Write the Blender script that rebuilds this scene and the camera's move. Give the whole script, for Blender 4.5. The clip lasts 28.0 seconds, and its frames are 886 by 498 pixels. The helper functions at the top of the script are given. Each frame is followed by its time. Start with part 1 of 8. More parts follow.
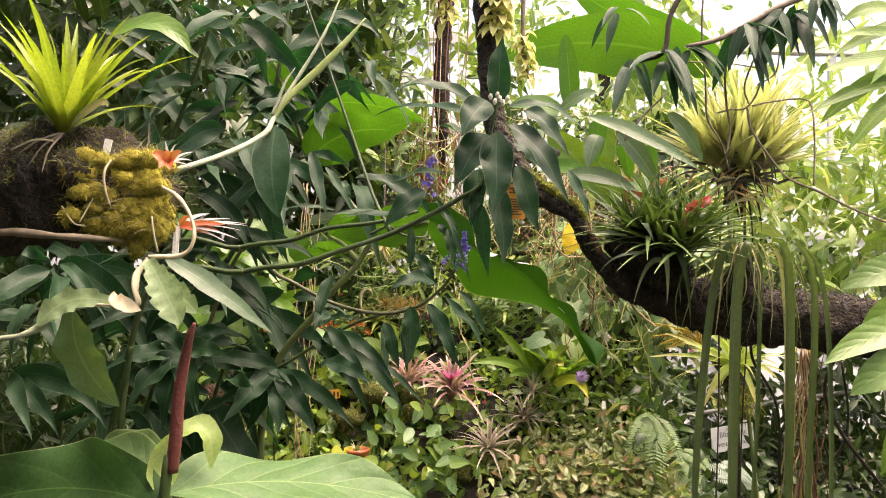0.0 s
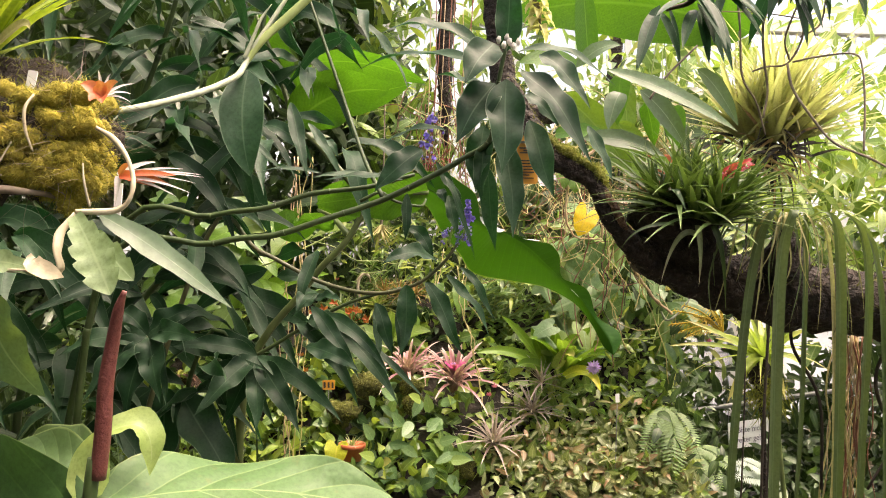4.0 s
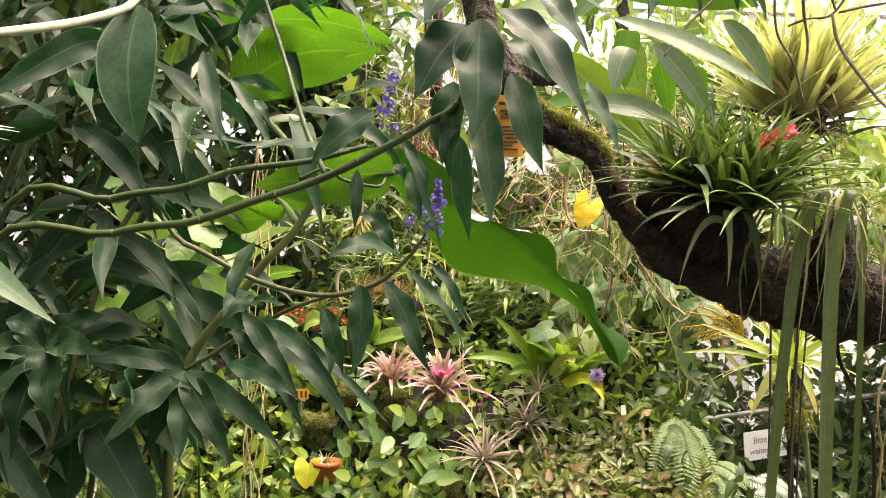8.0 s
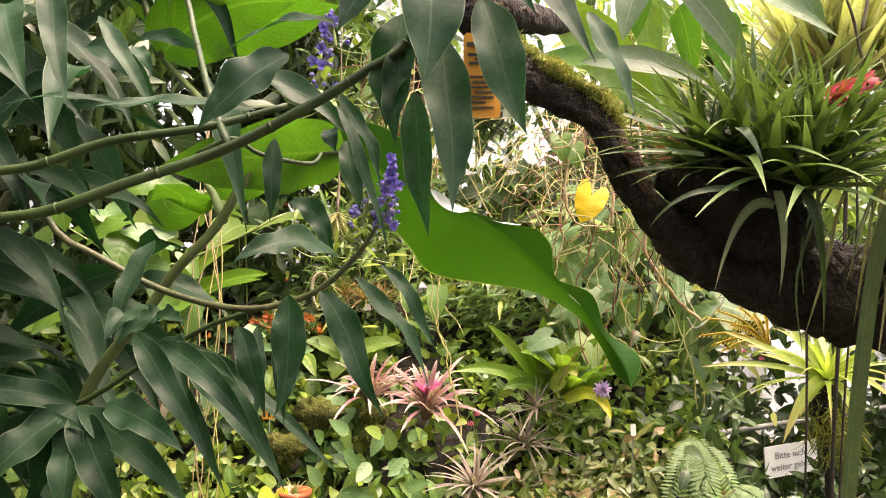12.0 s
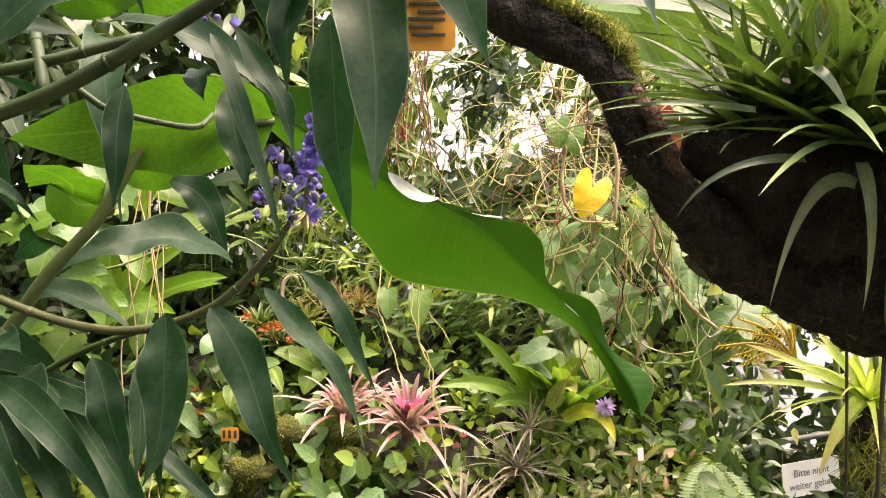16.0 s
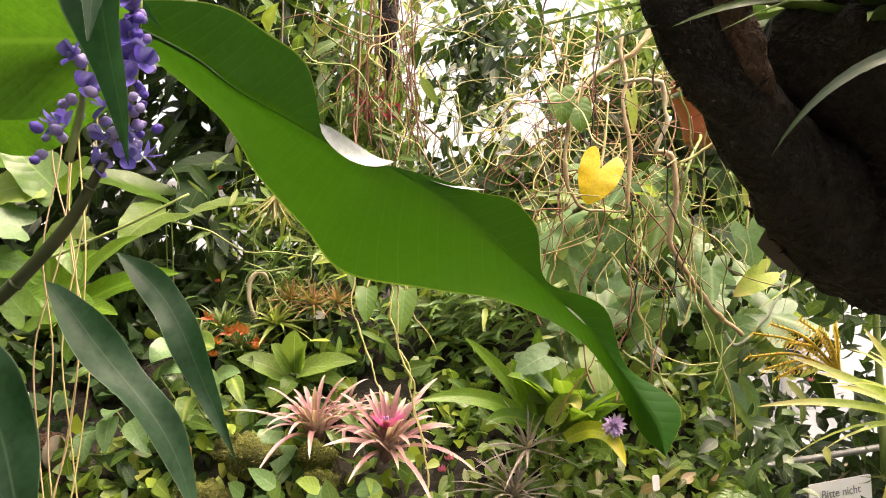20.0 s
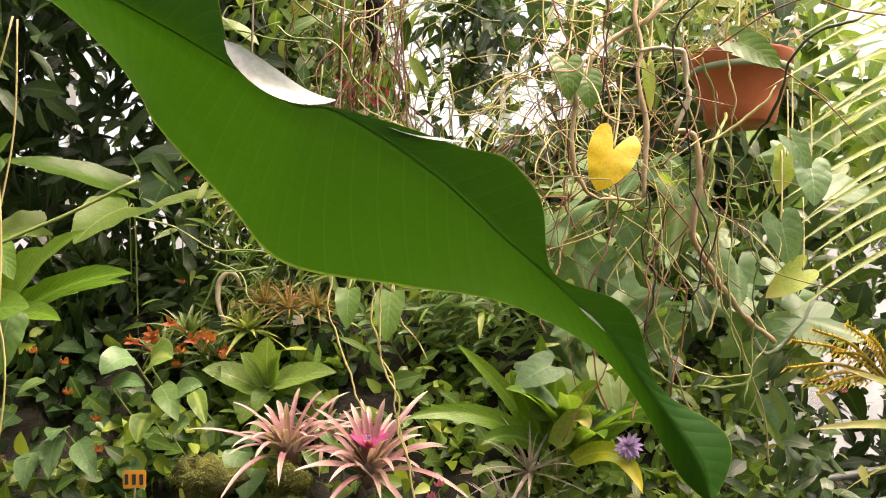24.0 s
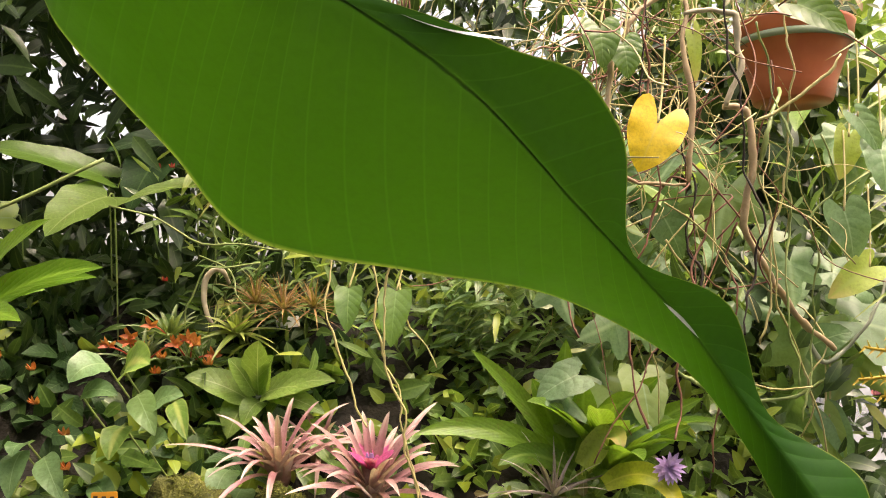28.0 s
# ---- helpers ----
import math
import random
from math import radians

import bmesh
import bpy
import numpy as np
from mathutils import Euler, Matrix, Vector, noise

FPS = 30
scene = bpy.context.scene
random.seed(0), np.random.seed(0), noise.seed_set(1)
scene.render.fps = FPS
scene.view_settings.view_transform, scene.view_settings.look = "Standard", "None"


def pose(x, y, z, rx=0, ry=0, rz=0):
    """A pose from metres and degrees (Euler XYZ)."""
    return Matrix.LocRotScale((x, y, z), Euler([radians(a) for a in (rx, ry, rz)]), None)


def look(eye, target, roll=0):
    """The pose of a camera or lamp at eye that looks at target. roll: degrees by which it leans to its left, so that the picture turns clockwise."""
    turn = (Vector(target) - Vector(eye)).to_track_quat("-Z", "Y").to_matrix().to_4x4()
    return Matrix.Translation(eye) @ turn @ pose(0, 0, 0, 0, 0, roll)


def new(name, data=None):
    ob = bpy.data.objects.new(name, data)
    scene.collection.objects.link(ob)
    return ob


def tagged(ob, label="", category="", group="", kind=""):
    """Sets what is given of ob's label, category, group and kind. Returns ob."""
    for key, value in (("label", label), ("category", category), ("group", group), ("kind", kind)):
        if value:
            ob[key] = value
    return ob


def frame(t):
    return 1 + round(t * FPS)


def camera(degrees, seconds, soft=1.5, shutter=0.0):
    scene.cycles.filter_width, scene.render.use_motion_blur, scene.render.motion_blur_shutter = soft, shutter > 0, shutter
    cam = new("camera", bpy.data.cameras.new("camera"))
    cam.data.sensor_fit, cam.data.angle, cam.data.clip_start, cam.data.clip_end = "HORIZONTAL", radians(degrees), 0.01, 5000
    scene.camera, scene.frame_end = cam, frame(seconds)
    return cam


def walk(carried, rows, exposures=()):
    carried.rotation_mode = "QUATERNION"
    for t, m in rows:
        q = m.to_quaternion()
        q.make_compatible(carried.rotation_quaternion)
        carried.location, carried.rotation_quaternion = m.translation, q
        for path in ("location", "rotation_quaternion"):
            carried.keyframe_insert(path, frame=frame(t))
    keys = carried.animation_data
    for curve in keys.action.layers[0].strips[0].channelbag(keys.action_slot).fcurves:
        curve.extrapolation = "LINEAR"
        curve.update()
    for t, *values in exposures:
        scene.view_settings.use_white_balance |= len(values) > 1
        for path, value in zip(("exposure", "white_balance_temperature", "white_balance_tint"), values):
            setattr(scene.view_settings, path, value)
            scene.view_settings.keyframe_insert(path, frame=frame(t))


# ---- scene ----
cam = camera(58.0, 28.0, 1.0)
PATH = [
    (0, (0.0113, 0.1077, 1.5567), (-0.0115, 2.1058, 1.6409), 1.74),
    (1, (0.0152, 0.1399, 1.5369), (-0.0091, 2.1379, 1.6226), 1.59),
    (2, (0.0165, 0.1935, 1.5273), (-0.0122, 2.1917, 1.6070), 1.77),
    (3, (0.0170, 0.2512, 1.5227), (-0.0153, 2.2496, 1.5944), 1.93),
    (6, (0.0313, 0.4577, 1.5296), (-0.0043, 2.4565, 1.5897), 1.91),
    (7, (0.0522, 0.5338, 1.5252), (0.0130, 2.5326, 1.5843), 1.86),
    (8, (0.0737, 0.6117, 1.5298), (0.0295, 2.6104, 1.5846), 1.95),
    (9, (0.0844, 0.6856, 1.5348), (0.0402, 2.6844, 1.5886), 1.60),
    (10, (0.0969, 0.7691, 1.5323), (0.0507, 2.7679, 1.5870), 1.54),
    (11, (0.1038, 0.8326, 1.5322), (0.0560, 2.8313, 1.5860), 1.42),
    (12, (0.1204, 0.9081, 1.5364), (0.0687, 2.9067, 1.5913), 1.46),
    (14.5, (0.1473, 1.0673, 1.5383), (0.0941, 3.0658, 1.5964), 1.26),
    (15, (0.1522, 1.1012, 1.5418), (0.0997, 3.0997, 1.5981), 1.31),
    (16, (0.1614, 1.1685, 1.5437), (0.1079, 3.1670, 1.5985), 1.29),
    (17, (0.1746, 1.2320, 1.5422), (0.1163, 3.2304, 1.5947), 1.48),
    (18, (0.1814, 1.3085, 1.5335), (0.1257, 3.3069, 1.5890), 1.47),
    (19, (0.1907, 1.3733, 1.5327), (0.1270, 3.3715, 1.5889), 1.50),
    (20, (0.1983, 1.4395, 1.5373), (0.1337, 3.4378, 1.5910), 1.54),
    (21, (0.2039, 1.4877, 1.5391), (0.1334, 3.4858, 1.5915), 1.27),
    (23.5, (0.2197, 1.6355, 1.5279), (0.1437, 3.6330, 1.5909), 1.48),
    (24, (0.2149, 1.6574, 1.5254), (0.1468, 3.6552, 1.5915), 1.41),
    (25, (0.2244, 1.7052, 1.5291), (0.1449, 3.7027, 1.5923), 1.38),
    (26, (0.2097, 1.7451, 1.5273), (0.1385, 3.7428, 1.5920), 1.42),
    (27, (0.2036, 1.7878, 1.5175), (0.1281, 3.7850, 1.5905), 1.49),
    (28, (0.1921, 1.8443, 1.5123), (0.1157, 3.8414, 1.5871), 1.63),
]
walk(cam, [(t, look(eye, goal, roll)) for t, eye, goal, roll in PATH], ((0, 2.15, 7800, 19), (8, 2.46, 7800, 19), (17, 2.52, 7800, 19), (21, 2.30, 7800, 19), (25, 2.10, 7800, 19), (28, 2.14, 7800, 19)))

# ---------------------------------------------------------------- light
SUN_EL, SUN_AZ = 74.0, 95.0
world = bpy.data.worlds.new("overcast_sky")
scene.world = world
world.use_nodes = True
wn = world.node_tree.nodes
wl = world.node_tree.links
sky = wn.new("ShaderNodeTexSky")
sky.sky_type = "NISHITA"
sky.sun_disc = False
sky.sun_elevation = radians(SUN_EL)
sky.sun_rotation = radians(SUN_AZ)
sky.air_density = 1.0
sky.dust_density = 7.0
sky.ozone_density = 0.6
wl.new(sky.outputs[0], wn["Background"].inputs[0])
wn["Background"].inputs[1].default_value = 0.15

sun_data = bpy.data.lights.new("sun", "SUN")
sun_data.energy = 1.5
sun_data.angle = radians(35)
sun_data.color = (1.0, 0.97, 0.91)
sun = new("sun", sun_data)
az, el = radians(SUN_AZ), radians(SUN_EL)
toward_sun = Vector((math.sin(az) * math.cos(el), math.cos(az) * math.cos(el), math.sin(el)))
sun.matrix_world = look(tuple(toward_sun * 20), (0, 0, 0))


# ---------------------------------------------------------------- node helpers
def base_material(name):
    mat = bpy.data.materials.new(name)
    mat.use_nodes = True
    return mat, mat.node_tree.nodes, mat.node_tree.links, mat.node_tree.nodes["Principled BSDF"]


def math_node(ns, ls, op, a, b=0.0, clamp=False):
    n = ns.new("ShaderNodeMath")
    n.operation = op
    n.use_clamp = clamp
    for k, v in enumerate((a, b)):
        if isinstance(v, (int, float)):
            n.inputs[k].default_value = v
        else:
            ls.new(v, n.inputs[k])
    return n.outputs[0]


def mix_colour(ns, ls, fac, a, b):
    n = ns.new("ShaderNodeMix")
    n.data_type = "RGBA"
    for k, v in ((0, fac), (6, a), (7, b)):
        if isinstance(v, (int, float)):
            n.inputs[k].default_value = v
        elif isinstance(v, tuple):
            n.inputs[k].default_value = (*v, 1.0)
        else:
            ls.new(v, n.inputs[k])
    return n.outputs[2]


def noise_node(ns, ls, scale, detail=3.0, coords="Object", rough=0.55):
    tc = ns.new("ShaderNodeTexCoord")
    n = ns.new("ShaderNodeTexNoise")
    n.inputs["Scale"].default_value = scale
    n.inputs["Detail"].default_value = detail
    n.inputs["Roughness"].default_value = rough
    ls.new(tc.outputs[coords], n.inputs["Vector"])
    return n.outputs["Fac"]


def spread(ns, ls, val, lo, hi):
    n = ns.new("ShaderNodeMapRange")
    n.inputs[1].default_value = lo
    n.inputs[2].default_value = hi
    ls.new(val, n.inputs[0])
    return n.outputs[0]


def leaf_material(name, dark, light, vein=None, trans=0.3, rough=0.42, tint=None, rib=0.07, ribs=0.0, island=False, spots=0.0, tip=None, glow=1.5, edge=None, spec=0.5, transmit=(0.24, 0.36, 0.02), rim=0.4, ribmix=0.28, buckle=0.0, vslope=0.55, mottle=0.45, relief=0.25):
    """A leaf: two tones by clump and grain, midrib, side veins, and light that comes through the blade."""
    mat, ns, ls, bsdf = base_material(name)
    if island:
        rnd = ns.new("ShaderNodeNewGeometry").outputs["Random Per Island"]
    else:
        rnd = ns.new("ShaderNodeObjectInfo").outputs["Random"]
    fine = noise_node(ns, ls, 26.0, 4.0)
    coarse = noise_node(ns, ls, 5.0, 2.0)
    blend = math_node(ns, ls, "ADD", math_node(ns, ls, "MULTIPLY", rnd, 0.62), math_node(ns, ls, "MULTIPLY", spread(ns, ls, fine, 0.3, 0.7), 0.22))
    blend = math_node(ns, ls, "ADD", blend, math_node(ns, ls, "MULTIPLY", spread(ns, ls, coarse, 0.3, 0.7), 0.2), True)
    col = mix_colour(ns, ls, blend, dark, light)
    if mottle:
        cells = spread(ns, ls, noise_node(ns, ls, 190.0, 4.0, rough=0.65), 0.42, 0.68)
        col = mix_colour(ns, ls, math_node(ns, ls, "MULTIPLY", cells, mottle), col, tuple(q * 0.45 for q in dark))
        pale = spread(ns, ls, noise_node(ns, ls, 75.0, 3.0), 0.58, 0.75)
        col = mix_colour(ns, ls, math_node(ns, ls, "MULTIPLY", pale, mottle * 0.6), col, tuple(min(0.8, q * 1.35) for q in light))
    uv = ns.new("ShaderNodeTexCoord")
    sep = ns.new("ShaderNodeSeparateXYZ")
    ls.new(uv.outputs["UV"], sep.inputs[0])
    off = math_node(ns, ls, "ABSOLUTE", math_node(ns, ls, "SUBTRACT", sep.outputs[0], 0.5))
    along = sep.outputs[1]
    if tint:
        odd = spread(ns, ls, math_node(ns, ls, "FRACT", math_node(ns, ls, "MULTIPLY", rnd, 7.31)), 0.72, 0.95)
        col = mix_colour(ns, ls, math_node(ns, ls, "MULTIPLY", odd, 0.8), col, tint)
    if tip:
        wob = math_node(ns, ls, "ADD", along, math_node(ns, ls, "MULTIPLY", math_node(ns, ls, "SUBTRACT", fine, 0.5), 0.35))
        col = mix_colour(ns, ls, spread(ns, ls, wob, 0.55, 1.0), col, tip)
    if edge:
        col = mix_colour(ns, ls, math_node(ns, ls, "MULTIPLY", spread(ns, ls, off, rim, min(0.499, rim + 0.085)), 0.8), col, edge)
    if spots:
        sp = spread(ns, ls, noise_node(ns, ls, 70.0, 2.0), 0.62, 0.72)
        col = mix_colour(ns, ls, math_node(ns, ls, "MULTIPLY", sp, spots), col, (0.16, 0.12, 0.04))
    height = fine
    if ribs:
        slope = math_node(ns, ls, "SUBTRACT", along, math_node(ns, ls, "MULTIPLY", off, vslope))
        wave = math_node(ns, ls, "ABSOLUTE", math_node(ns, ls, "SINE", math_node(ns, ls, "MULTIPLY", slope, ribs)))
        lines = spread(ns, ls, wave, 0.16, 0.0)
        height = math_node(ns, ls, "ADD", math_node(ns, ls, "MULTIPLY", fine, 0.4), wave)
        if vein:
            col = mix_colour(ns, ls, math_node(ns, ls, "MULTIPLY", lines, ribmix), col, vein)
    if buckle:
        height = math_node(ns, ls, "ADD", math_node(ns, ls, "MULTIPLY", height, 0.5), math_node(ns, ls, "MULTIPLY", noise_node(ns, ls, 34.0, 2.0), buckle))
    if vein:
        mid = spread(ns, ls, off, rib, rib * 0.25)
        col = mix_colour(ns, ls, math_node(ns, ls, "MULTIPLY", mid, 0.7), col, vein)
    ls.new(col, bsdf.inputs["Base Color"])
    bsdf.inputs["Specular IOR Level"].default_value = spec
    r = ns.new("ShaderNodeMapRange")
    r.inputs[3].default_value = rough - 0.08
    r.inputs[4].default_value = rough + 0.14
    ls.new(fine, r.inputs[0])
    ls.new(r.outputs[0], bsdf.inputs["Roughness"])
    bump = ns.new("ShaderNodeBump")
    bump.inputs["Strength"].default_value = relief
    bump.inputs["Distance"].default_value = 0.002 + 0.003 * buckle
    ls.new(height, bump.inputs["Height"])
    ls.new(bump.outputs[0], bsdf.inputs["Normal"])
    if trans:
        tr = ns.new("ShaderNodeBsdfTranslucent")
        warm = mix_colour(ns, ls, 0.35, col, transmit)
        gain = ns.new("ShaderNodeVectorMath")
        gain.operation = "SCALE"
        gain.inputs["Scale"].default_value = glow
        ls.new(warm, gain.inputs[0])
        ls.new(gain.outputs[0], tr.inputs[0])
        mx = ns.new("ShaderNodeMixShader")
        mx.inputs[0].default_value = trans
        ls.new(bsdf.outputs[0], mx.inputs[1])
        ls.new(tr.outputs[0], mx.inputs[2])
        ls.new(mx.outputs[0], ns["Material Output"].inputs[0])
    return mat


def plain_material(name, dark, light, rough=0.6, scale=30.0, metal=0.0, bump=0.4, dist=0.003, coords="Object", big=4.0):
    """Two tones at two scales, with relief."""
    mat, ns, ls, bsdf = base_material(name)
    a = noise_node(ns, ls, scale, 5.0, coords)
    b = noise_node(ns, ls, big, 2.0, coords)
    f = math_node(ns, ls, "ADD", math_node(ns, ls, "MULTIPLY", spread(ns, ls, a, 0.3, 0.7), 0.6), math_node(ns, ls, "MULTIPLY", spread(ns, ls, b, 0.3, 0.7), 0.4), True)
    ls.new(mix_colour(ns, ls, f, dark, light), bsdf.inputs["Base Color"])
    bsdf.inputs["Roughness"].default_value = rough
    bsdf.inputs["Metallic"].default_value = metal
    bm_node = ns.new("ShaderNodeBump")
    bm_node.inputs["Strength"].default_value = bump
    bm_node.inputs["Distance"].default_value = dist
    ls.new(a, bm_node.inputs["Height"])
    ls.new(bm_node.outputs[0], bsdf.inputs["Normal"])
    return mat


# ---------------------------------------------------------------- materials
M_GINGER = leaf_material("ginger_leaf", (0.004, 0.021, 0.008), (0.028, 0.072, 0.033), (0.05, 0.10, 0.052), 0.2, 0.46, rib=0.03, spec=0.22, transmit=(0.02, 0.17, 0.02), edge=(0.15, 0.22, 0.14), rim=0.472, buckle=0.9, relief=0.35)
M_CANE = plain_material("ginger_cane", (0.016, 0.036, 0.007), (0.052, 0.090, 0.022), 0.55, 40.0)
M_REDCANE = plain_material("reddish_cane", (0.035, 0.06, 0.02), (0.10, 0.085, 0.035), 0.5, 12.0)
# The bright edge colour stands in for light through the thin margin
M_BANANA = leaf_material("banana_leaf", (0.011, 0.072, 0.004), (0.018, 0.090, 0.006), (0.034, 0.125, 0.012), 0.34, 0.42, rib=0.02, ribs=170.0, vslope=0.06, mottle=0.2, glow=0.56, relief=0.1, edge=(0.36, 0.44, 0.08), transmit=(0.075, 0.26, 0.006), spec=0.35, rim=0.484, ribmix=0.6)
# Brighter copy of banana_leaf; light from behind is put into its colour
M_BANANA_BACKLIT = leaf_material("backlit_banana_leaf", (0.04, 0.145, 0.008), (0.075, 0.205, 0.012), (0.13, 0.28, 0.03), 0.5, 0.4, rib=0.03, ribs=70.0, glow=1.15, buckle=0.7, ribmix=0.4, transmit=(0.10, 0.28, 0.01))
# Pale grey base: shine on the folded upper face, put into the colour
M_FOLD = leaf_material("leaf_sheen_and_split", (0.24, 0.28, 0.27), (0.34, 0.37, 0.36), None, 0.15, 0.2, spec=1.0)
M_PETIOLE = plain_material("banana_petiole", (0.045, 0.07, 0.018), (0.12, 0.16, 0.05), 0.45, 20.0)
M_ANTH = leaf_material("anthurium_leaf", (0.052, 0.118, 0.038), (0.092, 0.172, 0.062), (0.22, 0.31, 0.12), 0.18, 0.52, rib=0.012, spots=0.2, ribs=20.0, buckle=1.2, ribmix=0.5, relief=0.6, edge=(0.2, 0.28, 0.1), rim=0.485, spec=0.3)
# Darker copy for the leaf in shade; its pale edge paints a lit rim
M_ANTHSHADE = leaf_material("shaded_anthurium_leaf", (0.02, 0.062, 0.014), (0.042, 0.10, 0.028), (0.10, 0.17, 0.05), 0.2, 0.5, rib=0.01, ribmix=0.25, ribs=16.0, edge=(0.3, 0.4, 0.18), rim=0.488, spec=0.3, transmit=(0.03, 0.08, 0.01), buckle=0.8)
M_ANTHMID = leaf_material("mid_green_anthurium_leaf", (0.05, 0.10, 0.035), (0.08, 0.15, 0.055), (0.2, 0.27, 0.12), 0.2, 0.5, rib=0.03, ribs=22.0, edge=(0.3, 0.38, 0.16), rim=0.47, buckle=0.8)
M_CUPBROM = leaf_material("cup_bromeliad", (0.06, 0.12, 0.03), (0.17, 0.24, 0.09), (0.2, 0.22, 0.08), 0.3, 0.4, rib=0.12, spots=0.4, tip=(0.3, 0.36, 0.2))
M_GREYGREEN = leaf_material("smooth_grey_green_leaf", (0.028, 0.075, 0.028), (0.085, 0.16, 0.068), (0.16, 0.24, 0.12), 0.3, 0.42, rib=0.03, buckle=1.0)
M_PALEBLADE = leaf_material("pale_stem_blade", (0.13, 0.2, 0.09), (0.24, 0.33, 0.17), (0.28, 0.36, 0.2), 0.3, 0.45, rib=0.05, buckle=0.8)
M_GLOSSY = leaf_material("glossy_green_leaf", (0.05, 0.125, 0.015), (0.11, 0.22, 0.028), (0.16, 0.28, 0.06), 0.35, 0.34, rib=0.03, ribs=22.0, buckle=0.6, ribmix=0.2)
M_SPATHE = leaf_material("spathe", (0.2, 0.3, 0.08), (0.32, 0.41, 0.15), (0.36, 0.43, 0.2), 0.4, 0.4, rib=0.02, buckle=0.6)
M_SPADIX = plain_material("spadix", (0.085, 0.018, 0.016), (0.16, 0.045, 0.035), 0.55, 220.0, bump=0.8, dist=0.002)
M_YBROM = leaf_material("yellow_green_bromeliad", (0.11, 0.2, 0.012), (0.38, 0.43, 0.035), (0.28, 0.36, 0.05), 0.4, 0.36, rib=0.12, glow=1.4)
M_RBROM = leaf_material("tufted_bromeliad", (0.011, 0.036, 0.007), (0.060, 0.116, 0.022), (0.04, 0.08, 0.02), 0.18, 0.42, rib=0.16, tip=(0.12, 0.18, 0.05), spec=0.4, transmit=(0.11, 0.2, 0.015), edge=(0.12, 0.17, 0.05), rim=0.44)
M_JBROM = leaf_material("pale_bromeliad", (0.24, 0.24, 0.08), (0.46, 0.45, 0.2), (0.32, 0.31, 0.14), 0.4, 0.45, rib=0.1, tip=(0.5, 0.47, 0.26))
M_STRAP = leaf_material("strap_fern", (0.028, 0.055, 0.024), (0.10, 0.14, 0.055), (0.12, 0.165, 0.08), 0.22, 0.4, rib=0.05)
M_DRYSTRAP = leaf_material("drying_strap", (0.2, 0.19, 0.07), (0.38, 0.34, 0.16), (0.4, 0.36, 0.2), 0.25, 0.6, rib=0.08)
M_PALEBROM = leaf_material("pale_drooping_leaf", (0.15, 0.19, 0.09), (0.3, 0.34, 0.18), (0.25, 0.3, 0.15), 0.25, 0.42, rib=0.1, tip=(0.42, 0.36, 0.25))
M_PINK = leaf_material("pink_bromeliad", (0.27, 0.10, 0.125), (0.43, 0.25, 0.25), (0.36, 0.14, 0.17), 0.25, 0.45, rib=0.14, tip=(0.52, 0.44, 0.36), buckle=0.5)
M_MAGENTA = leaf_material("magenta_bract", (0.5, 0.05, 0.22), (0.62, 0.14, 0.34), None, 0.3, 0.5)
M_SILVER = leaf_material("silver_bromeliad", (0.2, 0.15, 0.12), (0.4, 0.34, 0.29), (0.24, 0.12, 0.12), 0.2, 0.5, rib=0.14, tip=(0.46, 0.43, 0.36))
M_GBROM = leaf_material("green_bromeliad", (0.055, 0.15, 0.012), (0.15, 0.29, 0.026), (0.2, 0.34, 0.05), 0.42, 0.34, rib=0.1, spots=0.4, ribs=40.0, buckle=0.6, ribmix=0.2, glow=1.6)
M_LBROM = leaf_material("light_strap_bromeliad", (0.22, 0.32, 0.03), (0.4, 0.48, 0.09), (0.3, 0.38, 0.08), 0.42, 0.4, rib=0.12, tip=(0.46, 0.36, 0.13))
M_TUFT = leaf_material("tufted_plant_leaf", (0.11, 0.17, 0.025), (0.26, 0.32, 0.07), (0.3, 0.34, 0.1), 0.35, 0.42, rib=0.1, tip=(0.34, 0.36, 0.1))
M_ORANGE = leaf_material("orange_bract", (0.42, 0.06, 0.025), (0.56, 0.16, 0.07), None, 0.3, 0.5)
M_RUST = leaf_material("dried_rust_leaf", (0.16, 0.07, 0.02), (0.32, 0.19, 0.07), None, 0.25, 0.6)
M_RED = leaf_material("red_bract", (0.40, 0.006, 0.04), (0.52, 0.03, 0.09), None, 0.25, 0.45)
M_REDSTALK = plain_material("red_stalk", (0.35, 0.03, 0.02), (0.5, 0.1, 0.05), 0.5)
M_WHITEPETAL = leaf_material("pale_petal", (0.55, 0.5, 0.48), (0.72, 0.68, 0.66), None, 0.3, 0.5)
M_BLUE = leaf_material("violet_blue_petal", (0.10, 0.055, 0.49), (0.24, 0.16, 0.68), None, 0.25, 0.5)
M_BLUEPALE = leaf_material("pale_violet_bud", (0.27, 0.20, 0.54), (0.46, 0.40, 0.70), None, 0.25, 0.5)
M_LILAC = leaf_material("lilac_petal", (0.36, 0.22, 0.5), (0.52, 0.38, 0.64), None, 0.3, 0.5)
M_YELLOW = leaf_material("yellow_leaf", (0.62, 0.42, 0.01), (0.78, 0.56, 0.02), (0.6, 0.45, 0.05), 0.4, 0.45, rib=0.03, glow=1.0, spots=0.2)
M_YGLEAF = leaf_material("yellowing_leaf", (0.26, 0.34, 0.02), (0.46, 0.48, 0.03), (0.5, 0.48, 0.06), 0.4, 0.42, rib=0.05, tip=(0.62, 0.5, 0.03))
M_YFLOWER = leaf_material("yellow_spike", (0.42, 0.26, 0.012), (0.6, 0.42, 0.05), None, 0.3, 0.5)
M_BRACT = leaf_material("cream_bract", (0.42, 0.38, 0.12), (0.6, 0.54, 0.25), (0.4, 0.38, 0.15), 0.4, 0.5)
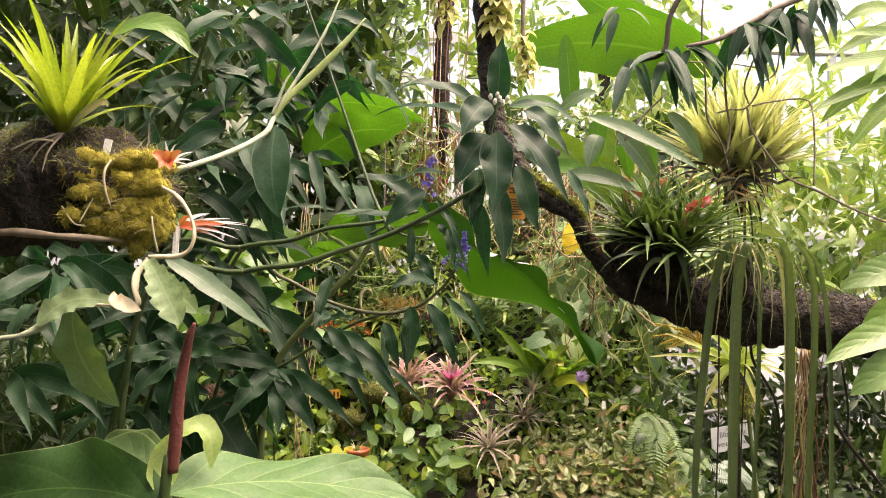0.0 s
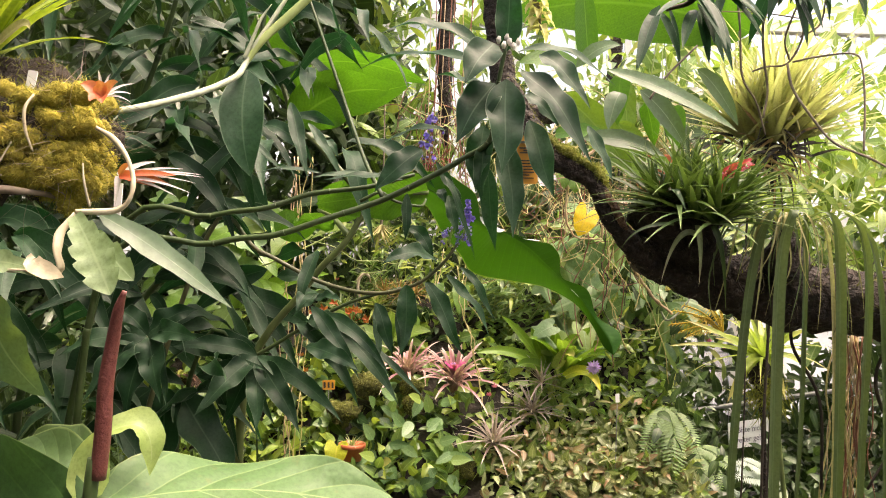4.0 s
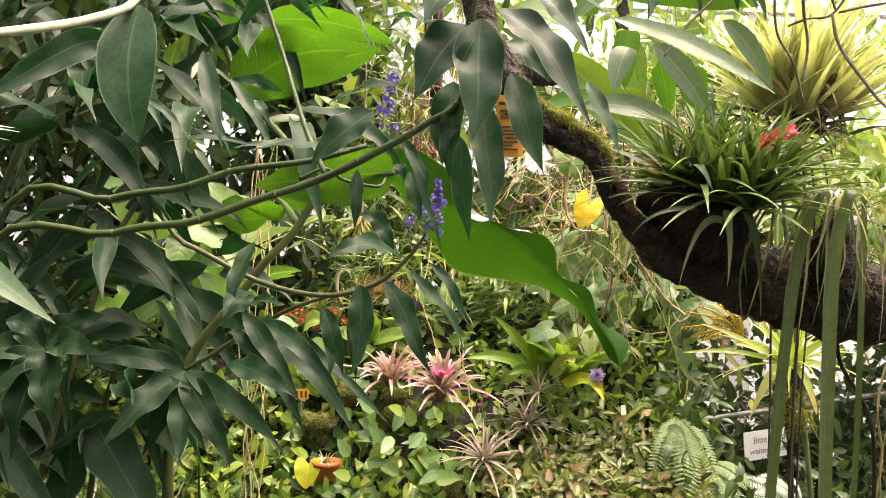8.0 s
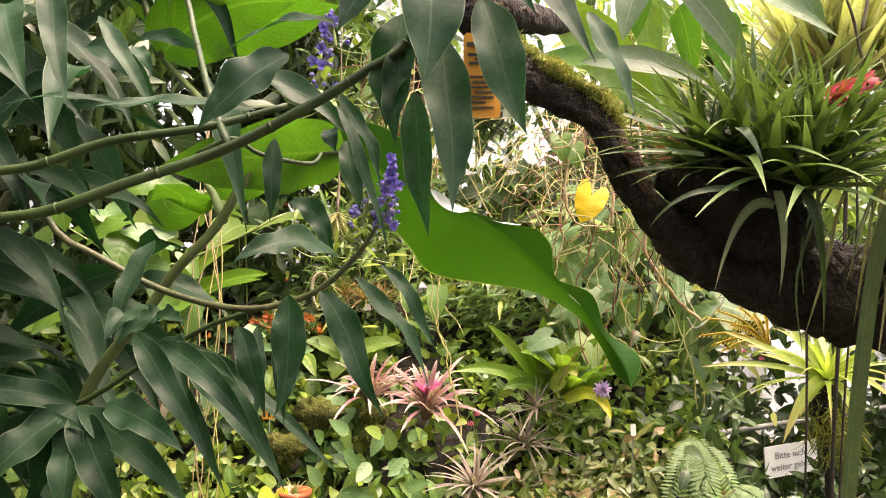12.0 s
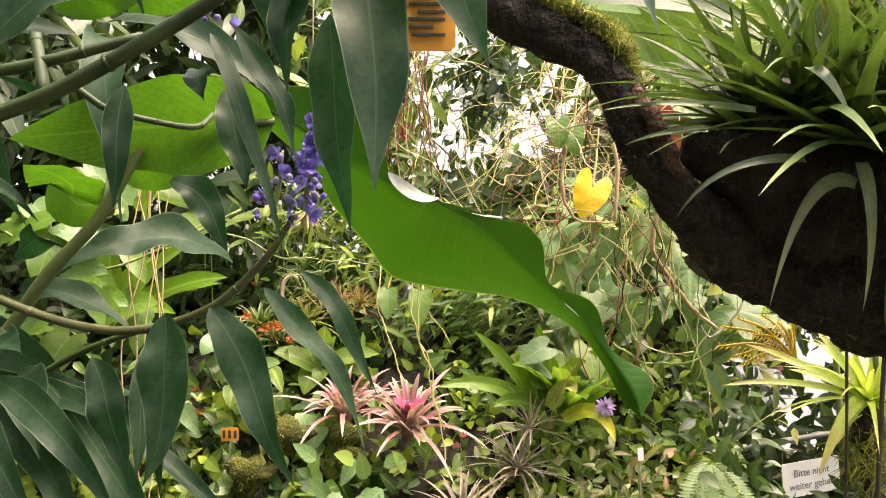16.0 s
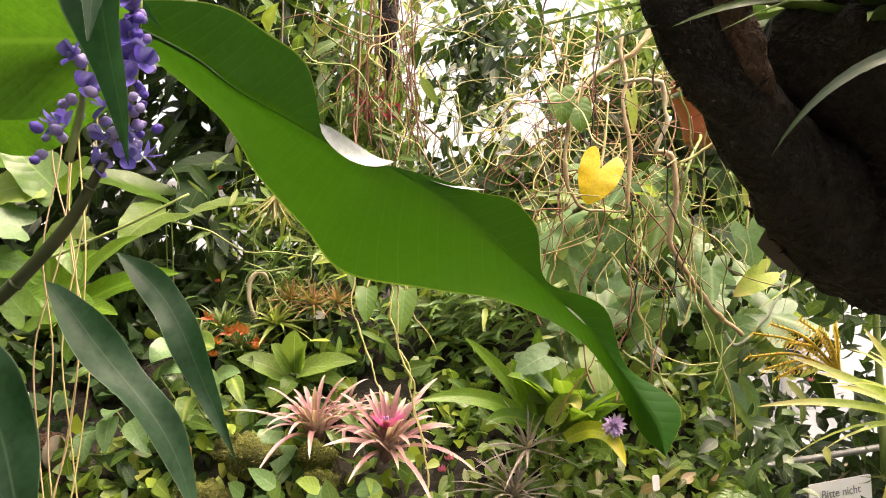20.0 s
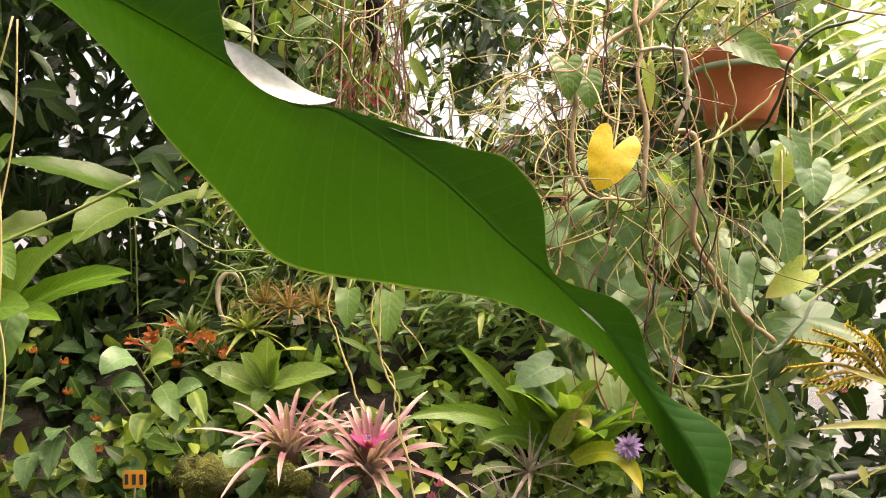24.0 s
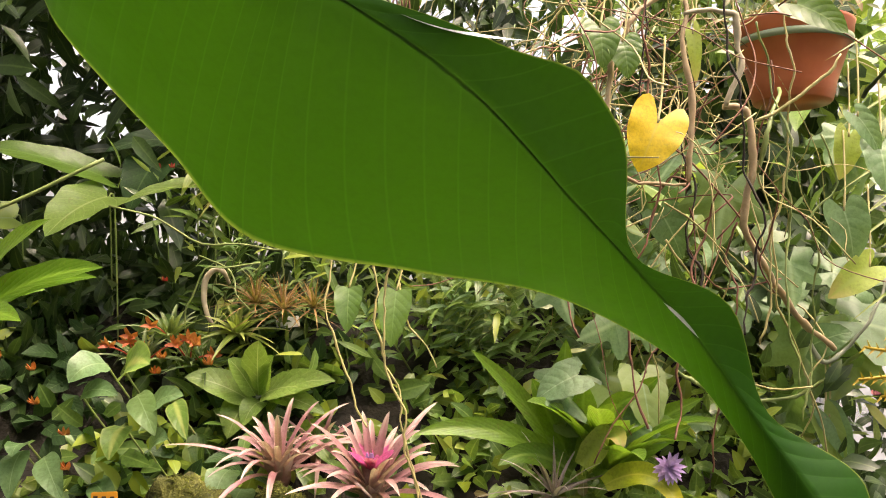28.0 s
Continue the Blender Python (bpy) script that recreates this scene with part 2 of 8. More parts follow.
M_HEART = leaf_material("vine_leaf", (0.08, 0.18, 0.065), (0.185, 0.315, 0.14), (0.28, 0.40, 0.2), 0.35, 0.42, rib=0.03, ribs=18.0, tint=(0.26, 0.36, 0.06), ribmix=0.16, buckle=0.6)
M_HEARTDK = leaf_material("dull_vine_leaf", (0.06, 0.145, 0.045), (0.15, 0.265, 0.10), (0.24, 0.36, 0.16), 0.3, 0.4, rib=0.03, ribs=18.0, tint=(0.2, 0.28, 0.05), ribmix=0.18, buckle=0.6)
M_BIGLEAF = leaf_material("broad_leaf", (0.13, 0.24, 0.045), (0.25, 0.37, 0.085), (0.38, 0.46, 0.18), 0.45, 0.4, rib=0.03, ribs=24.0, spots=0.35, buckle=0.9, ribmix=0.4)
# Broad leaf darkened in colour to stand in for the shade around it
M_BIGDARK = leaf_material("shade_toned_broad_leaf", (0.018, 0.05, 0.013), (0.042, 0.1, 0.026), (0.09, 0.16, 0.05), 0.25, 0.5, rib=0.03, ribs=24.0, buckle=0.8, spec=0.32, transmit=(0.05, 0.12, 0.012))
M_VARIEG = leaf_material("variegated_leaf", (0.09, 0.19, 0.03), (0.16, 0.28, 0.06), (0.42, 0.46, 0.14), 0.35, 0.42, rib=0.16, ribs=18.0, edge=(0.3, 0.38, 0.1))
M_CLUMP = leaf_material("bank_foliage", (0.028, 0.09, 0.014), (0.22, 0.35, 0.075), (0.28, 0.38, 0.12), 0.34, 0.34, island=True, tint=(0.34, 0.4, 0.06))
# Darker copy of bank_foliage, standing in for shade on the left groundcover
M_SHADECLUMP = leaf_material("shaded_groundcover", (0.014, 0.052, 0.009), (0.15, 0.27, 0.055), (0.24, 0.35, 0.1), 0.32, 0.34, island=True, tint=(0.32, 0.4, 0.05))
M_BRONZE = leaf_material("bronze_foliage", (0.055, 0.095, 0.024), (0.32, 0.35, 0.17), (0.36, 0.37, 0.2), 0.3, 0.34, island=True, tint=(0.36, 0.19, 0.11))
# Near-black green puts the deep shade of the background leaves into colour
M_SHADEFOL = leaf_material("shade_toned_foliage", (0.009, 0.026, 0.007), (0.055, 0.105, 0.026), (0.1, 0.15, 0.05), 0.25, 0.36, island=True, transmit=(0.09, 0.18, 0.015))
# Light green leaves; sun falling on them is partly put into the tone
M_BRIGHTFOL = leaf_material("sunlit_toned_foliage", (0.12, 0.2, 0.035), (0.29, 0.38, 0.1), (0.3, 0.38, 0.12), 0.45, 0.42, island=True, tint=(0.42, 0.4, 0.12))
M_GREYFOL = leaf_material("grey_fern", (0.2, 0.28, 0.22), (0.36, 0.44, 0.38), None, 0.25, 0.5, island=True)
M_FERN = leaf_material("fern_green", (0.06, 0.14, 0.03), (0.14, 0.25, 0.06), None, 0.35, 0.45, island=True)
M_FERNLEAF = leaf_material("narrow_green_leaf", (0.07, 0.16, 0.035), (0.16, 0.28, 0.07), (0.2, 0.3, 0.1), 0.35, 0.4, rib=0.08)
M_PALM = leaf_material("palm_leaflet", (0.16, 0.23, 0.03), (0.30, 0.37, 0.06), (0.3, 0.36, 0.08), 0.45, 0.4, rib=0.12)
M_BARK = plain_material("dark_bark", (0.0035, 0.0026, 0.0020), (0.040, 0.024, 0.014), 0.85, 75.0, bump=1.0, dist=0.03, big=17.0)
M_REDBARK = plain_material("red_brown_bark", (0.016, 0.008, 0.005), (0.17, 0.085, 0.048), 0.85, 110.0, bump=1.0, dist=0.03, big=28.0)
M_FLAKE = plain_material("dry_bark_flake", (0.10, 0.085, 0.06), (0.19, 0.165, 0.12), 0.8, 40.0, bump=0.5, dist=0.004)
M_LOG = plain_material("rotten_log", (0.005, 0.0036, 0.002), (0.034, 0.021, 0.010), 0.9, 70.0, bump=1.0, dist=0.02, big=11.0)
M_TWIG = plain_material("grey_twig", (0.1, 0.075, 0.05), (0.25, 0.2, 0.15), 0.75, 60.0, bump=0.6)
M_DARKTWIG = plain_material("dark_twig", (0.012, 0.009, 0.006), (0.05, 0.036, 0.022), 0.8, 60.0, bump=0.6)
M_ROOT = plain_material("pale_root", (0.3, 0.25, 0.15), (0.52, 0.46, 0.33), 0.6, 50.0, bump=0.5)
M_GREENROOT = plain_material("grey_green_stem", (0.15, 0.18, 0.11), (0.3, 0.33, 0.23), 0.55, 50.0, bump=0.4)
M_VINE = plain_material("tan_vine", (0.27, 0.18, 0.09), (0.56, 0.43, 0.26), 0.65, 45.0, bump=0.6)
M_REDVINE = plain_material("reddish_vine", (0.13, 0.05, 0.03), (0.27, 0.12, 0.07), 0.7, 45.0, bump=0.5)
M_GREENVINE = plain_material("green_vine", (0.14, 0.2, 0.05), (0.26, 0.32, 0.1), 0.55, 40.0)
M_YELVINE = plain_material("straw_vine", (0.34, 0.29, 0.1), (0.5, 0.44, 0.2), 0.6, 40.0)
M_MOSS = plain_material("moss", (0.10, 0.085, 0.010), (0.46, 0.38, 0.045), 0.95, 60.0, bump=1.0, dist=0.01, big=22.0)
M_MOSSDARK = plain_material("dull_green_moss", (0.02, 0.025, 0.004), (0.11, 0.115, 0.016), 0.95, 80.0, bump=1.0, dist=0.01, big=25.0)
M_MOSSHAIR = leaf_material("moss_fibre", (0.17, 0.135, 0.012), (0.56, 0.46, 0.06), None, 0.25, 0.7, island=True)
M_MOSSGREEN = leaf_material("green_moss_fibre", (0.06, 0.08, 0.009), (0.26, 0.26, 0.035), None, 0.2, 0.7, island=True)
M_MOSSTOP = plain_material("yellow_green_moss", (0.07, 0.085, 0.008), (0.3, 0.3, 0.035), 0.95, 90.0, bump=1.0, dist=0.008, big=20.0)
M_SOIL = plain_material("damp_soil", (0.006, 0.005, 0.003), (0.026, 0.02, 0.012), 0.9, 25.0, bump=1.0, dist=0.02)
M_TERRA = plain_material("terracotta_plastic", (0.42, 0.10, 0.04), (0.53, 0.155, 0.07), 0.42, 25.0, bump=0.08)
M_GREENBAND = plain_material("green_band", (0.16, 0.22, 0.12), (0.25, 0.3, 0.18), 0.5)
M_STEEL = plain_material("galvanised_steel", (0.2, 0.2, 0.19), (0.36, 0.36, 0.34), 0.42, 60.0, metal=0.6, bump=0.2)
M_WHITE = plain_material("white_plastic", (0.76, 0.76, 0.74), (0.86, 0.86, 0.84), 0.45, 20.0, bump=0.05)
M_TEAL = plain_material("teal_print", (0.12, 0.34, 0.3), (0.2, 0.45, 0.4), 0.5)
M_INK = plain_material("grey_ink", (0.16, 0.16, 0.18), (0.24, 0.24, 0.26), 0.6)
M_BLACK = plain_material("black_print", (0.012, 0.01, 0.008), (0.03, 0.025, 0.02), 0.6)
M_TAG = plain_material("orange_plastic", (0.52, 0.22, 0.02), (0.62, 0.29, 0.035), 0.45, 18.0, bump=0.05)
M_FRAME = plain_material("white_glazing_bar", (0.5, 0.5, 0.48), (0.68, 0.68, 0.65), 0.5, 12.0, bump=0.1)
M_ROCK = plain_material("mossy_stone", (0.07, 0.06, 0.035), (0.2, 0.17, 0.1), 0.9, 18.0, bump=1.0, dist=0.02)
M_GRAVEL = plain_material("path_gravel", (0.035, 0.03, 0.025), (0.10, 0.09, 0.075), 0.9, 40.0, bump=0.8, dist=0.01)


def pane_material(name, milk_amount):
    """Old greenhouse glass: mostly clear, milky in noise patches scaled by milk_amount."""
    mat, ns, ls, bsdf = base_material(name)
    bsdf.inputs["Base Color"].default_value = (0.85, 0.87, 0.84, 1)
    bsdf.inputs["Roughness"].default_value = 0.25
    clear = ns.new("ShaderNodeBsdfTransparent")
    milk = ns.new("ShaderNodeBsdfTranslucent")
    milk.inputs[0].default_value = (0.85, 0.87, 0.84, 1)
    a = ns.new("ShaderNodeMixShader")
    a.inputs[0].default_value = 0.6
    ls.new(bsdf.outputs[0], a.inputs[1])
    ls.new(milk.outputs[0], a.inputs[2])
    b = ns.new("ShaderNodeMixShader")
    cloudy = spread(ns, ls, noise_node(ns, ls, 1.4, 5.0), 0.3, 0.8)
    ls.new(math_node(ns, ls, "MULTIPLY", cloudy, milk_amount), b.inputs[0])
    ls.new(clear.outputs[0], b.inputs[1])
    ls.new(a.outputs[0], b.inputs[2])
    ls.new(b.outputs[0], ns["Material Output"].inputs[0])
    return mat


M_PANE = pane_material("greenhouse_glass", 0.25)
# heavy milk added so gaps onto the wall panes look bright white
M_WALLPANE = pane_material("milky_wall_glass", 1.1)


# ---------------------------------------------------------------- geometry helpers
ORIGIN = {}


def vec(p):
    return np.array(p, float)


def unit(v):
    v = np.asarray(v, float)
    n = np.linalg.norm(v)
    return v / n if n > 1e-9 else np.array((0.0, 0.0, 1.0))


def thing(name, loc, label, category, group="", kind=""):
    ob = new(name)
    ob.empty_display_size = 0.02
    ob.location = loc
    ORIGIN[ob.name] = vec(loc)
    return tagged(ob, label, category, group, kind)


def make_mesh(name, verts, faces, mat, uvs=None, smooth=True):
    me = bpy.data.meshes.new(name)
    me.from_pydata([tuple(v) for v in verts], [], faces)
    if uvs is not None:
        lay = me.uv_layers.new(name="UVMap")
        loops = np.empty(len(me.loops), np.int32)
        me.loops.foreach_get("vertex_index", loops)
        lay.data.foreach_set("uv", np.asarray(uvs, np.float32)[loops].ravel())
    if smooth:
        me.polygons.foreach_set("use_smooth", np.ones(len(me.polygons), bool))
    me.materials.append(mat)
    me.update()
    return me


def part(name, geo, mat, parent, label="", smooth=True):
    """One mesh object under a thing or a part; its geometry is given in world metres."""
    verts, faces, uvs = geo
    org = ORIGIN[parent.name]
    ob = new(name, make_mesh(name, np.asarray(verts) - org, faces, mat, uvs, smooth))
    ob.parent = parent
    ORIGIN[ob.name] = org
    if label:
        ob["label"] = label
    return ob


def single(name, geo, mat, label, category, group="", kind="", smooth=True):
    """A thing that is one mesh."""
    verts, faces, uvs = geo
    verts = np.asarray(verts, float)
    org = np.array((verts[:, 0].mean(), verts[:, 1].mean(), verts[:, 2].min()))
    ob = new(name, make_mesh(name, verts - org, faces, mat, uvs, smooth))
    ob.location = org
    ORIGIN[ob.name] = org
    return tagged(ob, label, category, group, kind)


def join(*geos):
    vs, fs, us, k = [], [], [], 0
    for v, f, u in geos:
        v = np.asarray(v, float)
        vs.append(v)
        fs += [tuple(i + k for i in q) for q in f]
        us.append(np.asarray(u) if u is not None else np.zeros((len(v), 2)))
        k += len(v)
    return np.concatenate(vs), fs, np.concatenate(us)


def profile(kind, s):
    if kind == "lance":
        w = s**0.62 * (1 - s) ** 0.95 * (1 + 0.25 * s)
        return w / 0.372
    if kind == "drip":
        return s**0.75 * (1 - s) ** 1.25 / 0.266
    if kind == "ovate":
        w = s**0.5 * (1 - s) ** 0.85
        return w / 0.407
    if kind == "heart":
        w = (s + 0.10) ** 0.3 * (1 - s) ** 0.78
        return w / 0.58
    if kind == "strap":
        return np.minimum(1.0, 0.62 + 2.2 * s) * (1 - s**3.5) ** 0.8
    if kind == "taper":
        return (1 - s) ** 0.85 * np.minimum(1.0, 0.7 + 3 * s)
    if kind == "paddle":
        return np.minimum(1.0, 0.35 + 1.3 * s) * (1 - s**7) ** 0.7
    return np.ones_like(s)


def blade(base, mid, tip, width, face=(0, -0.7, 0.7), kind="lance", fold=0.2, wave=0.0, n=9, m=4, lobe=0.0, phase=0.0, waves=3.0, twist=0.0, notch=0.0, sway=0.0):
    """A leaf along the curve base - mid - tip: profile, V fold, wavy margin, heart lobes."""
    b, c, t = vec(base), vec(mid), vec(tip)
    s = np.linspace(0, 1, n + 1)[:, None]
    spine = (1 - s) ** 2 * b + 2 * s * (1 - s) * c + s**2 * t
    tang = 2 * (1 - s) * (c - b) + 2 * s * (t - c)
    tang /= np.maximum(np.linalg.norm(tang, axis=1, keepdims=True), 1e-9)
    side = np.cross(tang, vec(face))
    side /= np.maximum(np.linalg.norm(side, axis=1, keepdims=True), 1e-9)
    nor = np.cross(side, tang)
    if twist:
        a = twist * (s - 0.3)
        side, nor = side * np.cos(a) + nor * np.sin(a), nor * np.cos(a) - side * np.sin(a)
    if sway:
        spine = spine + nor * (sway * np.linalg.norm(t - b) * np.sin(7.5 * s + phase) * s * (1.15 - s)) + side * (0.6 * sway * np.linalg.norm(t - b) * np.sin(6.0 * s + 2 * phase) * s)
    half = width * 0.5 * np.maximum(profile(kind, s[:, 0]), 0.012)
    half = half * (1 - notch * np.mod(s[:, 0] * waves + phase, 1.0) ** 1.5)
    length = np.linalg.norm(t - b)
    u = np.linspace(-1, 1, m + 1)
    rip = np.sin(waves * 2 * np.pi * s[:, 0] + phase)
    verts, uvs = [], []
    for k, uu in enumerate(u):
        lift = fold * abs(uu) ** 1.6 * half + wave * half * (uu * uu) * np.sin(waves * 2 * np.pi * s[:, 0] + phase + (1.7 if uu > 0 else 0))
        p = spine + side * (uu * half * (1 + 0.15 * wave * rip))[:, None] + nor * lift[:, None]
        if lobe:
            p = p - tang * (lobe * length * math.sin(2.3 * abs(uu)) * (1 - s[:, 0]) ** 3)[:, None]
        verts.append(p)
        uvs.append(np.stack([np.full(n + 1, uu * 0.5 + 0.5), s[:, 0]], 1))
    verts, uvs = np.concatenate(verts), np.concatenate(uvs)
    faces = []
    for k in range(m):
        for i in range(n):
            a = k * (n + 1) + i
            faces.append((a, a + n + 1, a + n + 2, a + 1))
    return verts, faces, uvs


def smooth_path(pts, per=6):
    """Catmull-Rom through the points."""
    p = np.array(pts, float)
    p = np.concatenate([[2 * p[0] - p[1]], p, [2 * p[-1] - p[-2]]])
    out = []
    for i in range(1, len(p) - 2):
        for s in np.arange(per) / per:
            out.append(0.5 * (2 * p[i] + (p[i + 1] - p[i - 1]) * s + (2 * p[i - 1] - 5 * p[i] + 4 * p[i + 1] - p[i + 2]) * s**2 + (3 * p[i] - p[i - 1] - 3 * p[i + 1] + p[i + 2]) * s**3))
    out.append(p[-2])
    return np.array(out)


def tube(pts, radii, sides=8, per=6, rough=0.0, seed=0, flat=1.0, raw=False):
    """A bent round bar with a radius for each point; rough bumps its skin."""
    path = np.array(pts, float) if raw else smooth_path(pts, per)
    r = np.interp(np.linspace(0, 1, len(path)), np.linspace(0, 1, len(radii)), radii) if hasattr(radii, "__len__") else np.full(len(path), radii)
    rng = np.random.default_rng(seed)
    tang = np.gradient(path, axis=0)
    tang /= np.maximum(np.linalg.norm(tang, axis=1, keepdims=True), 1e-9)
    ref = np.array((0.0, 0.0, 1.0)) if abs(tang[0][2]) < 0.9 else np.array((1.0, 0.0, 0.0))
    verts, uvs = [], []
    for i in range(len(path)):
        ref = ref - tang[i] * (ref @ tang[i])
        ref = unit(ref)
        bi = np.cross(tang[i], ref)
        for k in range(sides):
            a = 2 * np.pi * k / sides
            q = r[i]
            if rough:
                pt = path[i] + (ref * math.cos(a) + bi * math.sin(a)) * r[i]
                q = r[i] * (1 + rough * (noise.noise(Vector(pt * 28)) + 0.6 * noise.noise(Vector(pt * 75))))
            verts.append(path[i] + ref * math.cos(a) * q + bi * math.sin(a) * q * flat)
            uvs.append((k / sides, i / len(path)))
    faces = []
    for i in range(len(path) - 1):
        for k in range(sides):
            a, b2 = i * sides + k, i * sides + (k + 1) % sides
            faces.append((a, b2, b2 + sides, a + sides))
    faces.append(tuple(range(sides))[::-1])
    faces.append(tuple(range((len(path) - 1) * sides, len(path) * sides)))
    return np.array(verts), faces, np.array(uvs)


def lathe(rings, centre, sides=32, tilt=None):
    """Rings of (radius, height) turned about a vertical axis at centre."""
    verts, faces = [], []
    for r, h in rings:
        for k in range(sides):
            a = 2 * np.pi * k / sides
            verts.append((r * math.cos(a), r * math.sin(a), h))
    for i in range(len(rings) - 1):
        for k in range(sides):
            a, b2 = i * sides + k, i * sides + (k + 1) % sides
            faces.append((a, b2, b2 + sides, a + sides))
    v = np.array(verts) + vec(centre)
    return v, faces, None


def slab(centre, size, turn=0.0, roll=0.0, bevel=0.0):
    """A box with softened edges; turn about z, roll about its own facing axis."""
    sx, sy, sz = (q / 2 for q in size)
    b = bevel
    pts = []
    for y in (-sy, sy):
        for x, z in ((-sx + b, -sz), (sx - b, -sz), (sx, -sz + b), (sx, sz - b), (sx - b, sz), (-sx + b, sz), (-sx, sz - b), (-sx, -sz + b)):
            pts.append((x, y, z))
    m = Matrix.Rotation(radians(turn), 3, "Z") @ Matrix.Rotation(radians(roll), 3, "Y")
    v = np.array([m @ Vector(p) for p in pts]) + vec(centre)
    f = [tuple(range(8)), tuple(range(15, 7, -1))] + [(k, k + 8, (k + 1) % 8 + 8, (k + 1) % 8) for k in range(8)]
    return v, f, None


def scatter(points, along, normals, length, width, kind="ovate", fold=0.25, droop=0.2, n=3, m=2, seed=0):
    """Many joined leaves: base points, directions, facing, lengths and width-to-length ratios."""
    rng = np.random.default_rng(seed)
    pts = np.asarray(points, float)
    N = len(pts)
    y = along / np.maximum(np.linalg.norm(along, axis=1, keepdims=True), 1e-9)
    x = np.cross(y, normals)
    x /= np.maximum(np.linalg.norm(x, axis=1, keepdims=True), 1e-9)
    z = np.cross(x, y)
    L = np.broadcast_to(length, (N,))[:, None]
    W = np.broadcast_to(width, (N,))[:, None] * L
    s = np.linspace(0, 1, n + 1)
    prof = np.maximum(profile(kind, s), 0.03)
    cols, uv = [], []
    bend = rng.uniform(0.3, 1.6, (N, 1)) * droop
    for u in np.linspace(-1, 1, m + 1):
        for i, ss in enumerate(s):
            p = pts + y * L * ss + x * W * 0.5 * u * prof[i] + z * (fold * abs(u) ** 1.6 * W * 0.5 * prof[i])
            p = p - z * (bend * L * ss * ss)
            cols.append(p)
            uv.append((u * 0.5 + 0.5, ss))
    K = len(cols)
    verts = np.stack(cols, 1).reshape(-1, 3)
    q = np.array([(k * (n + 1) + i, (k + 1) * (n + 1) + i, (k + 1) * (n + 1) + i + 1, k * (n + 1) + i + 1) for k in range(m) for i in range(n)])
    faces = (q[None] + (np.arange(N) * K)[:, None, None]).reshape(-1, 4)
    return verts, [tuple(f) for f in faces.tolist()], np.tile(np.array(uv), (N, 1))


def rand_dirs(rng, n, bias=(0, -0.4, 0.2), spreadness=1.0):
    d = rng.normal(size=(n, 3)) * spreadness + vec(bias)
    return d / np.linalg.norm(d, axis=1, keepdims=True)


def rosette(owner, centre, count, length, width, mat, up=(0, 0, 1), steep=82, flat=8, droop=0.35, seed=0, kind="strap", name="leaf", fold=0.3, jitter=0.15, grow=0.35, wave=0.0, n=8, start=0.0, m=4, arch=0.06):
    """Leaves in a spiral round an axis, inner ones steep, outer ones arching over."""
    rng = np.random.default_rng(seed)
    c, upv = vec(centre), unit(up)
    e1 = unit(np.cross(upv, (0.3, 1, 0.1)))
    e2 = np.cross(upv, e1)
    for i in range(count):
        f = (i + 0.5) / count
        a = i * 2.39996 + rng.normal() * 0.18 + start
        el2 = radians(steep + (flat - steep) * f**0.8 + rng.normal() * 7)
        out = e1 * math.cos(a) + e2 * math.sin(a)
        d = out * math.cos(el2) + upv * math.sin(el2)
        L = length * (1 - grow + grow * f) * (1 + rng.uniform(-jitter, jitter))
        b = c + out * width * 0.25 + upv * length * 0.03 * (1 - f)
        mid = b + d * L * 0.55 + upv * arch * L
        tip = b + d * L * 0.95 + out * 0.1 * L - np.array((0, 0, 1)) * droop * L * (0.35 + 0.65 * f) * rng.uniform(0.6, 1.3)
        face = upv * math.cos(el2) - out * math.sin(el2) + rng.normal(size=3) * 0.12
        part(name, blade(b, mid, tip, width * rng.uniform(0.85, 1.1), face, kind, fold, wave, n, m), mat, owner)
# ---------------------------------------------------------------- the glasshouse and the ground
def grid_sheet(x0, x1, y0, y1, nx, ny, height):
    xs, ys = np.linspace(x0, x1, nx + 1), np.linspace(y0, y1, ny + 1)
    v = [(x, y, height(x, y)) for y in ys for x in xs]
    f = [(j * (nx + 1) + i, j * (nx + 1) + i + 1, (j + 1) * (nx + 1) + i + 1, (j + 1) * (nx + 1) + i) for j in range(ny) for i in range(nx)]
    return np.array(v), f, None


def ease(a, b, x):
    t = min(1.0, max(0.0, (x - a) / (b - a)))
    return t * t * (3 - 2 * t)


def bank_height(x, y):
    """The planted bank: rises away from the path, lower towards the rail."""
    h = 0.80 * ease(2.45, 3.1, y) + 0.95 * max(0.0, min(y, 3.75) - 3.1)
    h *= 1.0 - 0.75 * ease(0.78, 1.15, x)
    rough = 0.05 * noise.noise(Vector((x * 3, y * 3, 0))) + 0.02 * noise.noise(Vector((x * 11, y * 11, 4)))
    return max(0.004, h + rough * ease(0.05, 0.3, h))


single("ground", grid_sheet(-400, 400, -400, 400, 8, 8, lambda x, y: -0.02), M_SOIL, "dark damp earth under and around the glasshouse", "ground", kind="structure")
single("planting_bank", grid_sheet(-4.2, 4.2, 2.2, 5.8, 90, 44, bank_height), M_SOIL, "raised bank of dark soil under the plants", "ground", kind="structure")
single("pavement", grid_sheet(-4.2, 4.2, -3.4, 2.2, 20, 14, lambda x, y: 0.006 + 0.004 * noise.noise(Vector((x * 4, y * 4, 1)))), M_GRAVEL, "fine grey gravel path between the beds", "path", kind="structure")


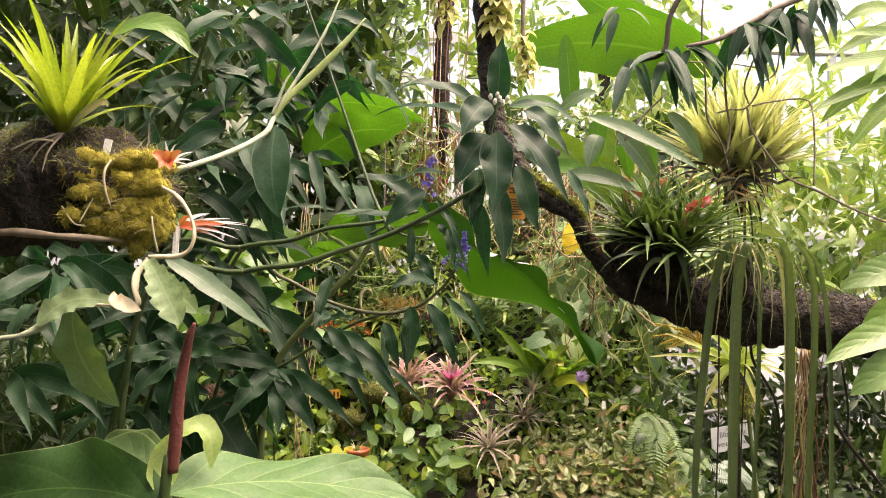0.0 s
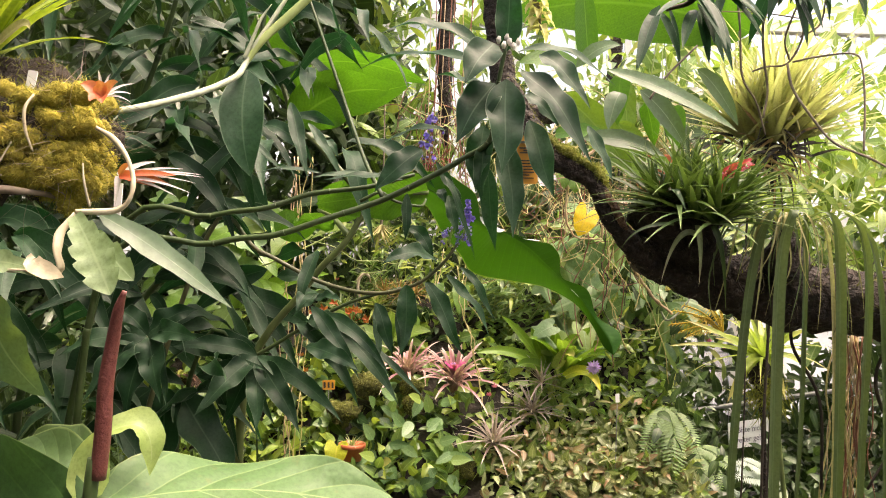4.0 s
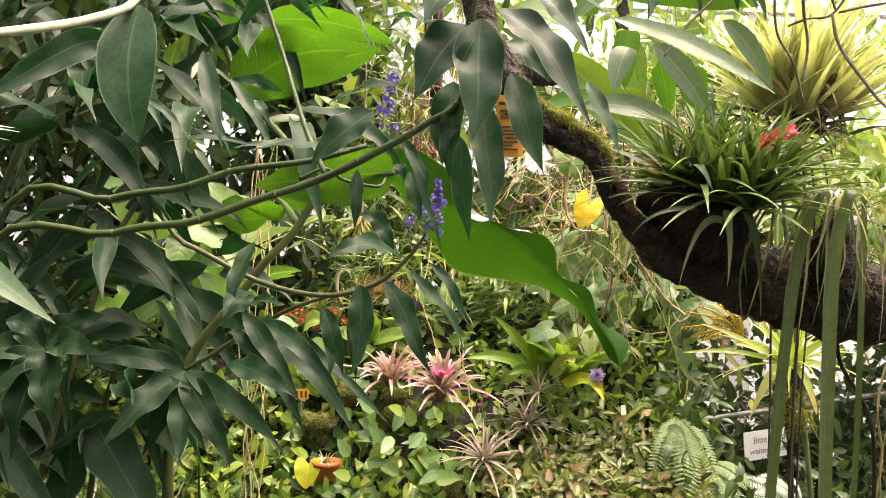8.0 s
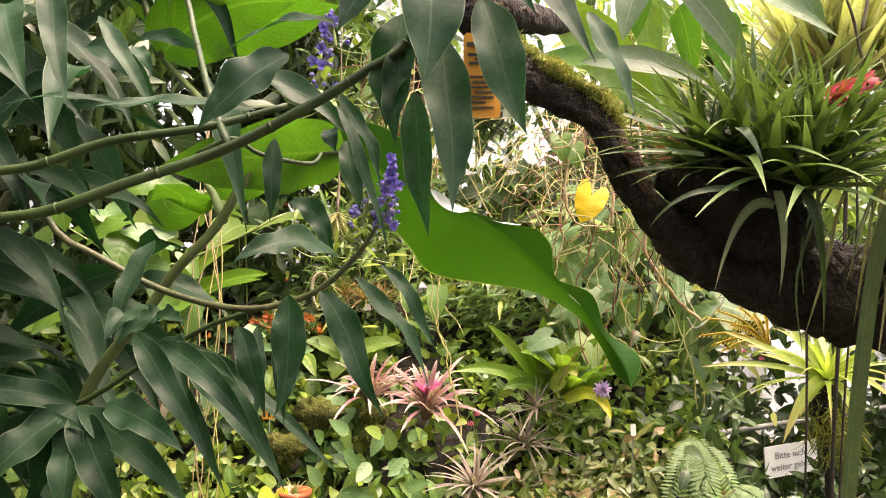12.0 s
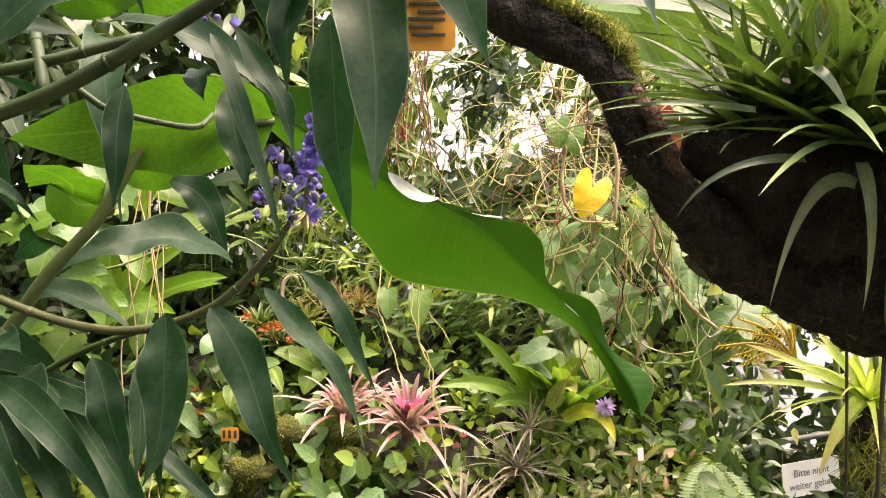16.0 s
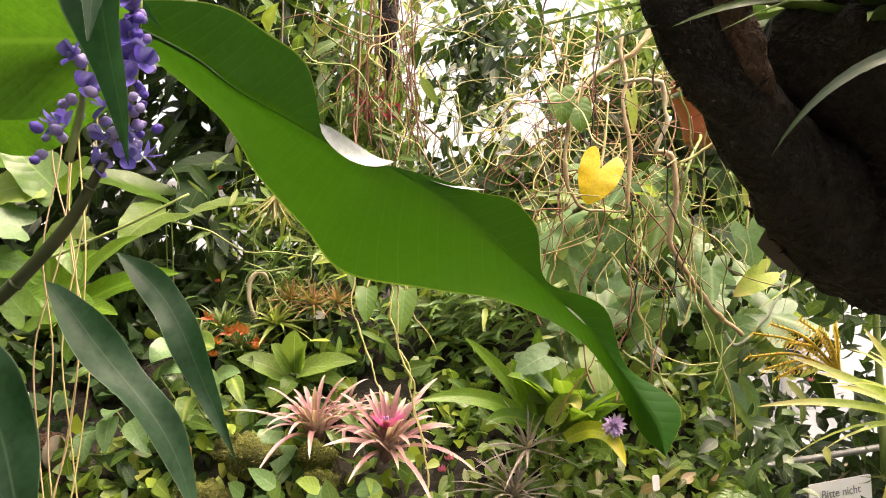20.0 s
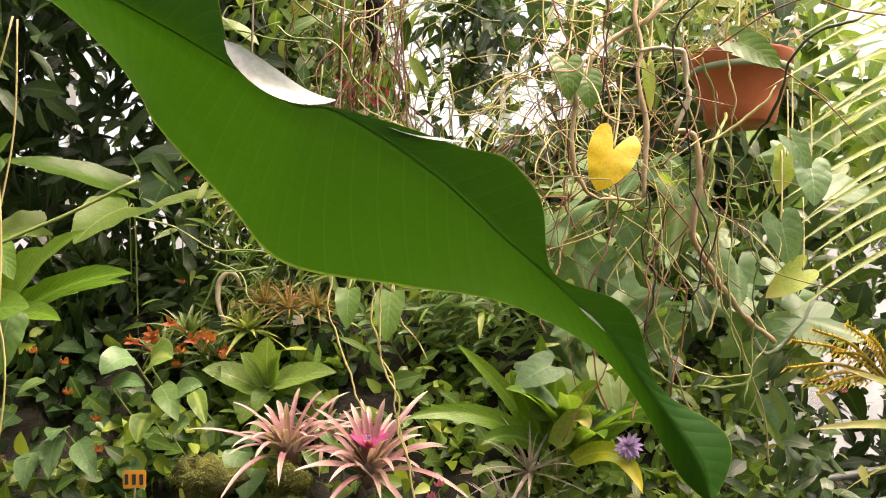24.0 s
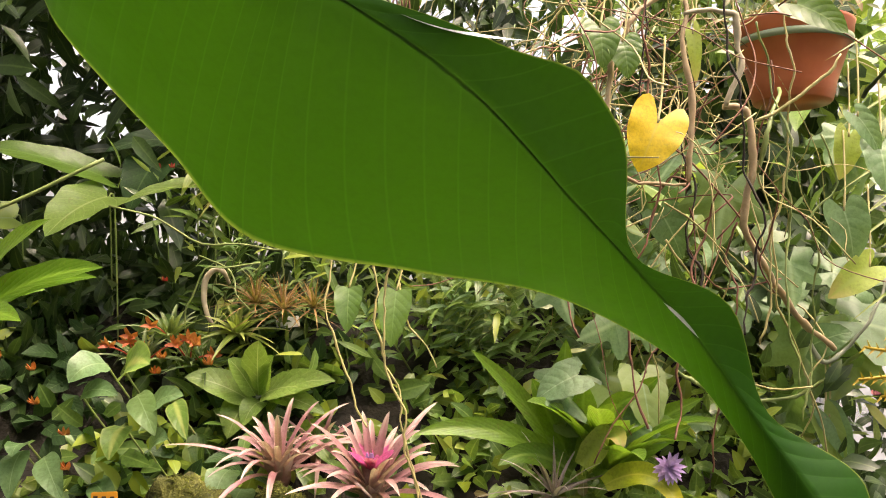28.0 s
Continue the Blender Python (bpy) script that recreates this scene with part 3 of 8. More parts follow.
def glasshouse():
    """Walls of tall panes on a low plinth and a pitched glazed roof."""
    x0, x1, y0, y1, eave, ridge = -4.3, 4.3, -3.5, 5.9, 3.3, 4.9
    plinth = 0.55
    walls = {}
    for nm, cx, cy, sx, sy in (("wall_north", 0, y1, x1 - x0, 0.16), ("wall_south", 0, y0, x1 - x0, 0.16), ("wall_east", x1, (y0 + y1) / 2, 0.16, y1 - y0 - 0.16), ("wall_west", x0, (y0 + y1) / 2, 0.16, y1 - y0 - 0.16)):
        walls[nm] = single(nm, slab((cx, cy, plinth / 2), (sx, sy, plinth)), M_ROCK, "low stone plinth below the glazing", "wall", kind="structure", smooth=False)
    bar = 0.045
    for nm, along_x, fixed, lo, hi in (("wall_north", True, y1, x0, x1), ("wall_south", True, y0, x0, x1), ("wall_east", False, x1, y0, y1), ("wall_west", False, x0, y0, y1)):
        w = walls[nm]
        count = int((hi - lo) / 0.72)
        step = (hi - lo) / count
        for i in range(count + 1):
            q = lo + i * step
            c = (q, fixed, (plinth + eave) / 2) if along_x else (fixed, q, (plinth + eave) / 2)
            part("glazing_bar", slab(c, (bar, bar, eave - plinth)), M_FRAME, w, smooth=False)
            if i < count:
                for z0, z1 in ((plinth, 1.95), (2.0, eave)):
                    cc = (q + step / 2, fixed, (z0 + z1) / 2) if along_x else (fixed, q + step / 2, (z0 + z1) / 2)
                    ss = (step - bar, 0.006, z1 - z0) if along_x else (0.006, step - bar, z1 - z0)
                    pane = part("pane", slab(cc, ss), M_WALLPANE, w, smooth=False)
                    pane.visible_shadow = False
        mid = ((lo + hi) / 2, fixed, 1.975) if along_x else (fixed, (lo + hi) / 2, 1.975)
        top = (mid[0], mid[1], eave + 0.04)
        sz = (hi - lo, 0.05, 0.05) if along_x else (0.05, hi - lo, 0.05)
        part("transom", slab(mid, sz), M_FRAME, w, smooth=False)
        part("eave_beam", slab(top, (sz[0], sz[1] + 0.04, 0.08) if along_x else (sz[0] + 0.04, sz[1], 0.08)), M_FRAME, w, smooth=False)
    # one roof mesh of bars and one of panes
    bars, panes = [], []
    rows = 13
    stepy = (y1 - y0) / rows
    for side in (-1, 1):
        foot, head = vec((side * x1, 0, eave + 0.08)), vec((0, 0, ridge))
        for i in range(rows + 1):
            y = y0 + i * stepy
            bars.append(tube([foot + (0, y, 0), (foot + head) / 2 + (0, y, 0), head + (0, y, 0)], 0.024, 4, 1))
            if i < rows:
                a, b2 = y + 0.03, y + stepy - 0.03
                p = [foot + (0, a, 0), foot + (0, b2, 0), head + (0, b2, 0), head + (0, a, 0)]
                panes.append((np.array(p + [q + (0, 0, 0.006) for q in p]), [(0, 1, 2, 3), (7, 6, 5, 4), (0, 4, 5, 1), (1, 5, 6, 2), (2, 6, 7, 3), (3, 7, 4, 0)], None))
        for k in (0.33, 0.66):
            p = foot * (1 - k) + head * k
            bars.append(tube([p + (0, y0, -0.05), p + (0, (y0 + y1) / 2, -0.05), p + (0, y1, -0.05)], 0.022, 6, 1))
    bars.append(tube([(0, y0, ridge), (0, 1, ridge), (0, y1, ridge)], 0.04, 6, 1))
    single("ceiling", join(*bars), M_FRAME, "white-painted roof bars of the glasshouse", "roof", kind="structure", smooth=False)
    roof = single("roof_glazing", join(*panes), M_PANE, "milky greenhouse roof glass", "roof", kind="structure", smooth=False)
    roof.visible_shadow = False


glasshouse()
# ---------------------------------------------------------------- mossy log with its bromeliads
def fibres(points, normals, rng, length, width, droop=0.5):
    d = normals + rng.normal(size=normals.shape) * 0.75
    face = rng.normal(size=normals.shape) + np.array((0, -0.6, 0.4))
    return scatter(points, d, face, rng.uniform(0.5, 1.4, len(points)) * length, width, "taper", 0.1, droop, 3, 1)


def skin_points(geo, rng, count, keep=None):
    """Points on a mesh with its outward normals, by area."""
    v, f, _ = geo
    quads = np.array([q for q in f if len(q) == 4])
    a, b2, c, d = (v[quads[:, k]] for k in range(4))
    nor = np.cross(b2 - a, d - a)
    area = np.linalg.norm(nor, axis=1)
    pick = rng.choice(len(quads), count, p=area / area.sum())
    s, t = rng.random((count, 1)), rng.random((count, 1))
    p = a[pick] * (1 - s) * (1 - t) + b2[pick] * s * (1 - t) + c[pick] * s * t + d[pick] * (1 - s) * t
    n = nor[pick] / area[pick][:, None]
    if keep is not None:
        ok = keep(p, n)
        p, n = p[ok], n[ok]
    return p, n


def mossy_log():
    th = thing("mossy_log", (-0.932, 1.300, 1.310), "dark fibrous log with golden-green moss cushions", "log")
    log = tube([(-1.183, 1.350, 0.661), (-0.948, 1.320, 1.306), (-0.810, 1.320, 1.602), (-0.655, 1.300, 1.678), (-0.535, 1.280, 1.687), (-0.446, 1.270, 1.672), (-0.404, 1.270, 1.657)], (0.06, 0.06, 0.07, 0.088, 0.078, 0.06, 0.03), 20, 10, 0.35)
    part("bark", log, M_LOG, th)
    cushions = []
    rm = np.random.default_rng(31)
    spots = [((-0.462, 1.250, 1.672), (0.056, 0.042, 0.044)), ((-0.436, 1.245, 1.632), (0.040, 0.034, 0.042)), ((-0.55, 1.262, 1.665), (0.06, 0.04, 0.05)), ((-0.436, 1.240, 1.602), (0.014, 0.016, 0.024)), ((-0.513, 1.250, 1.695), (0.045, 0.045, 0.02))]
    lo, hi = vec((-0.530, 1.200, 1.617)), vec((-0.406, 1.200, 1.720))
    for _ in range(240):
        fx = rm.random() ** 0.6
        p = np.array((lo[0] + (hi[0] - lo[0]) * fx, rm.uniform(1.185, 1.25), lo[2] + (hi[2] - lo[2]) * rm.random()))
        q = rm.uniform(0.007, 0.012)
        spots.append((tuple(p + (0, 0.014, 0)), (q * 1.6, q * 0.8, q * 1.1)))
    for c, r in spots:
        v, f = [], []
        for j in range(13):
            for k in range(20):
                a, e = 2 * np.pi * k / 20, np.pi * (j / 12 - 0.5)
                p = np.array((math.cos(a) * math.cos(e), math.sin(a) * math.cos(e), math.sin(e)))
                q = 1 + 0.3 * noise.noise(Vector(p * 2.3 + vec(c) * 9)) + 0.16 * noise.noise(Vector(p * 7 + vec(c) * 5))
                v.append(vec(c) + p * vec(r) * q)
        f = [(j * 20 + k, j * 20 + (k + 1) % 20, (j + 1) * 20 + (k + 1) % 20, (j + 1) * 20 + k) for j in range(12) for k in range(20)]
        cushions.append((np.array(v), f, None))
    moss = join(*cushions)
    part("moss_cushion", moss, M_MOSS, th, "golden-green moss cushion")
    rng = np.random.default_rng(4)
    p, n = skin_points(moss, rng, 42000)
    part("moss_fibre", fibres(p, n, rng, 0.0062, 0.12, 1.3), M_MOSSHAIR, th)["kind"] = "stuff"
    p, n = skin_points(moss, rng, 16000)
    part("moss_fibre", fibres(p, n, rng, 0.0066, 0.12, 1.3), M_MOSSGREEN, th)["kind"] = "stuff"
    p, n = skin_points(log, rng, 22000, lambda p, n: (n[:, 2] > 0.15) & (p[:, 0] > -0.75))
    part("moss_fibre", fibres(p, n, rng, 0.007, 0.17, 0.9), M_MOSSGREEN, th)["kind"] = "stuff"
    p, n = skin_points(moss, rng, 700)
    part("root_fibre", fibres(p, n, rng, 0.035, 0.03, 1.2), M_TWIG, th)["kind"] = "stuff"
    p, n = skin_points(log, rng, 3000, lambda p, n: n[:, 1] < 0.4)
    part("root_fibre", fibres(p, n, rng, 0.014, 0.06, 0.8), M_LOG, th)["kind"] = "stuff"
    p, n = skin_points(log, rng, 9000, lambda p, n: (n[:, 1] < 0.3) & (np.sin(p[:, 0] * 60) + np.sin(p[:, 2] * 70 + p[:, 0] * 30) + 1.2 * n[:, 2] > 0.5))
    part("moss_fibre", fibres(p, n, rng, 0.007, 0.15, 0.8), M_MOSSGREEN, th)["kind"] = "stuff"
    part("side_branch", tube([(-0.777, 1.260, 1.591), (-0.612, 1.200, 1.607), (-0.526, 1.185, 1.604), (-0.463, 1.200, 1.602), (-0.443, 1.270, 1.600)], (0.0055, 0.0055, 0.005, 0.004, 0.003), 8, 6, 0.4), M_TWIG, th, "bare brown side branch")
    for pts, r in ((((-0.463, 1.200, 1.712), (-0.467, 1.190, 1.694), (-0.465, 1.190, 1.670), (-0.458, 1.195, 1.647)), (0.0016, 0.0020, 0.0018, 0.0010)), (((-0.399, 1.190, 1.635), (-0.394, 1.185, 1.613), (-0.389, 1.190, 1.587)), (0.0008, 0.0014, 0.0016)), (((-0.602, 1.200, 1.722), (-0.566, 1.190, 1.735), (-0.544, 1.200, 1.736)), 0.0014), (((-0.528, 1.200, 1.646), (-0.506, 1.190, 1.623), (-0.495, 1.200, 1.620)), 0.0012), (((-0.485, 1.200, 1.659), (-0.498, 1.190, 1.623)), 0.001)):
        part("aerial_root", tube(pts, r, 6), M_ROOT, th)


mossy_log()


def yellow_bromeliad():
    c = (-0.548, 1.235, 1.755)
    th = thing("bromeliad", c, "bright yellow-green strappy bromeliad growing on the mossy log", "bromeliad")
    rosette(th, c, 30, 0.225, 0.023, M_YBROM, (0.12, -0.1, 1), 88, 44, 0.16, 3, "taper", n=12, jitter=0.25, arch=0.05, wave=0.08)
    for tip, w in (((-0.408, 1.190, 1.853), 0.018), ((-0.416, 1.230, 1.846), 0.016), ((-0.442, 1.210, 1.899), 0.019), ((-0.459, 1.240, 1.930), 0.020), ((-0.614, 1.200, 1.824), 0.015), ((-0.604, 1.230, 1.866), 0.018), ((-0.592, 1.180, 1.772), 0.010)):
        m = vec(c) * 0.42 + vec(tip) * 0.58 + (0, 0, 0.045)
        part("leaf", blade(c, m, tip, w, (0, -0.7, 0.7), "taper", 0.3, 0.08, 14), M_YBROM, th)
    part("dry_leaf", blade(c, (-0.473, 1.200, 1.809), (-0.466, 1.190, 1.783), 0.014, (0, -1, 0.3), "lance", 0.3), M_DRYSTRAP, th, "withered tan leaf")
    for tip in ((-0.575, 1.195, 1.700), (-0.553, 1.190, 1.690), (-0.590, 1.195, 1.716)):
        part("root", tube([c, (vec(c) + vec(tip)) / 2 + (0, -0.012, 0), tip], (0.0022, 0.0014, 0.0006), 6), M_TWIG, th, "wiry brown root")
    back = thing("leafy_plant", (-0.519, 1.350, 1.946), "broad smooth green leaf arching over the bromeliad", "plant")
    part("leaf", blade((-0.545, 1.360, 1.930), (-0.455, 1.350, 1.985), (-0.403, 1.330, 1.900), 0.046, (0.0, -0.75, 0.65), "lance", 0.25, 0.06, 16, 6), M_GLOSSY, back)
    part("stalk", tube([(-0.545, 1.360, 1.930), (-0.600, 1.380, 1.850), (-0.700, 1.420, 1.600)], (0.003, 0.004, 0.006), 8), M_CANE, back)


yellow_bromeliad()


def red_tillandsia(c, tips, whites, label):
    th = thing("air_plant", c, label, "air plant", "small flowering air plants on the log")
    for k, (t, w) in enumerate(tips):
        m = (vec(c) + vec(t)) / 2 + (0, 0, 0.006)
        part("bract", blade(c, m, t, w, (0.1, -0.9, 0.4), "lance", 0.35, n=7), M_ORANGE, th, "orange-red bract")
    for t, w in whites:
        m = (vec(c) + vec(t)) / 2 + (0, 0, 0.008)
        part("leaf", blade(c, m, t, w, (0.1, -0.8, 0.5), "taper", 0.3, n=7), M_WHITEPETAL, th, "silvery pink leaf")


red_tillandsia((-0.374, 1.175, 1.706), (((-0.394, 1.165, 1.717), 0.016), ((-0.377, 1.165, 1.721), 0.014), ((-0.353, 1.165, 1.721), 0.013), ((-0.365, 1.155, 1.695), 0.013), ((-0.379, 1.155, 1.697), 0.013)), (((-0.342, 1.185, 1.724), 0.006), ((-0.341, 1.175, 1.710), 0.006), ((-0.342, 1.175, 1.701), 0.005), ((-0.380, 1.175, 1.736), 0.006), ((-0.366, 1.175, 1.732), 0.006)), "small air plant with orange-red bracts on moss")
red_tillandsia((-0.371, 1.220, 1.625), (((-0.330, 1.230, 1.615), 0.012), ((-0.315, 1.230, 1.618), 0.01), ((-0.346, 1.210, 1.619), 0.013), ((-0.309, 1.230, 1.629), 0.008), ((-0.354, 1.210, 1.637), 0.01)), (((-0.283, 1.240, 1.632), 0.007), ((-0.302, 1.240, 1.638), 0.007), ((-0.332, 1.230, 1.644), 0.012), ((-0.289, 1.240, 1.622), 0.006), ((-0.290, 1.230, 1.609), 0.007), ((-0.306, 1.230, 1.604), 0.007), ((-0.370, 1.210, 1.585), 0.009), ((-0.279, 1.240, 1.629), 0.006)), "air plant with coral bracts and silvery pink leaves")


def plant_label(c, w, h, roll, label):
    th = thing("plant_label", c, label, "plant label")
    part("plate", slab(c, (w, 0.0015, h), 0, roll, w * 0.08), M_WHITE, th, smooth=False)


plant_label((-0.480, 1.225, 1.733), 0.011, 0.024, 8, "small white plastic plant label stuck in moss")
plant_label((-0.394, 1.275, 1.603), 0.009, 0.04, 2, "narrow white plastic label by the air plant")


# ---------------------------------------------------------------- pale climbing stem of a leaf cactus
def climbing_cactus():
    th = thing("climbing_cactus", (-0.394, 1.170, 1.579), "pale creeping stems with lobed grey-green blades", "climbing plant")
    part("stem", tube([(-0.446, 1.220, 1.712), (-0.408, 1.210, 1.685), (-0.367, 1.190, 1.664), (-0.342, 1.180, 1.634), (-0.334, 1.170, 1.604), (-0.349, 1.170, 1.583), (-0.390, 1.160, 1.579)], (0.0022, 0.0028, 0.003, 0.0032, 0.003, 0.0028, 0.003), 8, 6, 0.4), M_ROOT, th, "cream-coloured stem")
    part("stem", tube([(-0.406, 1.270, 1.708), (-0.376, 1.330, 1.732), (-0.345, 1.420, 1.770), (-0.323, 1.500, 1.811), (-0.322, 1.550, 1.844), (-0.305, 1.560, 1.886), (-0.283, 1.575, 1.932), (-0.244, 1.600, 2.018), (-0.215, 1.640, 2.120)], (0.004, 0.0046, 0.0048, 0.0048, 0.0050, 0.0042, 0.0036, 0.0028, 0.001), 10, 6, 0.15), M_GREENROOT, th, "smooth grey-green stem")
    part("stem", tube([(-0.326, 1.550, 1.838), (-0.299, 1.560, 1.886), (-0.262, 1.575, 1.930), (-0.210, 1.590, 1.992), (-0.167, 1.610, 2.056)], (0.004, 0.0062, 0.0072, 0.0062, 0.001), 10, 8, flat=0.4), M_GREENVINE, th, "flattened fresh green stem")
    part("stem", tube([(-0.324, 1.550, 1.852), (-0.314, 1.555, 1.884), (-0.303, 1.560, 1.919), (-0.288, 1.565, 1.945)], (0.0035, 0.0032, 0.0026, 0.0006), 8), M_GREENROOT, th)
    part("dry_stem", tube([(-0.390, 1.160, 1.577), (-0.400, 1.150, 1.556), (-0.397, 1.140, 1.534), (-0.394, 1.140, 1.516), (-0.425, 1.140, 1.514), (-0.469, 1.140, 1.515)], (0.0035, 0.0052, 0.005, 0.0045, 0.004, 0.003), 8, 6, 0.6, flat=0.5), M_ROOT, th, "crinkled tan stem")
    part("dry_stem", tube([(-0.469, 1.140, 1.515), (-0.502, 1.140, 1.502), (-0.519, 1.140, 1.484), (-0.543, 1.130, 1.472), (-0.601, 1.120, 1.459), (-0.771, 1.120, 1.390)], (0.0035, 0.004, 0.0055, 0.004, 0.0035, 0.003), 8, 6, 0.4), M_GREENROOT, th)
    part("stem_blade", blade((-0.414, 1.140, 1.513), (-0.486, 1.140, 1.542), (-0.517, 1.130, 1.485), 0.036, (0.1, -0.9, 0.3), "paddle", 0.2, 0.15, 36, 4, waves=4, notch=0.35), M_PALEBLADE, th, "pale lobed stem blade")
    part("stem_blade", blade((-0.422, 1.140, 1.530), (-0.431, 1.135, 1.522), (-0.384, 1.130, 1.509), 0.02, (0.1, -0.9, 0.3), "paddle", 0.2, 0.3), M_ROOT, th)
    part("stem_blade", blade((-0.386, 1.150, 1.574), (-0.357, 1.130, 1.543), (-0.331, 1.120, 1.493), 0.044, (0.15, -0.95, 0.2), "paddle", 0.25, 0.12, 40, 6, waves=5, notch=0.28), M_PALEBLADE, th, "notched pale green blade")
    part("stem_blade", blade((-0.380, 1.150, 1.568), (-0.345, 1.140, 1.536), (-0.312, 1.130, 1.508), 0.030, (0.15, -0.95, 0.2), "paddle", 0.25, 0.12, 40, 6, waves=4, notch=0.28), M_PALEBLADE, th)
    part("leaf", blade((-0.384, 1.200, 1.580), (-0.328, 1.200, 1.555), (-0.235, 1.220, 1.479), 0.03, (0.3, -0.8, 0.6), "lance", 0.15, 0.15), M_GREYGREEN, th, "long grey-green leaf")
    part("leaf", blade((-0.314, 1.540, 1.832), (-0.318, 1.490, 1.745), (-0.293, 1.500, 1.662), 0.066, (0.05, -0.95, 0.1), "lance", 0.18, 0.06, 12), M_GINGER, th, "large drooping grey-green leaf")
    part("leaf", blade((-0.506, 1.200, 1.507), (-0.509, 1.200, 1.434), (-0.443, 1.220, 1.371), 0.062, (-0.3, -0.9, 0.3), "lance", 0.12, 0.2, 14, 6), M_GREYGREEN, th)


climbing_cactus()


# ---------------------------------------------------------------- anthurium
def anthurium():
    base = (-0.337, 1.100, 1.269)
    th = thing("anthurium", (base[0], base[1], 0.0), "anthurium with a dark red spadix and large pale green leaves", "anthurium")
    part("stalk", tube([(base[0] - 0.02, base[1] + 0.03, 0.0), (base[0] - 0.03, base[1] + 0.02, 0.7), (-0.334, 1.100, 1.281), (-0.325, 1.100, 1.316)], (0.012, 0.01, 0.007, 0.007), 10), M_CANE, th)
    part("spadix", tube([(-0.326, 1.100, 1.314), (-0.321, 1.095, 1.360), (-0.318, 1.090, 1.409), (-0.311, 1.085, 1.451), (-0.303, 1.075, 1.481), (-0.296, 1.070, 1.499)], (0.0078, 0.008, 0.0074, 0.0064, 0.005, 0.0022), 16), M_SPADIX, th, "dark red spadix")
    part("spathe", blade((-0.342, 1.115, 1.288), (-0.359, 1.130, 1.326), (-0.327, 1.125, 1.361), 0.04, (0.55, -0.8, 0.15), "strap", 0.6, 0.1, 12, 6), M_SPATHE, th, "yellow-green curled spathe")
    part("spathe", blade((-0.339, 1.130, 1.348), (-0.285, 1.150, 1.384), (-0.290, 1.140, 1.308), 0.034, (0.2, -0.5, 0.85), "lance", 0.5, 0.15, 16, 6), M_SPATHE, th)
    part("leaf", blade((-0.336, 1.100, 1.285), (-0.209, 1.240, 1.296), (-0.012, 1.200, 1.254), 0.125, (0.05, -0.4, 0.92), "lance", 0.1, 0.28, 26, 10, waves=1.6, phase=0.2), M_ANTH, th, "broad pale green leaf")
    part("leaf", blade((-0.338, 1.095, 1.272), (-0.462, 1.120, 1.315), (-0.720, 1.200, 1.205), 0.115, (0.12, -0.9, 0.35), "ovate", 0.25, 0.42, 32, 10, waves=2.3, phase=2.6, sway=0.02), M_ANTHSHADE, th, "leaf coloured darker for its shade")
    part("leaf", blade((-0.350, 1.140, 1.272), (-0.400, 1.170, 1.322), (-0.478, 1.205, 1.318), 0.066, (0.3, -0.6, 0.75), "ovate", 0.5, 0.3, 16, 8, waves=1.4, phase=1.0), M_ANTHMID, th, "half-folded leaf")
    part("leaf", blade((-0.366, 1.180, 1.268), (-0.444, 1.240, 1.340), (-0.531, 1.300, 1.255), 0.085, (-0.1, -0.75, 0.65), "ovate", 0.2, 0.15, 16, 6), M_ANTHMID, th)
    for q, z in (((-0.16, 0.16), 0.18), ((-0.5, 0.1), 0.0)):
        part("leaf_stalk", tube([(base[0] - 0.02, base[1] + 0.03, 0.0), (base[0] - 0.03, base[1] + 0.05 + z * 0.3, 0.6), (base[0], base[1] + 0.01, base[2] + 0.02)], (0.01, 0.008, 0.006), 8), M_CANE, th)


anthurium()


# ---------------------------------------------------------------- blue ginger shrub
shrub_root = (-0.75, 2.05, 0.0)
ginger = thing("blue_ginger_shrub", shrub_root, "tall blue ginger with glossy dark leaves and violet flower spikes", "shrub")


def gl(base, tip, w, sag=0.02, face=(0.0, -0.8, 0.6), fold=0.28, wave=0.05, mat=None):
    b, t = vec(base), vec(tip)
    wave += 0.34 * abs(math.sin(b[0] * 57 + b[2] * 31)) * (1.0 if b[2] < 1.5 else 0.35)
    m = (b + t) / 2 + np.array((0, -0.01, sag))
    part("leaf", blade(b, m, t, w * 0.98, face, "drip", fold, wave * 0.6 + 0.13, 20, 6, phase=b[0] * 40, waves=2.6, twist=0.8 * math.sin(b[0] * 90), sway=0.028), mat or M_GINGER, ginger)


def cane(pts, radii, mat=M_CANE):
    radii = tuple(q * 0.84 for q in radii)
    part("cane", tube(pts, radii, 10), mat, ginger)
    p = smooth_path(pts, 6)
    r = np.interp(np.linspace(0, 1, len(p)), np.linspace(0, 1, len(radii)), radii)
    for i in range(4, len(p) - 2, 7):
        part("cane_joint", tube([p[i] - (p[i + 1] - p[i]) * 0.12, p[i], p[i] + (p[i + 1] - p[i]) * 0.12], (r[i] * 0.99, r[i] * 1.2, r[i] * 0.99), 10, 2), mat, ginger)


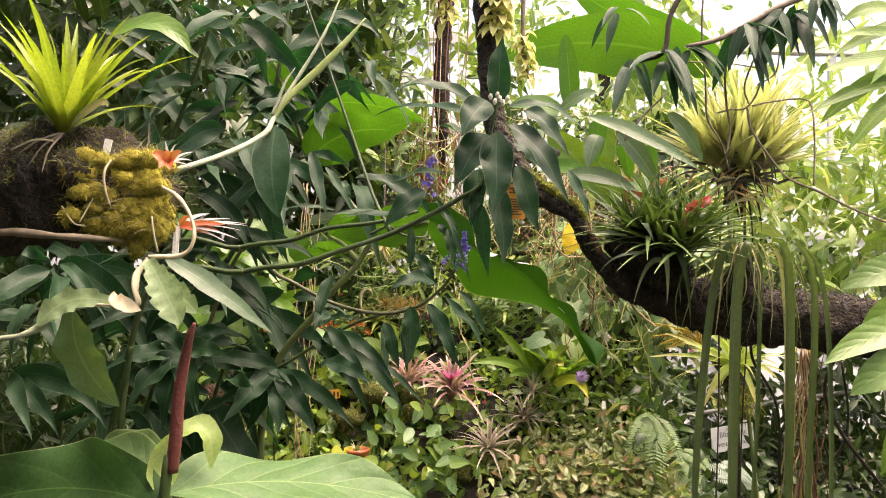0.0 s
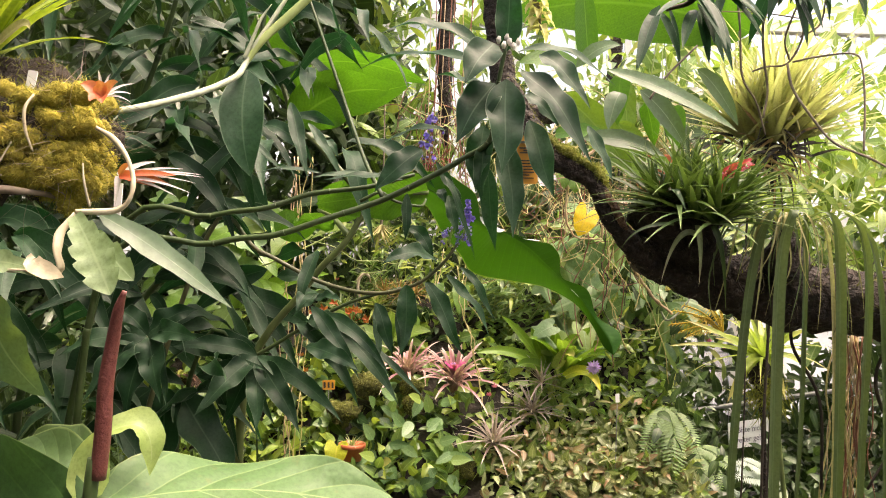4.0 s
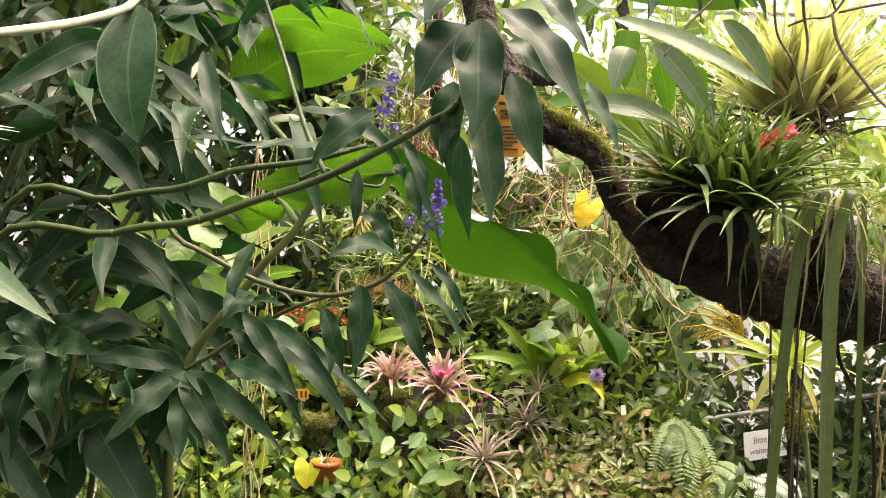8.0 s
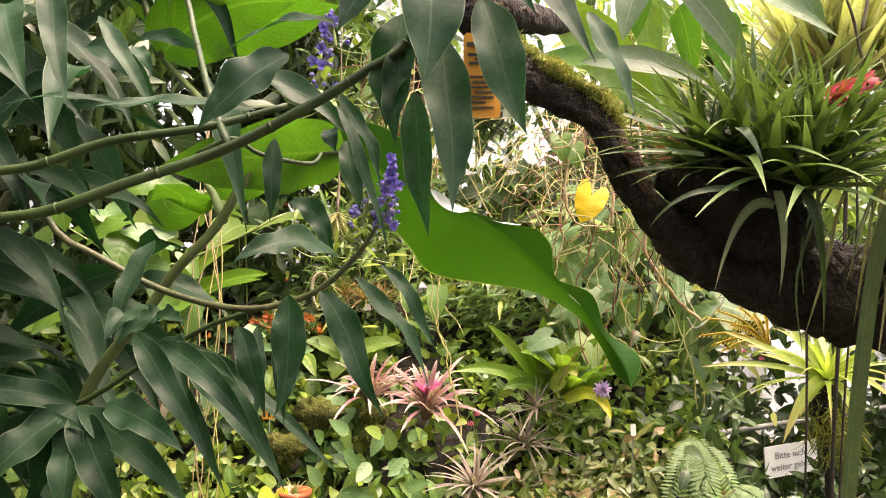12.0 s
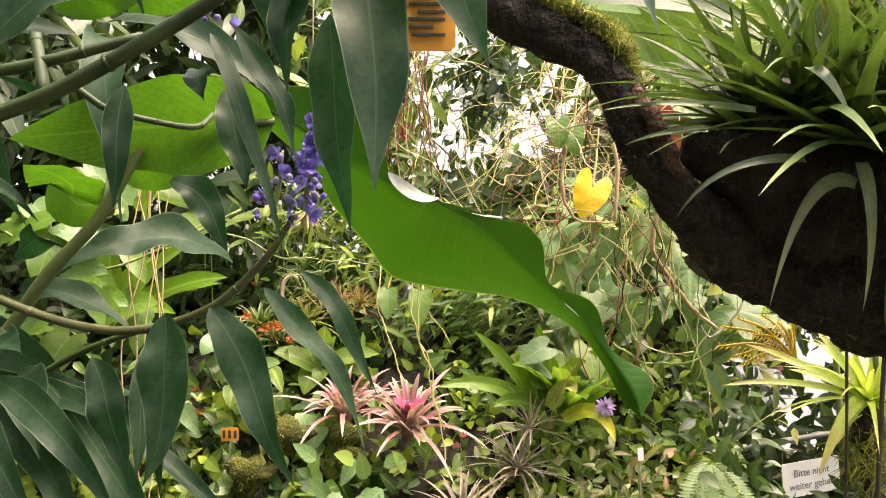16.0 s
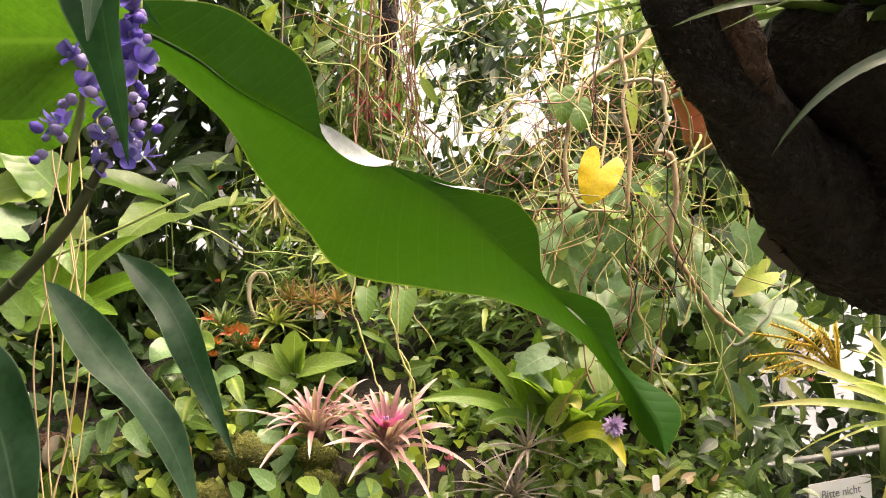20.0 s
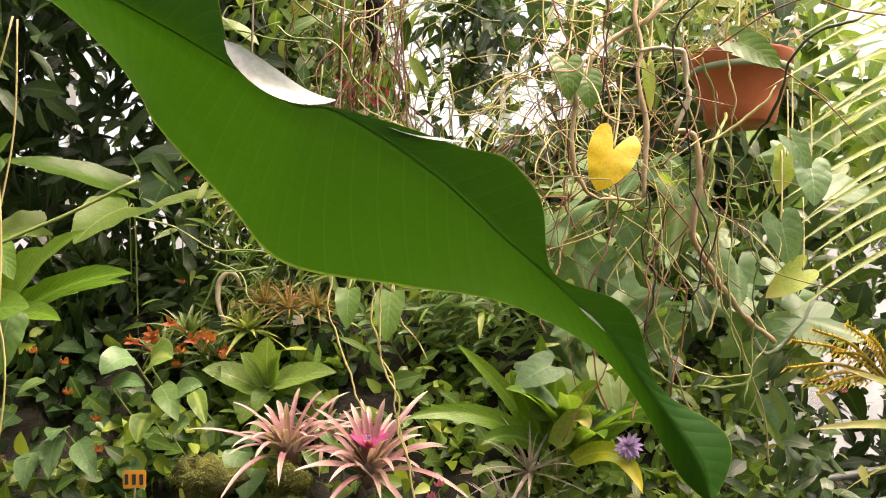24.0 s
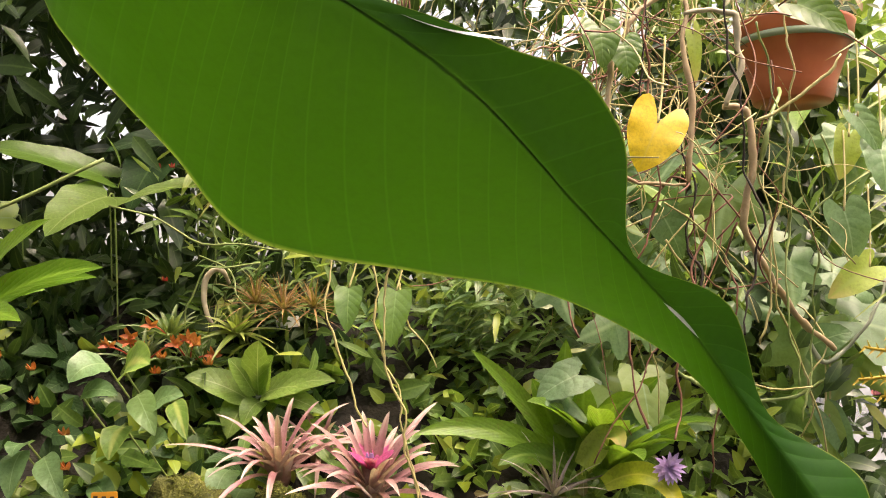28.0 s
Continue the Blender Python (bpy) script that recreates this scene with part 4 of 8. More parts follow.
# canes
cane([(-0.7, 1.98, 0.0), (-0.72, 1.9, 0.7), (-0.624, 1.740, 1.488), (-0.405, 1.700, 1.566), (-0.293, 1.680, 1.584), (-0.208, 1.670, 1.613), (-0.111, 1.670, 1.649), (-0.028, 1.660, 1.691), (0.025, 1.650, 1.722), (0.069, 1.640, 1.756), (0.078, 1.620, 1.845), (0.088, 1.610, 1.903)], (0.013, 0.010, 0.0072, 0.0066, 0.0066, 0.0062, 0.0062, 0.006, 0.0056, 0.005, 0.0045, 0.004))
cane([(-0.78, 2.02, 0.0), (-0.8, 1.95, 0.8), (-0.609, 1.760, 1.554), (-0.419, 1.720, 1.615), (-0.313, 1.700, 1.632), (-0.239, 1.700, 1.658), (-0.137, 1.690, 1.673), (-0.059, 1.700, 1.698)], (0.012, 0.01, 0.0065, 0.006, 0.0058, 0.0055, 0.005, 0.004))
cane([(-0.68, 2.0, 0.0), (-0.66, 1.95, 0.9), (-0.487, 1.920, 1.584), (-0.375, 1.900, 1.560), (-0.251, 1.890, 1.504), (-0.141, 1.860, 1.485), (-0.058, 1.840, 1.505), (-0.007, 1.830, 1.547), (0.021, 1.820, 1.586)], (0.012, 0.008, 0.0056, 0.0052, 0.0050, 0.0048, 0.0044, 0.004, 0.0026), M_REDCANE)
cane([(-0.109, 1.670, 1.651), (-0.146, 1.720, 1.716), (-0.176, 1.760, 1.784), (-0.212, 1.800, 1.872), (-0.345, 1.850, 2.211)], (0.005, 0.0045, 0.004, 0.004, 0.003))
cane([(-0.9, 2.3, 0.0), (-0.85, 2.25, 1.2), (-0.539, 2.200, 1.660), (-0.478, 2.200, 1.992), (-0.432, 2.200, 2.357)], (0.012, 0.011, 0.008, 0.007, 0.005))
cane([(-0.95, 2.15, 0.0), (-0.95, 2.1, 1.2), (-0.797, 2.100, 1.647), (-0.653, 2.050, 1.983), (-0.554, 2.000, 2.290)], (0.012, 0.011, 0.008, 0.007, 0.005))
cane([(-0.72, 2.2, 0.0), (-0.536, 2.000, 1.284), (-0.390, 1.970, 1.346), (-0.280, 1.950, 1.415), (-0.196, 1.930, 1.462), (-0.090, 1.900, 1.497)], (0.01, 0.006, 0.005, 0.0045, 0.004, 0.003))
cane([(-0.155, 1.720, 1.650), (-0.120, 1.720, 1.667), (-0.096, 1.730, 1.654), (-0.068, 1.750, 1.649), (-0.048, 1.780, 1.651), (-0.042, 1.800, 1.665)], (0.004, 0.003, 0.003, 0.0028, 0.003, 0.002))

# the pale whorl over the middle of the view
gl((0.087, 1.610, 1.892), (0.095, 1.600, 2.028), 0.0464, 0.0, (0.1, -0.95, 0.3))
gl((0.056, 1.600, 1.889), (-0.117, 1.550, 1.896), 0.0375, 0.055, (0, -0.75, 0.7))
gl((0.068, 1.590, 1.900), (0.020, 1.540, 1.821), 0.0596, 0.01, (0, -0.95, 0.3))
gl((0.089, 1.590, 1.843), (0.085, 1.550, 1.683), 0.0641, 0.0, (0, -0.97, 0.2), 0.2)
gl((0.071, 1.600, 1.838), (0.010, 1.560, 1.733), 0.0645, 0.01, (-0.2, -0.9, 0.1))
gl((0.110, 1.590, 1.856), (0.222, 1.530, 1.703), 0.0493, 0.035, (0.25, -0.85, 0.4))
gl((0.141, 1.600, 1.886), (0.220, 1.570, 1.793), 0.0416, 0.03, (0.25, -0.85, 0.4))
gl((0.105, 1.610, 1.892), (0.271, 1.620, 1.845), 0.0255, 0.05, (0.2, -0.6, 0.7))
gl((0.131, 1.630, 1.786), (0.171, 1.600, 1.656), 0.0449, 0.0, (0.15, -0.95, 0.1))
gl((0.095, 1.660, 1.759), (0.112, 1.620, 1.588), 0.0455, 0.0, (0.1, -0.95, 0.1))
gl((0.057, 1.660, 1.780), (0.045, 1.640, 1.665), 0.0480, 0.0, (-0.2, -0.95, 0.1))
gl((0.067, 1.700, 1.715), (0.083, 1.700, 1.569), 0.0338, 0.0, (-0.3, -0.95, 0.1))
gl((-0.044, 1.630, 1.731), (-0.118, 1.610, 1.656), 0.0470, 0.012, (-0.1, -0.9, 0.45))
gl((-0.075, 1.640, 1.681), (-0.207, 1.620, 1.674), 0.0215, 0.012, (0, -0.6, 0.8))
gl((0.232, 1.660, 1.785), (0.275, 1.640, 1.680), 0.0240, 0.01, (0.3, -0.9, 0.2))
gl((0.060, 1.650, 1.828), (-0.034, 1.630, 1.855), 0.0433, 0.02, (-0.1, -0.5, 0.8))
gl((0.053, 1.650, 1.883), (-0.178, 1.750, 1.886), 0.0293, 0.05, (0, -0.6, 0.8))
gl((0.121, 1.660, 1.832), (0.183, 1.660, 1.783), 0.0373, 0.02, (0.2, -0.7, 0.6))
# leaves on the canes and below them
gl((-0.264, 1.620, 1.801), (-0.222, 1.580, 1.666), 0.0250, 0.01, (0.2, -0.9, 0.3))
gl((-0.334, 1.620, 1.737), (-0.263, 1.600, 1.675), 0.0132, 0.015, (0.3, -0.8, 0.5))
gl((-0.245, 1.680, 1.779), (-0.176, 1.660, 1.670), 0.0178, 0.02, (0.3, -0.8, 0.5))
gl((-0.217, 1.700, 1.754), (-0.191, 1.690, 1.721), 0.0158, 0.01, (0.3, -0.8, 0.5))
gl((-0.134, 1.680, 1.693), (-0.225, 1.630, 1.676), 0.0139, 0.012, (0, -0.7, 0.7))
gl((-0.221, 1.700, 1.695), (-0.340, 1.680, 1.689), 0.0121, 0.015, (0, -0.7, 0.7))
gl((-0.006, 1.660, 1.769), (-0.123, 1.680, 1.740), 0.0201, 0.03, (0, -0.6, 0.8))
gl((-0.071, 1.700, 1.665), (-0.071, 1.690, 1.580), 0.0196, 0.0, (0.4, -0.9, 0.1))
gl((0.001, 1.700, 1.664), (0.017, 1.690, 1.594), 0.0245, 0.0, (0.3, -0.9, 0.1))
gl((-0.007, 1.680, 1.695), (0.048, 1.660, 1.548), 0.0130, 0.04, (0.5, -0.8, 0.1), 0.15)
gl((0.057, 1.650, 1.752), (0.055, 1.630, 1.645), 0.0297, 0.0, (-0.2, -0.95, 0.1))
gl((-0.014, 1.680, 1.671), (-0.003, 1.660, 1.646), 0.0178, 0.005, (0, -0.9, 0.3))
gl((-0.087, 1.820, 1.482), (-0.077, 1.800, 1.360), 0.0192, 0.0, (0.5, -0.9, 0.1))
gl((-0.243, 1.880, 1.475), (-0.297, 1.860, 1.434), 0.0323, 0.02, (-0.2, -0.8, 0.5))
gl((-0.257, 1.880, 1.471), (-0.192, 1.800, 1.470), 0.0293, 0.01, (0.1, -0.8, 0.5))
for tip, w, sg in (((-0.474, 1.850, 1.237), 64, 0.02), ((-0.355, 1.860, 1.212), 54, 0.0), ((-0.188, 1.860, 1.235), 50, 0.03), ((-0.267, 1.840, 1.217), 62, 0.01), ((-0.545, 1.900, 1.364), 48, 0.03), ((-0.448, 1.950, 1.201), 56, 0.0), ((-0.523, 2.000, 1.383), 44, 0.03)):
    gl((-0.382, 1.950, 1.347), tip, 0.0008 * w, sg, (0.0, -0.85, 0.45))
for b, tip, w in (((-0.304, 1.950, 1.417), (-0.157, 1.870, 1.261), 46), ((-0.242, 1.930, 1.430), (-0.085, 1.850, 1.271), 56), ((-0.280, 1.950, 1.423), (-0.203, 1.860, 1.372), 60), ((-0.310, 1.970, 1.393), (-0.150, 1.880, 1.392), 40), ((-0.265, 1.950, 1.436), (-0.029, 1.950, 1.261), 34)):
    gl(b, tip, 0.0008 * w, 0.05, (0.15, -0.8, 0.5))
gl((-0.251, 1.860, 1.565), (-0.275, 1.800, 1.447), 0.0311, 0.02, (-0.3, -0.9, 0.2))
gl((-0.250, 1.840, 1.487), (-0.274, 1.780, 1.449), 0.0311, 0.02, (-0.1, -0.9, 0.3))
gl((-0.139, 1.920, 1.461), (-0.125, 1.880, 1.350), 0.0212, 0.0, (0.4, -0.9, 0.1))
gl((-0.249, 1.800, 1.458), (-0.150, 1.760, 1.327), 0.0302, 0.03, (0.1, -0.9, 0.3))
gl((-0.237, 1.840, 1.443), (-0.096, 1.780, 1.333), 0.0300, 0.05, (0.2, -0.85, 0.4))
gl((-0.241, 1.720, 1.392), (-0.139, 1.660, 1.357), 0.0358, 0.02, (0.1, -0.8, 0.5))

# broad shaded leaves low in the shrub, and a second whorl beside them
for b, t, w, fc in (((-0.575, 1.960, 1.275), (-0.540, 1.900, 1.040), 0.105, (-0.3, -0.9, 0.1)), ((-0.545, 1.960, 1.270), (-0.395, 1.900, 1.060), 0.085, (0.3, -0.85, 0.3)), ((-0.600, 1.960, 1.270), (-0.740, 1.900, 1.100), 0.085, (-0.2, -0.85, 0.3))):
    gl(b, t, w, 0.03, fc, 0.25)
for t, w in (((-0.590, 1.800, 1.225), 0.062), ((-0.520, 1.790, 1.270), 0.056), ((-0.720, 1.800, 1.350), 0.048), ((-0.455, 1.800, 1.385), 0.044), ((-0.660, 1.780, 1.270), 0.054), ((-0.640, 1.860, 1.430), 0.046), ((-0.480, 1.860, 1.440), 0.046)):
    gl((-0.569, 1.846, 1.388), t, w, 0.03, (0.0, -0.85, 0.45))
cane([(-0.80, 2.1, 0.0), (-0.76, 2.05, 0.8), (-0.66, 1.90, 1.26), (-0.569, 1.846, 1.388)], (0.011, 0.009, 0.006, 0.004))

# long ribbon leaves that hang from the reddish cane
for k, (b, m, t, w, fc) in enumerate((
    ((-0.074, 1.795, 1.505), (-0.060, 1.785, 1.453), (-0.084, 1.780, 1.372), 0.040, (0.1, -0.95, 0.15)), ((-0.037, 1.790, 1.511), (-0.002, 1.780, 1.469), (0.040, 1.770, 1.377), 0.036, (0.25, -0.9, 0.3)),
    ((0.000, 1.810, 1.527), (0.049, 1.800, 1.490), (0.091, 1.790, 1.399), 0.021, (0.5, -0.8, 0.2)), ((0.024, 1.830, 1.542), (0.074, 1.820, 1.506), (0.092, 1.810, 1.443), 0.018, (0.3, -0.9, 0.3)),
    ((-0.015, 1.775, 1.546), (-0.075, 1.730, 1.588), (-0.110, 1.705, 1.536), 0.036, (0.0, -0.7, 0.7)), ((-0.076, 1.800, 1.610), (-0.032, 1.800, 1.606), (-0.026, 1.790, 1.543), 0.028, (0.3, -0.9, 0.2)),
    ((-0.026, 1.800, 1.737), (0.011, 1.800, 1.680), (0.030, 1.800, 1.624), 0.021, (0.5, -0.8, 0.1)), ((-0.129, 1.790, 1.470), (-0.102, 1.780, 1.425), (-0.095, 1.780, 1.371), 0.030, (0.2, -0.9, 0.3)))):
    part("leaf", blade(b, m, t, w * 0.95, fc, "drip", 0.3, 0.3, 26, 6, phase=k * 1.7, waves=2.7, twist=0.8 * (-1) ** k, sway=0.06), M_GINGER, ginger)

# the dense leafy mass to the side, whorl by whorl
rng = np.random.default_rng(11)


def ginger_whorl(c, count, size, lean, seed):
    r = np.random.default_rng(seed)
    for i in range(count):
        a = i * 2.4 + r.uniform(0, 0.7)
        d = np.array((math.cos(a) + lean[0], 0.6 * math.sin(a) - 0.3, lean[2] + r.uniform(-0.55, 0.6)))
        d = unit(d)
        L = size * r.uniform(0.75, 1.35)
        b = vec(c) + d * 0.012 + (0, 0, r.uniform(-0.03, 0.03))
        tip = b + d * L - (0, 0, L * r.uniform(0.1, 0.6))
        m = b + d * L * 0.5 + (0, 0, r.uniform(0.01, 0.05))
        part("leaf", blade(b, m, tip, L * r.uniform(0.16, 0.27), unit((d[0] * 0.4 + r.normal() * 0.55, -0.75, 0.6 + r.normal() * 0.5)), "drip", 0.3, 0.24, 14, 6, phase=a, waves=2.4, twist=r.normal() * 1.1, sway=0.05), M_GINGER, ginger)


for k, (c, cnt, size) in enumerate((
    ((-0.521, 2.000, 2.167), 8, 0.2), ((-0.600, 2.050, 2.054), 8, 0.19), ((-0.443, 2.150, 2.144), 7, 0.2), ((-0.680, 2.100, 2.225), 7, 0.2), ((-0.359, 2.150, 2.251), 6, 0.19),
    ((-0.526, 2.100, 1.983), 8, 0.19), ((-0.342, 2.100, 2.017), 7, 0.18), ((-0.602, 2.000, 1.823), 8, 0.19), ((-0.490, 2.100, 1.784), 7, 0.18),
    ((-0.541, 2.050, 1.652), 8, 0.19), ((-0.651, 2.100, 1.566), 7, 0.19), ((-0.519, 2.150, 1.484), 8, 0.2),
    ((-0.703, 2.150, 1.392), 7, 0.2), ((-0.529, 2.150, 1.369), 7, 0.2), ((-0.785, 2.100, 2.005), 6, 0.2), ((-0.953, 2.200, 2.191), 6, 0.22),
    ((-0.976, 2.100, 1.528), 6, 0.2), ((-0.857, 2.150, 1.561), 6, 0.2), ((-0.567, 2.100, 1.260), 6, 0.22), ((-0.237, 2.000, 1.820), 5, 0.16), ((-0.218, 2.000, 2.052), 5, 0.16),
    ((-0.515, 1.950, 1.872), 7, 0.17), ((-0.577, 1.900, 1.769), 7, 0.18), ((-0.528, 1.950, 1.597), 7, 0.17), ((-0.613, 1.950, 1.482), 7, 0.18),
    ((-0.577, 1.950, 1.387), 7, 0.18), ((-0.492, 1.950, 1.279), 7, 0.17), ((-0.398, 1.950, 1.801), 5, 0.14), ((-0.404, 2.150, 1.517), 5, 0.16),
    ((-0.88, 1.90, 1.56), 9, 0.2), ((-0.98, 2.00, 1.46), 9, 0.22), ((-0.80, 2.00, 1.34), 9, 0.2), ((-0.95, 1.85, 1.30), 8, 0.2), ((-0.72, 1.92, 1.24), 8, 0.18), ((-1.08, 2.15, 1.62), 9, 0.22))):
    ginger_whorl(c, cnt - 2, size, (0.15, 0, -0.25), 100 + k)


def blue_spike(c, top, count, seed):
    """Stacked buds and three-petalled flowers on a short spike."""
    r = np.random.default_rng(seed)
    a, b2 = vec(c), vec(top)
    part("flower_stalk", tube([a, (a + b2) / 2 + (0.002, 0, 0), b2], (0.0025, 0.002, 0.001), 6), M_GREENVINE, ginger)
    for i in range(count):
        f = i / count
        p = a + (b2 - a) * f + np.append(np.clip(r.normal(size=2), -1.5, 1.5) * 0.0085 * (1.25 - f), r.normal() * 0.005)
        d = unit((p - (a + (b2 - a) * f)) + (0, -0.004, 0.002))
        if i % 5 == 1:
            bl = [blade(p, p + (d + w) * 0.006, p + unit(d + vec(w) * 1.2) * 0.009, 0.0072, d, "ovate", 0.2, 0, 5, 2) for w in ((0.9, 0, 0.3), (-0.7, 0, 0.6), (0, 0, -1.0), (0.2, -0.4, 0.9))]
            part("flower", join(*bl), M_BLUE, ginger, "open violet-blue flower")
        else:
            q = r.uniform(0.0018, 0.0031)
            part("bud", tube([p - d * q, p - d * q * 0.3, p + d * q * 0.6, p + d * q * 1.3], (q * 0.4, q, q * 0.95, q * 0.25), 8, 2), M_BLUEPALE if i % 3 else M_BLUE, ginger)


blue_spike((0.028, 1.820, 1.591), (0.040, 1.810, 1.662), 74, 1)
blue_spike((0.003, 1.820, 1.585), (0.010, 1.820, 1.640), 24, 5)
blue_spike((-0.051, 1.800, 1.742), (-0.034, 1.800, 1.827), 34, 2)
blue_spike((-0.030, 1.800, 1.785), (-0.040, 1.800, 1.824), 10, 3)
for p in ((0.075, 1.600, 1.909), (0.092, 1.590, 1.903), (0.107, 1.600, 1.907), (0.083, 1.590, 1.898), (0.098, 1.590, 1.896), (0.088, 1.600, 1.913)):
    part("bud", tube([vec(p) - (0, 0, 0.006), vec(p), vec(p) + (0.001, -0.001, 0.006)], (0.002, 0.0045, 0.002), 8, 3), M_WHITEPETAL, ginger, "small white bud")


# bright heart-leaved climber seen between the canes
shade_vine = thing("climbing_vine", (-0.700, 2.950, 1.331), "climber with light green heart leaves behind the ginger", "climbing plant")
part("stem", tube([(-1.051, 2.950, 1.731), (-0.871, 2.970, 1.599), (-0.676, 2.950, 1.528), (-0.502, 2.970, 1.593), (-0.357, 3.000, 1.675)], 0.003, 6), M_GREENVINE, shade_vine)
rv = np.random.default_rng(44)
v_lo, v_hi = (-1.067, 2.950, 1.352), (-0.532, 2.950, 1.758)
for i in range(32):
    p = np.array((rv.uniform(v_lo[0], v_hi[0]), rv.uniform(2.8, 3.1), rv.uniform(v_lo[2], v_hi[2])))
    L = rv.uniform(0.07, 0.13)
    d = unit((rv.normal() * 0.8, -0.2, -0.4 + rv.normal() * 0.5))
    part("leaf", blade(p, p + d * L * 0.5 + (0, -0.01, 0.012), p + d * L, L * rv.uniform(0.6, 0.85), unit((rv.normal() * 0.3, -0.7, 0.6)), "heart", 0.15, 0.12, 9, 6, lobe=0.2), M_GLOSSY if i % 3 else M_HEARTDK, shade_vine)

# ---------------------------------------------------------------- banana plant
def banana():
    root = (-0.45, 2.15, 0.0)
    th = thing("banana_plant", root, "young banana plant with wide backlit green leaves", "banana plant")
    part("stalk", tube([root, (-0.43, 2.12, 0.6), (-0.426, 2.020, 1.249), (-0.293, 1.980, 1.490), (-0.211, 1.970, 1.589), (-0.160, 1.980, 1.680), (-0.104, 2.054, 1.737)], (0.018, 0.013, 0.009, 0.0072, 0.0066, 0.0062, 0.0056), 12), M_PETIOLE, th)
    # the great hanging leaf: along the midrib, the upper half's width and the way to the lower margin
    line = [(-0.105, 2.055, 1.738, 0.004, -0.004, 0.008, -0.002), (-0.043, 2.100, 1.714, 0.046, -0.030, 0.080, -0.008), (-0.002, 2.110, 1.686, 0.054, -0.050, 0.110, -0.003),
            (0.036, 2.115, 1.666, 0.046, -0.070, 0.120, -0.012), (0.072, 2.122, 1.646, 0.003, -0.091, 0.121, -0.015), (0.105, 2.140, 1.628, 0.001, -0.080, 0.130, -0.049), (0.129, 2.160, 1.628, 0.002, -0.066, 0.140, -0.096),
            (0.187, 2.180, 1.595, 0.021, -0.028, 0.140, -0.079), (0.238, 2.240, 1.556, 0.040, -0.004, 0.108, -0.050), (0.280, 2.300, 1.526, 0.004, 0.012, 0.070, -0.043),
            (0.333, 2.350, 1.481, 0.028, 0.006, 0.032, -0.028), (0.376, 2.364, 1.427, 0.009, -0.003, 0.015, -0.017), (0.413, 2.350, 1.374, 0.034, -0.014, 0.012, -0.016), (0.424, 2.345, 1.338, 0.001, -0.001, 0.0, -0.001)]
    path = smooth_path(line, 8)
    hump = np.exp(-(((path[:, 0] - 0.214) / 0.014) ** 2))
    rib, upper, down = path[:, :3], np.maximum(0.0005, path[:, 3]) + 0.006 * hump, path[:, 4:]
    n = len(rib)
    s = np.linspace(0, 1, n)
    tang = np.gradient(rib, axis=0)
    for _ in range(40):
        tang[1:-1] = (tang[:-2] + tang[1:-1] + tang[2:]) / 3
    across = np.stack([-tang[:, 2], np.zeros(n), tang[:, 0]], 1)
    across /= np.linalg.norm(across, axis=1, keepdims=True)
    across[:, 1] = -0.12 + 0.5 * np.clip((s - 0.72) / 0.2, 0, 1)
    cols, uv = [], []
    for u in np.linspace(-1, 1, 15):
        if u > 0:
            p = rib + across * (u * upper)[:, None] + np.array((0, 1.0, 0)) * (0.10 * u * (u - 1) * np.sin(s * 30) * upper)[:, None]
        else:
            ripple = 0.004 * np.sin(s * 26 + 2.2) * u * u
            p = rib + down * (-u) + np.array((0.0, -0.055, -0.055)) * (np.linalg.norm(down, axis=1) * (-u) * (1 + u) * 2.2)[:, None] + np.array((0.3, 0.6, 0.0)) * ripple[:, None]
        cols.append(p)
        uv.append(np.stack([np.full(n, u * 0.5 + 0.5), s], 1))
    f = [(a * n + i, a * n + i + 1, (a + 1) * n + i + 1, (a + 1) * n + i) for a in range(14) for i in range(n - 1)]
    leaf = part("leaf", (np.concatenate(cols), f, np.concatenate(uv)), M_BANANA, th, "large drooping leaf seen from below")
    part("midrib", tube(rib[::3] + (0, 0.0008, 0), (0.0026, 0.0009, 0.0007, 0.0006, 0.0005, 0.0004, 0.0003), 8, 2), M_BANANA, leaf)
    part("folded_edge", blade((0.068, 2.116, 1.660), (0.101, 2.126, 1.624), (0.129, 2.154, 1.634), 0.0175, (-0.1, -0.9, 0.5), "lance", 0.12, 0, 14, 6), M_FOLD, leaf, "folded margin, its shine painted pale")
    part("folded_edge", blade((0.152, 2.166, 1.624), (0.180, 2.171, 1.612), (0.212, 2.176, 1.613), 0.0034, (-0.1, -0.7, 0.7), "lance", 0.1, 0, 12, 4), M_FOLD, leaf, "folded margin, its shine painted pale")
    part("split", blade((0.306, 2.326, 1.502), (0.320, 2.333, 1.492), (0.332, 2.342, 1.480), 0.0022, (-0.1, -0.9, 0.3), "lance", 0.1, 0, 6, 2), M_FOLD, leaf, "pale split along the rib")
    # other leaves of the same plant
    part("leaf", blade((-0.363, 2.140, 1.860), (-0.280, 2.120, 1.956), (-0.141, 2.080, 1.930), 0.1280, (0.15, -0.9, -0.35), "ovate", 0.14, 0.14, 18, 8), M_BANANA_BACKLIT, th, "bright leaf with light coming through")
    part("leaf", blade((-0.334, 2.200, 2.023), (-0.195, 2.180, 2.032), (-0.065, 2.140, 1.964), 0.0643, (0.1, -0.8, -0.5), "ovate", 0.14, 0.12, 16, 6), M_BANANA_BACKLIT, th)
    part("leaf", blade((-0.484, 2.220, 2.137), (-0.420, 2.200, 2.015), (-0.362, 2.160, 1.893), 0.0943, (-0.2, -0.9, -0.3), "ovate", 0.14, 0.1, 16, 6), M_BANANA_BACKLIT, th)
